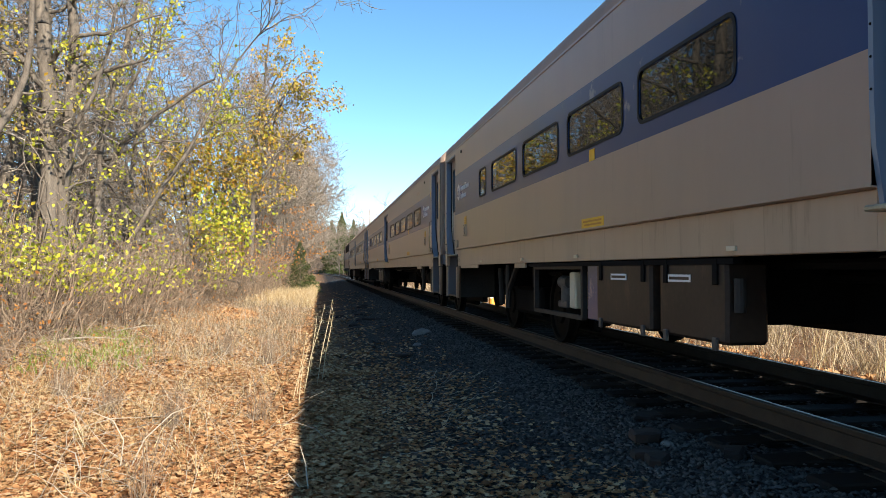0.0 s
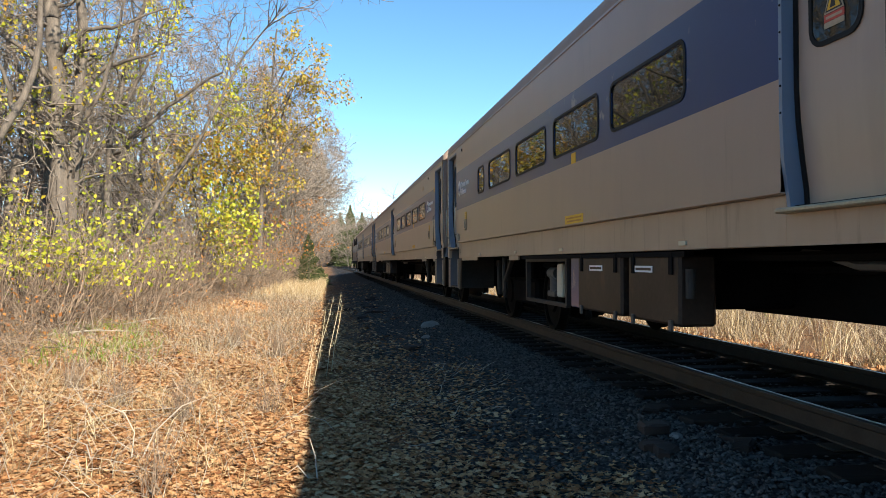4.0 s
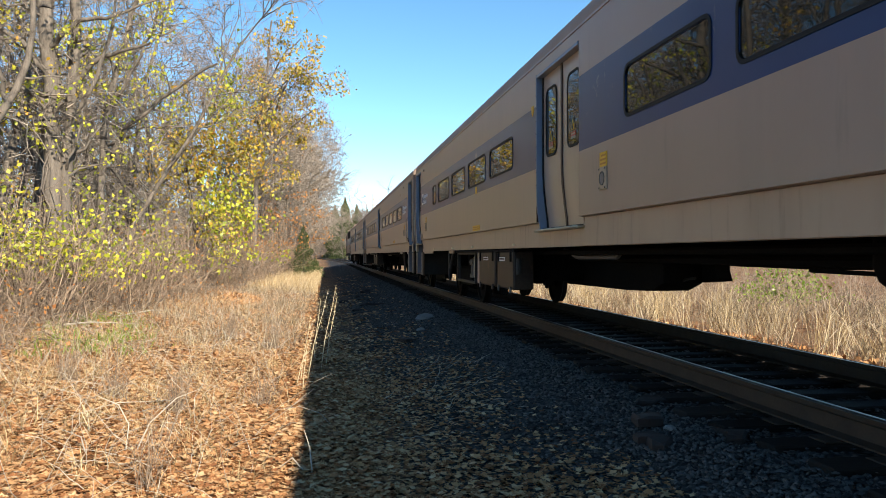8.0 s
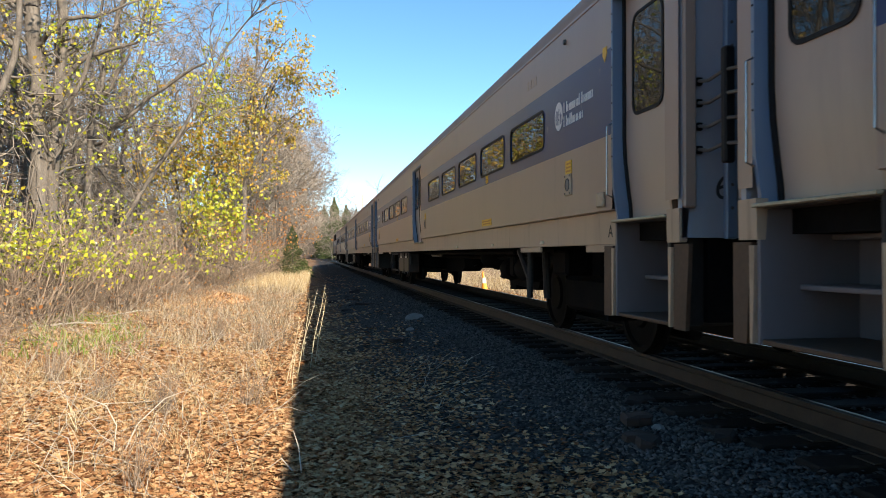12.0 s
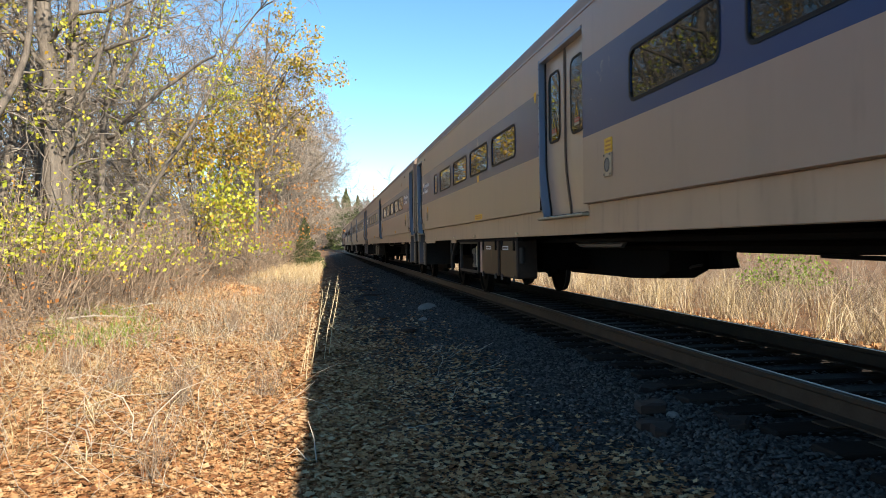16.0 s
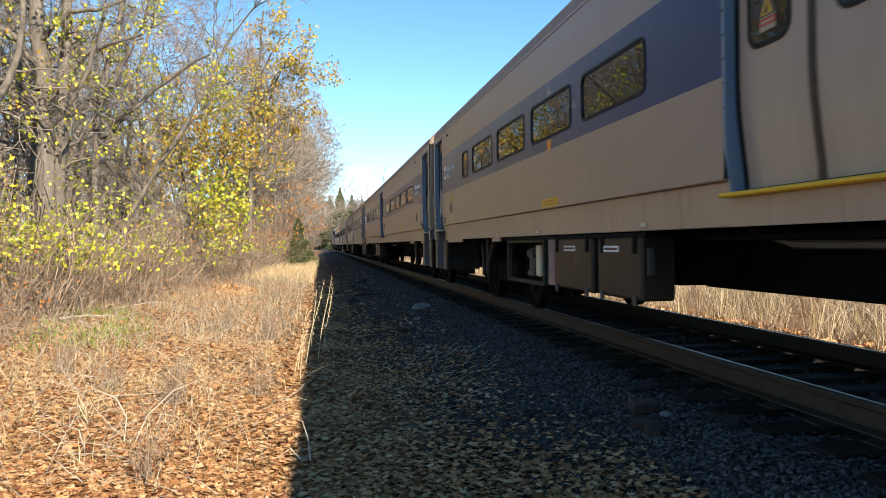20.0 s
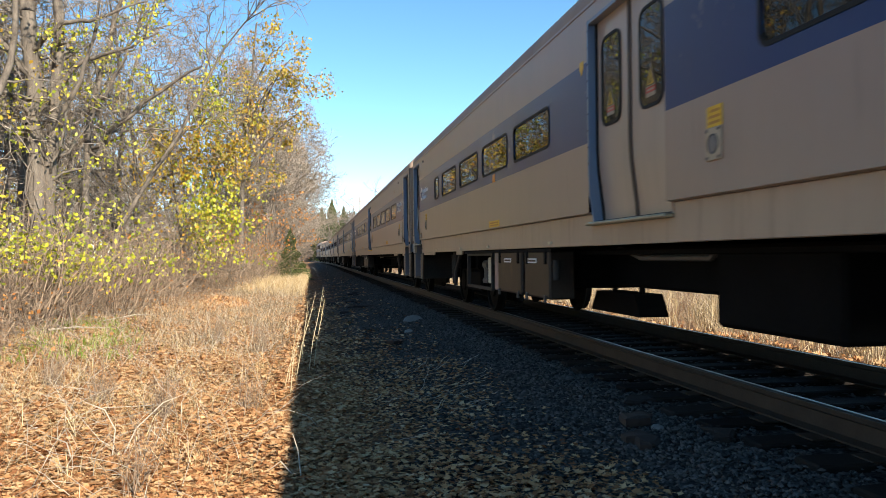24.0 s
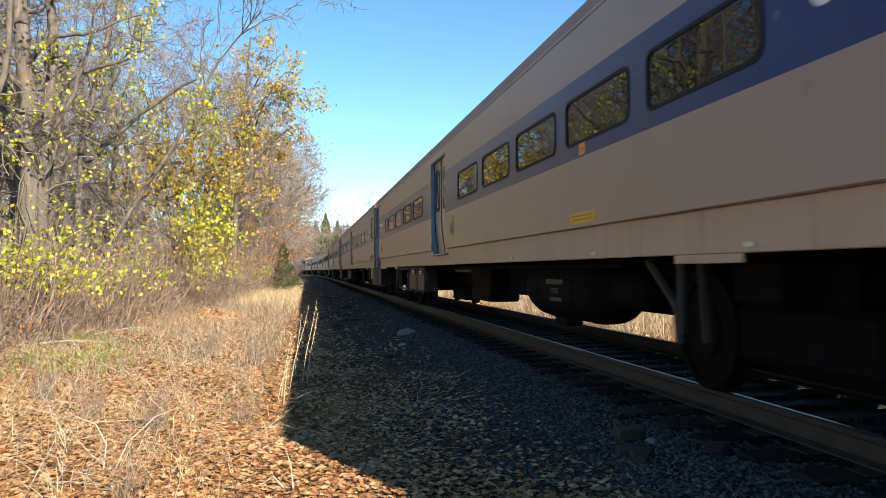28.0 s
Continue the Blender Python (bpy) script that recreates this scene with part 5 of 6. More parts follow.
def crooked_tree(rng, at, limbs, label, group, leaf=None, twig=NEARTWIG, m=(6, 5, 4), reach=0.8):
    """A tree with given trunk and limb lines (world points, thick and thin end), crooked branches and twigs on them."""
    base = np.array([at[0], at[1], float(ground_height(at[0], at[1])) - 0.1])
    woods, P1s, R1s = [], [], []
    for pts, ra, rb in limbs:
        q = np.asarray(pts, float) - base
        u = np.concatenate([[0], np.cumsum(np.linalg.norm(np.diff(q, axis=0), axis=1))])
        w = np.linspace(0, u[-1], 13)
        P = np.stack([np.interp(w, u, q[:, k]) for k in range(3)], 1)
        P[1:-1] += rng.normal(size=(11, 3)) * 0.035
        R = np.linspace(ra, rb, 13)
        if q[0, 2] < 0.5:
            R[:2] *= (1.35, 1.12)
        woods.append(joined(P[None], R[None], 10))
        n = max(3, int(m[0] * u[-1] / 5))
        p, d, ln, r = sprout(rng, P[None], R[None], n, 0.28 if q[0, 2] < 0.5 else 0.2, 1.0, (35, 85), (0.8, 2.4), np.array([reach]), 0.4)
        B, RB = grow(rng, p, d, ln, np.clip(r, 0.018, 0.06), 6, 0.3, 0.05)
        woods.append(joined(B, RB, 5))
        P1s.append(B)
        R1s.append(RB)
    P1, R1 = np.concatenate(P1s), np.concatenate(R1s)
    p, d, ln, r = sprout(rng, P1, R1, m[1], 0.15, 1.0, (30, 80), (0.35, 0.7), np.full(len(P1), 1.5 * reach))
    P2, R2 = grow(rng, p, d, ln, np.maximum(r, 0.011), 4, 0.3, 0.02)
    p, d, ln, r = sprout(rng, P2, R2, m[2], 0.15, 1.0, (30, 75), (0.35, 0.75), ln)
    P3, R3 = grow(rng, p, d, ln, np.maximum(r, 0.0065), 3, 0.25, 0.03, 0.5)
    t = thing("tree", label, "tree", group)
    t.matrix_basis = Matrix.Translation(base)
    big_mesh("trunk", *pile(*woods), BARK, t).data.shade_smooth()
    big_mesh("crown", *pile(joined(P2, R2, 3), joined(P3, R3, 3)), twig, t, "bare dark twigs")
    if leaf:
        mat, count, size = leaf
        ends = P3[:, 1:].reshape(-1, 3)
        hubs = ends[rng.integers(0, len(ends), count // 7)]
        c = hubs[rng.integers(0, len(hubs), count)] + rng.normal(size=(count, 3)) * 0.14
        big_mesh("foliage", *leaves(rng, c, size, 0.8), mat, t, "last autumn leaves")
    return t


def edge_x(y):
    """Edge of the woods beside the verge."""
    return np.interp(y, [0, 12, 26, 38, 60, 75, 110, 160], [-5.7, -5.0, -4.8, -3.5, -2.7, -2.4, -2.5, -6.0])


def shrub(rng, x, y, H, width, stems, leaf_mat, n_leaves, size, label, stem_mat=BRAMBLE, name="shrub", low=0.1):
    """Many-stemmed shrub with arching shoots and leaves along them."""
    a = rng.uniform(0, 2 * np.pi, stems)
    rad = np.sqrt(rng.uniform(0, 1, stems)) * width * 0.45
    start = np.stack([np.cos(a) * rad, np.sin(a) * rad, np.full(stems, -0.05)], 1)
    way = np.stack([np.cos(a) * 0.35, np.sin(a) * 0.35, np.ones(stems)], 1) + rng.normal(size=(stems, 3)) * 0.15
    P, R = grow(rng, start, way, H * rng.uniform(0.65, 1.1, stems), np.full(stems, 0.016), 7, 0.14, -0.05, 0.7)
    p, w, ln, r = sprout(rng, P, R, 6, low, 1.0, (30, 75), (0.16, 0.36), np.full(stems, H))
    P1, R1 = grow(rng, p, w, ln, np.maximum(r, 0.006), 4, 0.2, -0.04)
    p, w, ln2, r = sprout(rng, P1, R1, 3, 0.2, 1.0, (30, 70), (0.35, 0.6), ln)
    P2, R2 = grow(rng, p, w, ln2, np.maximum(r, 0.004), 2, 0.2, -0.05)
    s = thing(name, label, "shrub", "shrubs at the wood's edge")
    s.matrix_basis = pose(x, y, float(ground_height(x, y)))
    big_mesh("branchwork", *pile(joined(P, R, 4), joined(P1, R1, 3), joined(P2, R2, 3)), stem_mat, s)
    if n_leaves:
        ends = np.concatenate([P1[:, 1:].reshape(-1, 3), P2[:, 1:].reshape(-1, 3)])
        ends = ends[ends[:, 2] > H * (low + 0.25)]
        hubs = ends[rng.integers(0, len(ends), max(n_leaves // 9, 1))]
        c = hubs[rng.integers(0, len(hubs), n_leaves)] + rng.normal(size=(n_leaves, 3)) * np.array([0.24, 0.24, 0.15])
        c[:, 2] = np.maximum(c[:, 2], 0.1)
        big_mesh("foliage", *leaves(rng, c, size, 0.3), leaf_mat, s, "autumn leaves")
    return s


def build_woods():
    rng = np.random.default_rng(21)
    gz = lambda x, y: float(ground_height(x, y))
    # the big forked tree wrapped in creepers
    big = crooked_tree(rng, (-7.0, 22.0), [
        ([(-7.00, 22, -0.7), (-7.06, 22, 1.5), (-7.12, 22, 3.2), (-7.17, 22, 5.4), (-7.27, 22, 6.9), (-7.5, 22.2, 8.8), (-7.9, 22.4, 11.5)], 0.27, 0.14),
        ([(-6.92, 22.1, -0.7), (-6.85, 22.1, 1.7), (-6.77, 22, 4.0), (-6.62, 22, 5.6), (-6.54, 22, 6.9), (-6.7, 22, 9.0), (-6.6, 22, 11.5)], 0.18, 0.10),
        ([(-7.20, 22, 5.7), (-7.8, 21.6, 6.5), (-8.7, 21.2, 7.0)], 0.09, 0.03),
        ([(-7.15, 22, 4.9), (-7.8, 21.5, 5.3), (-8.7, 21.0, 5.1)], 0.07, 0.025),
        ([(-6.62, 22, 5.5), (-5.9, 21.8, 6.2), (-5.0, 21.6, 6.4), (-3.9, 21.4, 6.9)], 0.075, 0.02),
        ([(-6.77, 22, 4.2), (-6.1, 21.7, 5.2), (-5.6, 21.5, 6.6), (-5.3, 21.4, 7.9)], 0.075, 0.03),
        ([(-7.24, 22, 6.4), (-6.4, 21.5, 7.0), (-5.4, 21.0, 7.1), (-4.1, 20.8, 7.5)], 0.08, 0.02),
        ([(-6.85, 22, 3.0), (-6.4, 21.6, 3.9), (-6.1, 21.4, 5.0)], 0.045, 0.015)],
        "big forked grey-barked tree wrapped in creepers", "big trees", leaf=(LEAFY, 1500, 0.115))
    vines = Shape()
    for k in range(26):
        a = rng.uniform(0, 6.28)
        x0, y0 = 0.42 * math.cos(a) + 0.1, 0.36 * math.sin(a) - 0.1
        pts = [(x0 * (1.5 - 0.1 * j) + rng.normal() * 0.12, y0 * (1.3 - 0.1 * j) + rng.normal() * 0.1, -0.1 + j * 0.55) for j in range(int(rng.integers(4, 11)))]
        vines.tube(pts, float(rng.uniform(0.010, 0.03)), 5)
    part("creeper", vines, BARK, big, "hanging creeper stems", smooth=True)
    crooked_tree(rng, (-6.66, 25.0), [
        ([(-6.66, 25, -0.7), (-6.68, 25, 1.5), (-6.72, 25, 3.5), (-6.56, 25, 5.3), (-6.29, 25, 6.5), (-5.92, 25, 7.7), (-5.4, 25, 10.0)], 0.15, 0.06),
        ([(-6.72, 25, 3.4), (-5.64, 24.2, 4.86), (-4.69, 24, 5.64), (-3.06, 23.2, 6.46)], 0.095, 0.03),
        ([(-6.5, 25, 4.3), (-5.16, 24, 4.72), (-4.12, 24, 4.74)], 0.06, 0.02),
        ([(-6.5, 25, 5.4), (-5.9, 24.6, 6.0), (-5.2, 24.3, 7.4), (-4.6, 24, 8.8)], 0.06, 0.02)],
        "crooked grey tree with a long slanting limb", "big trees", leaf=(LEAFY, 900, 0.115))
    crooked_tree(rng, (-8.9, 20.0), [
        ([(-8.9, 20, -0.7), (-8.5, 20, 2.4), (-7.78, 20, 4.1), (-7.41, 20, 4.7), (-7.09, 20, 5.6), (-6.91, 20, 6.7), (-6.8, 20, 9.0)], 0.14, 0.05),
        ([(-7.5, 20, 4.6), (-7.7, 19.6, 5.8), (-8.1, 19.4, 7.2)], 0.06, 0.02)],
        "leaning grey tree at the edge of the woods", "big trees", leaf=(LEAFG, 320, 0.12), m=(4, 4, 3))
    # standing trees close to the edge
    near = [(-8.7, 18.5, 14, 0.15), (-9.6, 25, 16, 0.18), (-8.4, 29, 16, 0.13), (-6.9, 33.5, 16, 0.13), (-9.0, 38, 17, 0.16), (-6.3, 40, 16.5, 0.14), (-11.0, 22, 16, 0.2), (-5.6, 48, 16, 0.14), (-7.3, 46, 16, 0.14), (-6.6, 26.5, 13, 0.10)]
    for x, y, H, r in near:
        t = bare_tree(rng, H, r, "tall bare grey tree at the edge of the woods", twig=NEARTWIG, low=0.22, lean=(rng.uniform(-0.03, 0.1), rng.uniform(-0.05, 0.05)), m=(18, 6, 5, 1), thick=1.4, twist=0.11, spread=(35, 80))
        t.matrix_basis = pose(x, y, gz(x, y) - 0.05, 0, 0, rng.uniform(0, 360))
    for x, y, H, r in ((-3.2, 56.0, 16.0, 0.14), (-2.8, 66.0, 15.5, 0.14), (-2.6, 76.0, 14.8, 0.14), (-2.8, 88.0, 14.0, 0.14), (-4.2, 51.0, 15.0, 0.13), (-5.0, 62.0, 15, 0.14), (-4.6, 71.0, 15, 0.14)):
        t = bare_tree(rng, H, r, "bare tree with a wide twiggy crown beside the line", "edge trees", trim=5.4, low=0.1, lean=(0.08, -0.03), m=(20, 8, 6, 2), spread=(35, 80), thick=2.0)
        t.matrix_basis = pose(x, y, gz(x, y) - 0.05, 0, 0, rng.uniform(-30, 30))
    # tree with golden and orange leaves on the outer boughs
    crooked_tree(rng, (-3.75, 43.0), [
        ([(-3.75, 43, -0.7), (-3.6, 43, 4.0), (-3.3, 42, 8.0), (-2.9, 41.5, 11.0), (-2.7, 41, 13.0)], 0.16, 0.04),
        ([(-3.5, 42.7, 5.0), (-2.2, 41.5, 7.0), (-0.9, 40.5, 8.2), (-0.3, 40.2, 8.4)], 0.07, 0.02),
        ([(-3.4, 42.5, 6.5), (-2.3, 41, 9.0), (-1.2, 40, 10.8), (-0.5, 40, 11.0)], 0.07, 0.02),
        ([(-3.3, 42.0, 8.0), (-1.9, 41, 10.0), (-0.7, 40, 10.2), (0.1, 40, 9.2)], 0.06, 0.02),
        ([(-3.1, 41.8, 9.5), (-2.1, 41, 11.3), (-1.2, 40.5, 12.0)], 0.05, 0.02)],
        "bare tree with golden leaves on its outer boughs", "leafy trees", leaf=(LEAFG, 3300, 0.165), twig=TWIG, m=(9, 6, 5), reach=0.95)
    orange = bare_tree(rng, 13.5, 0.13, "slender tree with a few orange leaves", "leafy trees", m=(18, 8, 6, 2), low=0.12, lean=(0.05, 0), thick=1.5,
                       leaf=(LEAFO, 1500, 0.13, lambda e: e[:, 2] > 3.0))
    orange.matrix_basis = pose(-4.3, 50.5, gz(-4.3, 50.5))
    # small tree overgrown with yellow creeper
    vine = bare_tree(rng, 7.6, 0.09, "small tree smothered in yellow-green creeper", "leafy trees", twig=NEARTWIG, m=(20, 7, 6, 2), low=0.06, spread=(20, 52), thick=1.2,
                     leaf=(LEAFG, 700, 0.16, lambda e: e[:, 2] > 1.8))
    vine.matrix_basis = pose(-4.75, 31.0, gz(-4.75, 31))
    def clump(name, mat, count, centre, spread, size, label):
        hubs = rng.normal(size=(max(count // 14, 4), 3)) * np.array(spread) + np.array(centre)
        pick = rng.integers(0, len(hubs), count)
        c = hubs[pick] + rng.normal(size=(count, 3)) * np.array([0.16, 0.16, 0.30])
        c[:, 2] = np.maximum(c[:, 2], 0.2)
        big_mesh(name, *leaves(rng, c, size, 1.0), mat, vine, label)
    clump("creeper_leaves", LEAFY, 800, (1.2, -0.6, 7.1), (0.40, 0.35, 0.85), 0.15, "yellow-green creeper leaves")
    clump("creeper_leaves", LEAFG, 1500, (1.1, -0.6, 5.3), (0.75, 0.4, 0.75), 0.15, "golden creeper leaves")
    clump("creeper_leaves", LEAFG, 520, (-0.7, -0.6, 4.7), (0.8, 0.4, 0.35), 0.15, "golden creeper leaves")
    clump("creeper_leaves", LEAFY, 1400, (1.05, -0.8, 2.7), (0.75, 0.45, 0.75), 0.15, "bright yellow-green creeper leaves")
    # shrubs along the edge
    spots = [(-6.0, 16.6, 2.7, 3.0, 60, LEAFY, 1200, 0.10), (-7.4, 18.6, 3.3, 3.2, 60, LEAFY, 1200, 0.105), (-5.3, 20.5, 2.5, 2.6, 55, LEAFY, 330, 0.12), (-7.6, 14.6, 2.6, 3.0, 50, LEAFG, 260, 0.11), (-5.4, 25.5, 2.8, 2.8, 60, LEAFY, 170, 0.13),
             (-4.3, 36.0, 3.2, 3.0, 60, LEAFY, 200, 0.16), (-3.9, 40.5, 3.0, 3.0, 60, LEAFO, 600, 0.09), (-3.8, 46.0, 5.8, 3.0, 60, LEAFO, 1300, 0.14), (-3.5, 52.0, 3.6, 3.0, 55, LEAFO, 500, 0.09), (-3.7, 59.0, 3.2, 3.0, 55, LEAFO, 220, 0.09),
             (-3.8, 66.0, 3.0, 3.0, 50, LEAFG, 120, 0.09), (-5.6, 29.0, 2.8, 2.4, 60, LEAFO, 300, 0.09)]
    names = {LEAFY: "wild shrub with sparse yellow-green leaves", LEAFG: "wild shrub with golden leaves", LEAFO: "wild shrub with orange-brown leaves"}
    for x, y, H, w, st, mat, n, size in spots:
        shrub(rng, x, y, H, w, st, mat, n, size, names[mat])
    shrub(rng, 11.0, 17.6, 1.3, 1.6, 30, GREENGRASS, 900, 0.08, "low green shrub in the dry grass beyond the track")
    # bramble thicket, one sheet of undergrowth
    n = 5200
    y = 10 + 95 * rng.uniform(0, 1, n) ** 1.9
    back = rng.uniform(0, 1, n) ** 1.5 * 6.0
    x = edge_x(y) - back + rng.normal(size=n) * 0.35
    start = np.stack([x, y, ground_height(x, y) - 0.05], 1)
    a = rng.uniform(0, 6.28, n)
    way = np.stack([np.cos(a) * 1.2, np.sin(a) * 1.2, np.ones(n)], 1)
    P, R = grow(rng, start, way, rng.uniform(0.9, 2.9, n) * np.interp(y, [11, 40, 110], [0.95, 1.1, 1.4]), np.full(n, 0.007), 8, 0.52, -0.15, 0.5)
    p, w, ln, r = sprout(rng, P, R, 4, 0.15, 1.0, (30, 90), (0.25, 0.5), np.full(n, 1.5))
    P1, R1 = grow(rng, p, w, ln, np.maximum(r, 0.0045), 3, 0.45, -0.05)
    tagged(big_mesh("bramble_thicket", *pile(joined(P, R, 3), joined(P1, R1, 3)), BRAMBLE), "tangle of red-brown brambles under the trees", "undergrowth", kind="stuff")
    hang = P1[rng.integers(0, len(P1), 12000), rng.integers(1, 4, 12000)] + rng.normal(size=(12000, 3)) * 0.08
    tagged(big_mesh("thicket_leaves", *leaves(rng, hang[hang[:, 2] > -0.4], 0.07, 0.3), LEAFO), "withered orange-brown leaves caught in the brambles", "leaves", kind="stuff")
    # hanging creepers and fine twigs between the trees
    n = 1900
    y = 23 + 41 * rng.uniform(0, 1, n) ** 1.4
    x = edge_x(y) - 0.4 - rng.uniform(0, 1, n) ** 1.2 * (5.0 + y * 0.06)
    z = 0.3 + 9.5 * rng.uniform(0, 1, n) ** 1.25
    start = np.stack([x, y, z], 1)
    P, R = grow(rng, start, rng.normal(size=(n, 3)) * np.array([1, 1, 0.8]), rng.uniform(0.8, 2.6, n), rng.uniform(0.004, 0.010, n), 5, 0.38, -0.02, 0.3)
    p, w, ln, r = sprout(rng, P, R, 2, 0.1, 1.0, (30, 90), (0.3, 0.6), np.full(n, 1.3))
    P1, R1 = grow(rng, p, w, ln, np.maximum(r, 0.0035), 2, 0.3, 0)
    tagged(big_mesh("creeper_tangle", *pile(joined(P, R, 3), joined(P1, R1, 3)), TWIG), "tangle of pale creepers and twigs between the trees", "undergrowth", kind="stuff")
    # deeper woods: a few trees repeated
    protos = []
    for k in range(5):
        t = bare_tree(rng, 15.5, 0.15, "bare grey tree deeper in the woods", "woodland trees", low=0.10, m=(17, 6, 5, 1), thick=2.0, lean=(rng.uniform(-0.05, 0.05), rng.uniform(-0.05, 0.05)))
        protos.append(t)
    places = []
    for k in range(50):
        yy = 14 + 100 * (k + rng.uniform(0, 1)) / 50
        xx = float(edge_x(yy)) - rng.uniform(2.5, 22) * (0.55 + yy / 120)
        places.append((xx, yy))
    for k in range(18):
        yy = 58 + 3.0 * k + rng.uniform(-1, 1)
        places.append((float(edge_x(yy)) - rng.uniform(-0.5, 1.3), yy))
    for k in range(18):
        yy = rng.uniform(115, 200)
        places.append((float(shift_at(yy)) - rng.uniform(3.5, 24) - (yy - 120) * 0.02, yy))
    for k in range(8):
        yy = rng.uniform(205, 240)
        places.append((rng.uniform(-34, 20) - (yy - 215) * 0.15, yy))
    # unseen trees beside and behind the camera, added to block skylight and fill reflections
    for k in range(26):
        yy = rng.uniform(-45, 9)
        places.append((rng.uniform(-22, -8.5), yy))
    used = set()
    for k, (xx, yy) in enumerate(places):
        q = k % 5
        m = pose(xx, yy, gz(xx, yy) - 0.05, 0, 0, rng.uniform(0, 360))
        s = rng.uniform(0.75, 1.08)
        if q not in used:
            used.add(q)
            t = protos[q]
            t.matrix_basis = m
        else:
            t = copy_thing(protos[q], m)
        t.scale = (s, s, s)
    # the woods that close the view, behind the edge and where the line bends away
    def backwoods(name, count, area, thick, label):
        pieces = []
        for k in range(count):
            xx, yy = area()
            if abs(xx - XC - float(shift_at(yy))) < 5.0:
                continue
            H = rng.uniform(11, 18)
            st = np.array([[xx, yy, gz(xx, yy) - 0.2]])
            P0, R0 = grow(rng, st, np.array([[0.0, 0, 1]]), np.array([H]), np.array([0.14]), 5, 0.06, 0.03)
            p, w, ln, r = sprout(rng, P0, R0, 22, 0.03, 1.0, (25, 75), (0.2, 0.42), np.array([H]), 0.4)
            P1, R1 = grow(rng, p, w, ln, np.maximum(r, 0.03 * thick), 3, 0.2, 0.03)
            p, w, ln, r = sprout(rng, P1, R1, 8, 0.1, 1.0, (25, 75), (0.3, 0.6), ln)
            P2, R2 = grow(rng, p, w, ln, np.maximum(r, 0.017 * thick), 2, 0.25, 0.02)
            pieces += [joined(P0, R0, 3), joined(P1, R1, 3), joined(P2, R2, 3)]
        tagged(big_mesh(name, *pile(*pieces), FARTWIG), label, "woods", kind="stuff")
    backwoods("far_woods", 230, lambda: (rng.uniform(-62, 24), rng.uniform(185, 345)), 2.0, "bare brown woods closing the view down the line")

    backwoods("line_end_woods", 110, lambda: (rng.uniform(-18, 15), rng.uniform(258, 330)), 2.8, "bare brown woods where the line bends away")

    def behind():
        yy = rng.uniform(18, 190)
        return float(edge_x(yy)) - rng.uniform(5, 22) - yy * rng.uniform(0.05, 0.3), yy
    backwoods("deep_woods", 95, behind, 1.2, "dense bare brown woods behind the edge")
    # evergreens: cedar by the line and pines far off
    def evergreen(x, y, H, w, n, label):
        t = thing("evergreen_tree", label, "tree", "evergreen trees")
        t.matrix_basis = pose(x, y, gz(x, y))
        part("trunk", Shape().tube([(0, 0, -0.1), (0.03, 0, H * 0.5), (0, 0.02, H * 0.97)], [0.03 * H * 0.5, 0.02 * H * 0.5, 0.01], 7), BARK, t)
        z = H * (0.06 + 0.94 * rng.uniform(0, 1, n) ** 1.3)
        rad = w * (1 - z / H) ** 0.75 * np.sqrt(rng.uniform(0.15, 1, n)) * (1 + 0.25 * np.sin(z * 4 / H * 6.28))
        a = rng.uniform(0, 6.28, n)
        c = np.stack([np.cos(a) * rad, np.sin(a) * rad, z - 0.15 * rad], 1)
        big_mesh("crown", *leaves(rng, c, 0.09 * max(1, H / 3.6), 0.3), CEDAR, t, "dark green needles")
    evergreen(-1.25, 48.0, 3.3, 0.95, 4200, "small dark green cedar beside the line")
    evergreen(-1.62, 50.0, 2.0, 0.75, 1400, "low dark green cedar beside the line")
    evergreen(-0.62, 53.0, 1.25, 0.8, 1800, "low green juniper beside the line")
    for k in range(11):
        evergreen(3.5 + 2.7 * k + rng.uniform(-1, 1), 238 + rng.uniform(-14, 20), rng.uniform(14, 18), 3.8, 8000, "tall dark green pine in the distance")


build_woods()

# ---------- verge: leaves, grass, stones, dead wood ----------


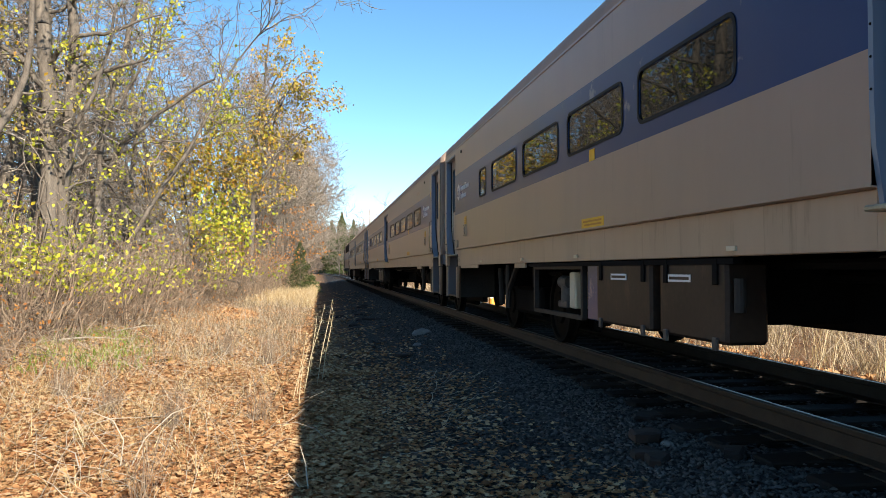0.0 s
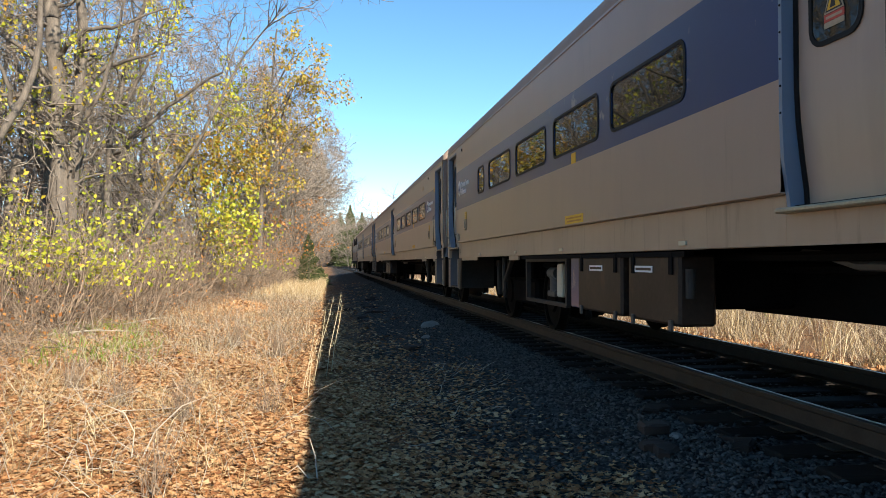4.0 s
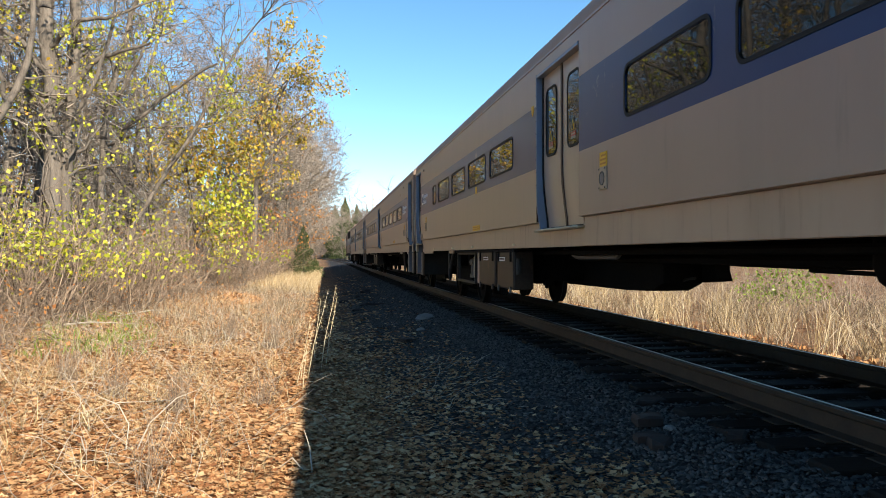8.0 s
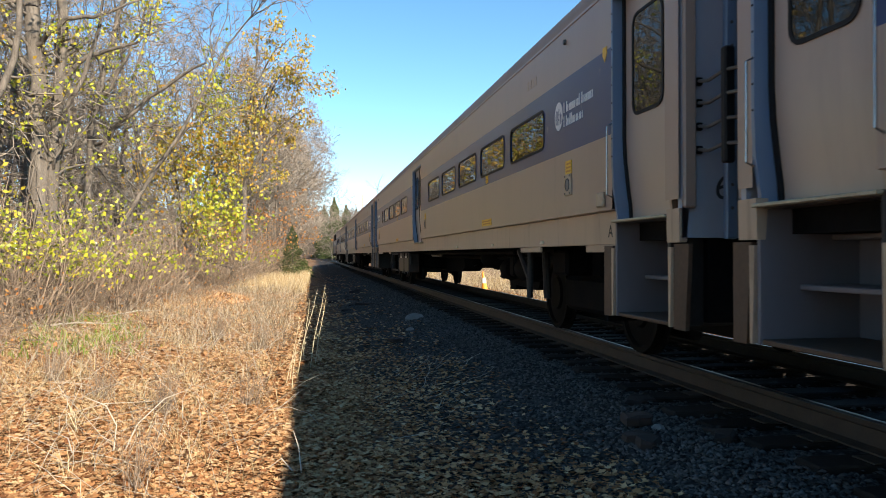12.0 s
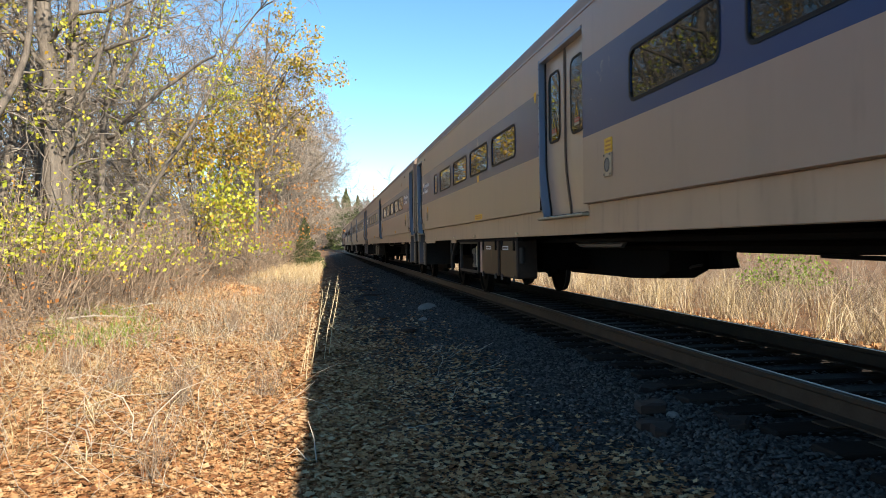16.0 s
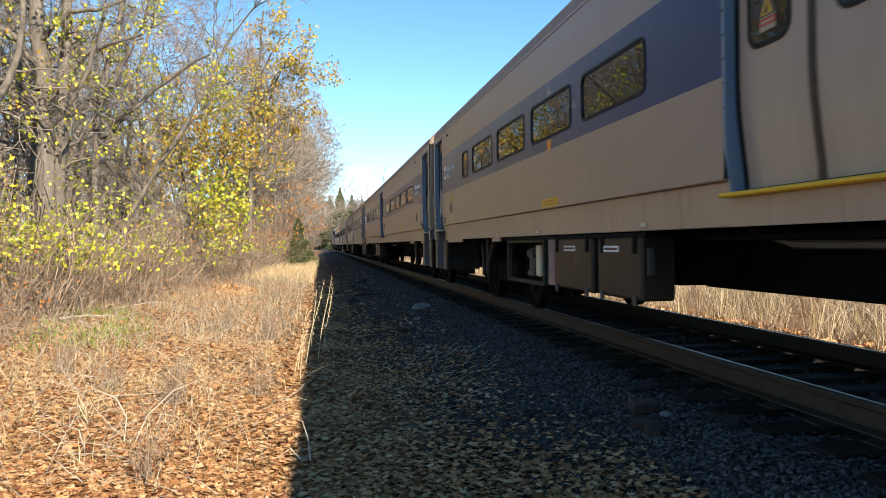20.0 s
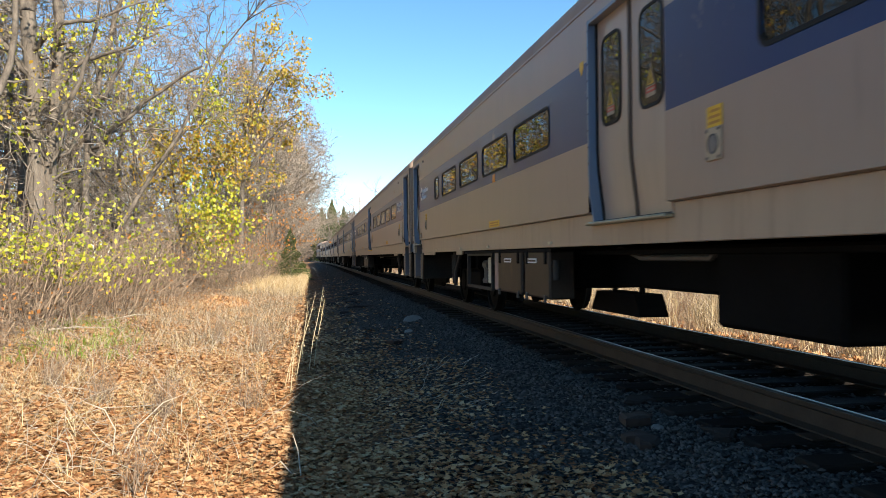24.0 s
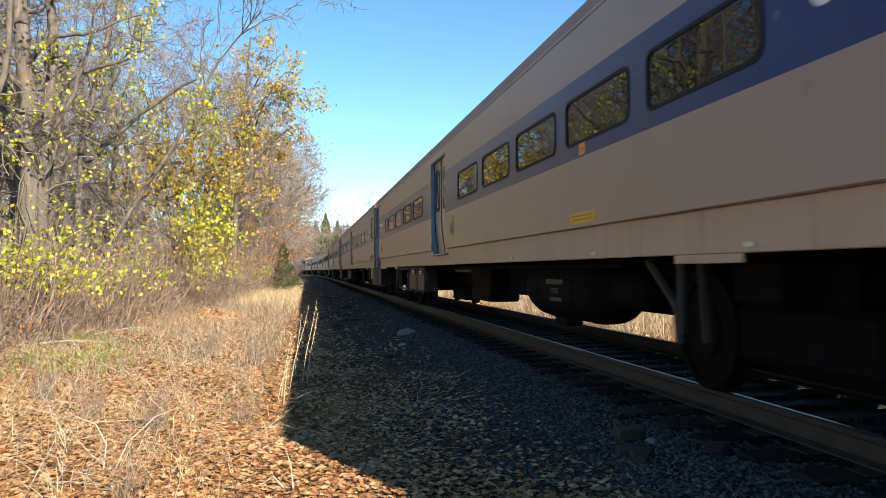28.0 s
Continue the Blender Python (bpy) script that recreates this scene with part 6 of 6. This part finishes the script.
def build_verge():
    rng = np.random.default_rng(8)
    # fallen leaves: lobed blades close by, plain ones farther off
    def litter(name, n, x, y, s, label, lobed):
        keep = (x > edge_x(y) - 2.5) & (rng.uniform(0, 1, n) < np.interp(x + 0.06 * (y - 8) + 0.3 * np.sin(y * 1.3), [0.0, 0.8, 1.8], [1.0, 0.36, 0.03]))
        x, y, s = x[keep], y[keep], s[keep]
        n = len(x)
        a = rng.uniform(0, 2 * np.pi, n)
        u = unit(np.stack([np.cos(a), np.sin(a), rng.normal(size=n) * 0.22], 1))
        v = unit(np.cross(np.stack([rng.normal(size=n) * 0.22, rng.normal(size=n) * 0.22, np.ones(n)], 1), u))
        w = np.cross(u, v)
        c = np.stack([x, y, ground_height(x, y) + rng.uniform(0.004, 0.035, n)], 1)
        curl = rng.uniform(-0.15, 0.45, n)
        if lobed:
            outline = [(-0.9, 0.0), (-0.35, 0.42), (0.0, 0.95), (0.12, 0.42), (0.62, 0.62), (0.45, 0.2), (1.0, 0.0), (0.45, -0.2), (0.62, -0.62), (0.12, -0.42), (0.0, -0.95), (-0.35, -0.42)]
            quads = [(0, 1, 12, 11), (1, 2, 3, 12), (3, 4, 5, 12), (5, 6, 7, 12), (7, 8, 9, 12), (9, 10, 11, 12)]
        else:
            outline = [(-1.0, 0.0), (-0.35, 0.6), (0.4, 0.5), (1.0, 0.0), (0.4, -0.5), (-0.35, -0.6)]
            quads = [(0, 1, 2, 3), (0, 3, 4, 5)]
        jit = rng.uniform(0.8, 1.2, (n, len(outline)))
        pts = [c + (u * (p * s * jit[:, k])[:, None] + v * (q * s * jit[:, k])[:, None]) + w * (curl * s * (p * p + q * q))[:, None] for k, (p, q) in enumerate(outline)]
        if lobed:
            pts.append(c)
        k = len(pts)
        F = (np.arange(n) * k)[:, None, None] + np.array(quads)[None]
        tagged(big_mesh(name, np.stack(pts, 1).reshape(-1, 3), F.reshape(-1, 4), LITTER), label, "leaves", kind="stuff")
    n = 125000
    y = 3.6 + 8.4 * rng.uniform(0, 1, n) ** 1.25
    x = -0.55 * y - 1.3 + rng.uniform(0, 1, n) * (0.55 * y + 3.2)
    litter("fallen_leaves", n, x, y, rng.uniform(0.018, 0.043, n) * np.interp(x, [-0.4, 0.6], [1.0, 0.8]), "curled orange and tan fallen leaves", True)
    n = 120000
    y = 11 + 38 * rng.uniform(0, 1, n) ** 1.5
    litter("distant_leaves", n, rng.uniform(-9.0, 2.0, n), y, rng.uniform(0.022, 0.045, n) * np.interp(y, [11, 30], [1.0, 1.5]), "orange and tan leaf litter farther along the verge", False)
    n = 40000
    litter("leaves_behind", n, rng.uniform(-9.0, 2.0, n), rng.uniform(-7, 3.8, n), rng.uniform(0.018, 0.043, n), "tan leaf litter of the near verge", False)
    # heap of leaves where the brambles begin
    n = 2600
    x, y = -2.75 + rng.normal(size=n) * 0.5, 25.0 + rng.normal(size=n) * 2.2
    hz = 0.22 * np.exp(-(((x + 2.75) / 0.55) ** 2 + ((y - 25) / 2.4) ** 2))
    tagged(big_mesh("leaf_heap", *leaves(rng, np.stack([x, y, ground_height(x, y) + hz * rng.uniform(0.3, 1.0, n) + 0.02], 1), 0.11), LITTER), "low heap of orange fallen leaves", "leaves", kind="stuff")

    def blades(name, x, y, h, wd, mat, label, lean=0.3):
        n = len(x)
        base = np.stack([x, y, ground_height(x, y) - 0.02], 1)
        a = rng.uniform(0, 2 * np.pi, n)
        side = np.stack([np.cos(a), np.sin(a), np.zeros(n)], 1) * (wd * rng.uniform(0.6, 1.3, n))[:, None]
        b = rng.uniform(0, 2 * np.pi, n)
        tip = np.stack([np.cos(b), np.sin(b), np.zeros(n)], 1) * (lean * h * rng.uniform(0.2, 1.4, n))[:, None]
        up = np.array([0, 0, 1.0])
        mid = base + up * (h * 0.6)[:, None] + tip * 0.35
        top = base + up * (h * rng.uniform(0.75, 1.0, n))[:, None] + tip
        V = np.stack([base - side, base + side, mid - side * 0.8, mid + side * 0.8, top - side * 0.15, top + side * 0.15], 1).reshape(-1, 3)
        i = np.arange(n)[:, None] * 6
        F = np.concatenate([i + np.array([[0, 1, 3, 2]]), i + np.array([[2, 3, 5, 4]])])
        tagged(big_mesh(name, V, F, mat), label, "grass", kind="stuff")

    def tufts(count, per, ylo, yhi, power, xf, spread):
        ty = ylo + (yhi - ylo) * rng.uniform(0, 1, count) ** power
        tx = xf(ty, count)
        y = np.repeat(ty, per) + rng.normal(size=count * per) * spread
        x = np.repeat(tx, per) + rng.normal(size=count * per) * spread
        return x, y
    # dry grass on the verge
    x, y = tufts(210, 30, 11, 34, 1.0, lambda ty, c: np.minimum(-0.45 - rng.uniform(0, 1, c) ** 1.1 * (np.abs(edge_x(ty)) - 1.2), -0.35), 0.16)
    x = np.minimum(x, -0.3 + 0.06 * rng.normal(size=len(x)))
    blades("dry_grass", x, y, rng.uniform(0.08, 0.5, len(x)), 0.0034, STALKS, "thin pale dry grass along the verge", 0.9)
    x, y = tufts(420, 26, 30, 66, 1.0, lambda ty, c: np.minimum(-0.4 - rng.uniform(0, 1, c) ** 1.6 * 2.6, -0.35), 0.16)
    x = np.minimum(x, -0.3 + 0.06 * rng.normal(size=len(x)))
    blades("straw_grass", x, y, rng.uniform(0.25, 0.75, len(x)), 0.005, DRY, "taller straw-coloured grass along the verge", 0.45)
    x, y = tufts(330, 16, 5.0, 24, 0.9, lambda ty, c: rng.uniform(-1, 0, c) * (1.4 + 0.34 * ty) - 0.4, 0.10)
    blades("dry_weeds", x, y, rng.uniform(0.05, 0.36, len(x)), 0.0026, TANGLE, "thin dry weeds among fallen leaves", 1.3)
    x, y = tufts(150, 20, 5.5, 16, 0.9, lambda ty, c: -0.7 - rng.uniform(0, 1, c) ** 0.8 * (0.42 * ty), 0.09)
    blades("straw_wisps", x, y, rng.uniform(0.05, 0.26, len(x)), 0.0022, DRY, "short wisps of straw grass in the litter", 1.4)
    n = 2700
    y = 4.5 + 32 * rng.uniform(0, 1, n) ** 0.9
    x = -0.45 - rng.uniform(0, 1, n) * (1.2 + 0.22 * y)
    start = np.stack([x, y, ground_height(x, y)], 1)
    way = np.stack([rng.normal(size=n), rng.normal(size=n), rng.uniform(0.1, 1.8, n)], 1)
    P, R = grow(rng, start, way, rng.uniform(0.15, 0.85, n), rng.uniform(0.0015, 0.0034, n), 4, 0.25, -0.08, 0.4)
    tagged(big_mesh("dead_stems", *joined(P, R, 3), DRIFT), "tangled grey dead stems in the litter", "plants", kind="stuff")
    x, y = tufts(46, 22, 11.5, 19, 1.0, lambda ty, c: -0.26 * ty - rng.uniform(-0.6, 0.9, c), 0.2)
    blades("green_weeds", x, y, rng.uniform(0.08, 0.24, len(x)), 0.008, GREENGRASS, "patches of green weeds in the litter", 0.9)
    # tall dry grass beyond the track
    x, y = tufts(820, 30, 1.0, 70, 1.5, lambda ty, c: 6.5 + rng.uniform(0, 1, c) ** 1.2 * 9.0, 0.17)
    blades("tall_dry_grass", x, y, rng.uniform(0.15, 0.9, len(x)) * np.interp(x, [6, 8], [0.6, 1.0]), 0.0042, STALKS, "tall dry grass beyond the track", 1.3)
    x, y = tufts(260, 26, 3.0, 60, 1.4, lambda ty, c: 7.0 + rng.uniform(0, 1, c) ** 1.2 * 5.0, 0.12)
    blades("straw_tufts", x, y, rng.uniform(0.25, 1.05, len(x)), 0.0045, DRY, "pale straw tufts beyond the track", 0.6)
    n = 2000
    y = rng.uniform(2, 80, n)
    x = rng.uniform(9.0, 16, n)
    start = np.stack([x, y, ground_height(x, y) - 0.05], 1)
    way = np.stack([rng.normal(size=n) * 0.3, rng.normal(size=n) * 0.3, np.ones(n)], 1)
    P, R = grow(rng, start, way, rng.uniform(0.9, 1.9, n), np.full(n, 0.008), 5, 0.15, -0.05, 0.6)
    p, w, ln, r = sprout(rng, P, R, 6, 0.2, 1.0, (30, 70), (0.25, 0.5), np.full(n, 1.2))
    P1, R1 = grow(rng, p, w, ln, np.maximum(r, 0.004), 3, 0.2, 0)
    tagged(big_mesh("brush", *pile(joined(P, R, 3), joined(P1, R1, 3)), BRAMBLE), "brown brush beyond the track", "undergrowth", kind="stuff")
    # fallen leaves beyond the track
    n = 7000
    x, y = rng.uniform(5.6, 7.4, n), 1 + 40 * rng.uniform(0, 1, n) ** 1.5
    c = np.stack([x, y, ground_height(x, y) + 0.02], 1)
    tagged(big_mesh("leaf_drift", *leaves(rng, c, 0.09), LITTER), "drift of fallen leaves beyond the track", "leaves", kind="stuff")
    # ballast stones and cinders
    n = 62000
    y = 2.6 + 42 * rng.uniform(0, 1, n) ** 2.0
    y[:6000] = rng.uniform(-7, 2.6, 6000)
    x = 0.55 + 2.35 * rng.uniform(0, 1, n) ** 0.75
    s = rng.uniform(0.006, 0.019, n) * np.interp(x, [0.5, 2.4], [0.8, 1.2])
    c = np.stack([x, y, ground_height(x, y) + s * 0.3], 1)
    octa = np.array([[1, 0, 0], [0, 1, 0], [-1, 0, 0], [0, -1, 0], [0, 0, 0.7], [0, 0, -0.7]], float)
    a = rng.uniform(0, 6.28, n)
    rot = np.stack([np.stack([np.cos(a), -np.sin(a), 0 * a], 1), np.stack([np.sin(a), np.cos(a), 0 * a], 1), np.stack([0 * a, 0 * a, 1 + 0 * a], 1)], 1)
    V = np.einsum("nij,kj->nki", rot, octa) * (s[:, None] * rng.uniform(0.6, 1.4, (n, 6)))[..., None] + c[:, None]
    F = np.arange(n)[:, None, None] * 6 + np.array([[0, 1, 4], [1, 2, 4], [2, 3, 4], [3, 0, 4], [1, 0, 5], [2, 1, 5], [3, 2, 5], [0, 3, 5]])[None]
    tagged(big_mesh("ballast", V.reshape(-1, 3), F.reshape(-1, 3), STONE), "dark crushed-stone ballast and cinders", "gravel", kind="stuff")
    n = 14000
    y = 1.5 + 50 * rng.uniform(0, 1, n) ** 1.8
    x = rng.uniform(2.35, 5.55, n)
    s = rng.uniform(0.012, 0.026, n)
    c = np.stack([x, y, -0.214 + s * 0.25], 1)
    a = rng.uniform(0, 6.28, n)
    rot = np.stack([np.stack([np.cos(a), -np.sin(a), 0 * a], 1), np.stack([np.sin(a), np.cos(a), 0 * a], 1), np.stack([0 * a, 0 * a, 0.6 + 0 * a], 1)], 1)
    V = (np.einsum("nij,kj->nki", rot, octa) * (s[:, None] * rng.uniform(0.6, 1.4, (n, 6)))[..., None]) + c[:, None]
    F = np.arange(n)[:, None, None] * 6 + np.array([[0, 1, 4], [1, 2, 4], [2, 3, 4], [3, 0, 4]])[None]
    tagged(big_mesh("crib_ballast", V.reshape(-1, 3), F.reshape(-1, 3), STONE), "dark stone ballast between the ties", "gravel", kind="stuff")
    # rocks
    for x, y, s, label in ((1.96, 15.2, 0.24, "flat grey stone on the cinders"), (1.62, 13.2, 0.10, "small grey stone on the cinders"), (6.5, 6.9, 0.22, "pale stone beyond the far rail"), (2.33, 5.05, 0.06, "small pale stone beside the ties")):
        sh = Shape()
        ring = []
        for zz, rr in ((-0.3, 0.9), (0.05, 1.0), (0.3, 0.75), (0.42, 0.3)):
            ring.append([(s * rr * math.cos(t) * (1 + 0.12 * rng.normal()), s * rr * 0.7 * math.sin(t) * (1 + 0.12 * rng.normal()), s * zz) for t in (2 * math.pi * k / 11 for k in range(11))])
        r = part("rock", sh.loft(ring), ROCKM, None, smooth=True)
        r.matrix_basis = pose(x, y, float(ground_height(x, y)), 0, 0, rng.uniform(0, 90))
        tagged(r, label, "rock", "stones")
    # broken tie pieces beside the track
    for x, y, a, ln in ((2.30, 5.35, 62, 0.5), (2.55, 5.9, 50, 0.35), (2.1, 4.8, 75, 0.4), (2.62, 4.75, 80, 0.45), (1.45, 21.0, 20, 0.7), (1.2, 24.5, 70, 0.6), (1.55, 27.0, 40, 0.8), (1.3, 12.0, 60, 0.35)):
        rim = [(ln / 2 * math.cos(q) * (1 + 0.22 * rng.normal()), 0.10 * math.sin(q) * (1 + 0.3 * rng.normal())) for q in (2 * math.pi * k / 11 for k in range(11))]
        w = part("wood_piece", Shape().loft([[(px * f, py * f, h + 0.006 * rng.normal()) for px, py in rim] for h, f in ((-0.03, 1.0), (0.012, 1.0), (0.028, 0.82))]), OLDWOOD, None)
        w.matrix_basis = pose(x, y, float(ground_height(x, y)) + 0.02, rng.uniform(-5, 5), rng.uniform(-5, 5), a)
        tagged(w, "rotten piece of old tie on the cinders", "wood", "wood pieces")
    # pale twigs and dark lumps on the cinders
    n = 170
    y = rng.uniform(6.0, 9.5, n)
    x = 0.75 + 0.05 * y + rng.normal(size=n) * 0.35
    P, R = grow(rng, np.stack([x, y, ground_height(x, y) + 0.012], 1), np.stack([np.ones(n), rng.normal(size=n) * 0.5, np.zeros(n)], 1), rng.uniform(0.05, 0.32, n), rng.uniform(0.0015, 0.004, n), 5, 0.3, 0.0, 0.4)
    tagged(big_mesh("dead_twigs", *joined(P, R, 4), DRIFT), "scatter of bleached broken twigs on the cinders", "twigs", kind="stuff")
    for k in range(9):
        x, y = 1.0 + rng.uniform(-0.5, 0.8), 18.0 + k * 1.25
        s = rng.uniform(0.1, 0.22)
        ring = [[(s * rr * math.cos(t) * (1 + 0.15 * rng.normal()), s * rr * 0.8 * math.sin(t) * (1 + 0.15 * rng.normal()), s * zz) for t in (2 * math.pi * j / 9 for j in range(9))] for zz, rr in ((-0.2, 1.0), (0.1, 0.95), (0.3, 0.6), (0.38, 0.2))]
        lump = part("clod", Shape().loft(ring), OLDWOOD, None)
        lump.matrix_basis = pose(x, y, float(ground_height(x, y)), 0, 0, rng.uniform(0, 90))
        tagged(lump, "dark clod of rotten wood on the cinders", "debris", "clods")
    # cone beyond the far rail
    cone = thing("traffic_cone", "orange traffic cone with white collar beyond the far rail", "traffic cone")
    cone.matrix_basis = pose(5.75, 26.0, float(ground_height(5.75, 26.0)), 4, -8, 10)
    part("base", Shape().box(-0.16, 0.16, -0.16, 0.16, -0.02, 0.03, 0.008), ORANGE, cone)
    part("body", Shape().turned("z", (0, 0), [(0.03, 0.12), (0.06, 0.115), (0.30, 0.07), (0.66, 0.025), (0.67, 0.01)], 20), ORANGE, cone, smooth=True)
    part("collar", Shape().turned("z", (0, 0), [(0.28, 0.077), (0.46, 0.054), (0.46, 0.045)], 20), WHITE, cone, "white reflective collar", smooth=True)
    # stalks standing at the edge of the cinders
    for x, y, h, lx in ((-0.20, 9.9, 1.1, 0.25), (-0.05, 10.3, 1.15, 0.2), (-0.28, 9.4, 0.8, 0.12), (0.02, 10.8, 0.95, 0.15), (-0.32, 9.2, 0.7, 0.2), (-0.15, 11.4, 0.9, 0.1), (-0.24, 8.9, 0.55, 0.05)):
        st = thing("weed_stalk", "tall dry weed stalk with seed heads", "plant", "weed stalks")
        st.matrix_basis = pose(x, y, float(ground_height(x, y)) - 0.02)
        part("stalk", Shape().tube([(0, 0, 0), (lx * 0.3, 0, h * 0.4), (lx * 0.75, 0, h * 0.75), (lx, 0.02, h)], [0.006, 0.005, 0.004, 0.002], 5), DRY, st, smooth=True)
        z = rng.uniform(0.35, 1.0, 46)
        c = np.stack([lx * z + rng.normal(size=46) * 0.025, rng.normal(size=46) * 0.025, z * h], 1)
        big_mesh("seed_head", *leaves(rng, c, 0.022, 0.2), DRY, st)
    # brown dead weeds standing in the litter
    for x, y, h, k in ((-1.12, 5.2, 0.62, 30), (-1.35, 7.6, 0.5, 60), (-2.1, 8.3, 0.45, 50), (-0.62, 8.0, 0.42, 40), (-2.9, 9.5, 0.55, 60), (-0.8, 12.5, 0.6, 70), (-1.6, 14.0, 0.6, 70)):
        wd = thing("dead_weed", "brown dead weed with thin upright stems", "plant", "dead weeds")
        wd.matrix_basis = pose(x, y, float(ground_height(x, y)) - 0.02)
        st = np.stack([rng.normal(size=k) * 0.05, rng.normal(size=k) * 0.05, np.zeros(k)], 1)
        P, R = grow(rng, st, np.stack([rng.normal(size=k) * 0.15 + 0.05, rng.normal(size=k) * 0.15, np.ones(k)], 1), h * rng.uniform(0.4, 1.1, k), np.full(k, 0.0022), 5, 0.12, 0.0, 0.5)
        p, d, ln, r = sprout(rng, P, R, 4, 0.3, 1.0, (25, 60), (0.15, 0.35), np.full(k, h))
        P1, R1 = grow(rng, p, d, ln, np.maximum(r, 0.0012), 2, 0.2, 0.0)
        big_mesh("branchwork", *pile(joined(P, R, 3), joined(P1, R1, 3)), BRAMBLE, wd)["kind"] = "stuff"
    # bleached canes and fallen twigs
    for k, (x, y, pts) in enumerate(((-1.46, 6.1, [(0, 0, 0), (0.02, 0.02, 0.22), (-0.06, 0.05, 0.36), (-0.22, 0.1, 0.42)]), (-1.40, 6.15, [(0, 0, 0), (0.08, 0.1, 0.2), (0.25, 0.25, 0.36), (0.4, 0.4, 0.4)]), (-1.7, 6.0, [(0, 0, 0), (-0.1, 0.2, 0.12), (-0.3, 0.4, 0.14)]),
                                     (-0.14, 5.5, [(0, 0, 0.02), (-0.08, 0.05, 0.1), (-0.16, 0.02, 0.05)]), (-0.08, 5.45, [(0, 0, 0), (-0.02, 0.1, 0.16), (-0.06, 0.2, 0.26)]), (-2.4, 7.0, [(0, 0, 0.03), (0.5, 0.6, 0.1), (1.1, 0.9, 0.06)]),
                                     (-5.2, 15.5, [(0, 0, 0.05), (0.8, 0.2, 0.1), (1.7, 0.1, 0.07)]), (-4.6, 18.5, [(0, 0, 0.05), (0.6, 0.5, 0.14), (1.1, 1.4, 0.08)]), (-3.2, 32.0, [(0, 0, 0.05), (0.5, 0.1, 0.2), (1.2, 0.3, 0.25)]))):
        w = part("fallen_twig", Shape().tube(pts, [0.006 + 0.012 * (k > 5)] + [0.005 + 0.01 * (k > 5)] * (len(pts) - 2) + [0.002], 5), DRIFT, None, smooth=True)
        w.matrix_basis = pose(x, y, float(ground_height(x, y)))
        tagged(w, "bleached dead twig on the leaf litter", "twig", "fallen twigs")


build_verge()

# ---------- utility poles and wires ----------


def build_pole(x, y, H):
    p = thing("utility_pole", "weathered wooden utility pole with two crossarms", "utility pole", "utility poles")
    p.matrix_basis = pose(x, y, float(ground_height(x, y)))
    part("pole_shaft", Shape().tube([(0, 0, -0.3), (0, 0, H * 0.5), (0, 0, H)], [0.19, 0.16, 0.12], 10), POLEM, p, smooth=True)
    for z in (H - 0.9, H - 1.9):
        part("crossarm", Shape().box(-1.35, 1.35, -0.17, -0.05, z - 0.07, z + 0.07, 0.01), POLEM, p)
        for xx in (-1.2, -0.6, 0.6, 1.2):
            part("insulator", Shape().turned("z", (xx, -0.11), [(z + 0.07, 0.02), (z + 0.1, 0.05), (z + 0.16, 0.05), (z + 0.2, 0.02)], 10), WHITE, p, "pale insulator", smooth=True)
    part("lamp_arm", Shape().tube([(-0.1, 0, H - 3.2), (-1.0, 0, H - 2.9), (-1.8, 0, H - 3.0)], 0.04, 6), GREYM, p, smooth=True)
    return p


build_pole(8.3, 135.0, 12.1)

motions()
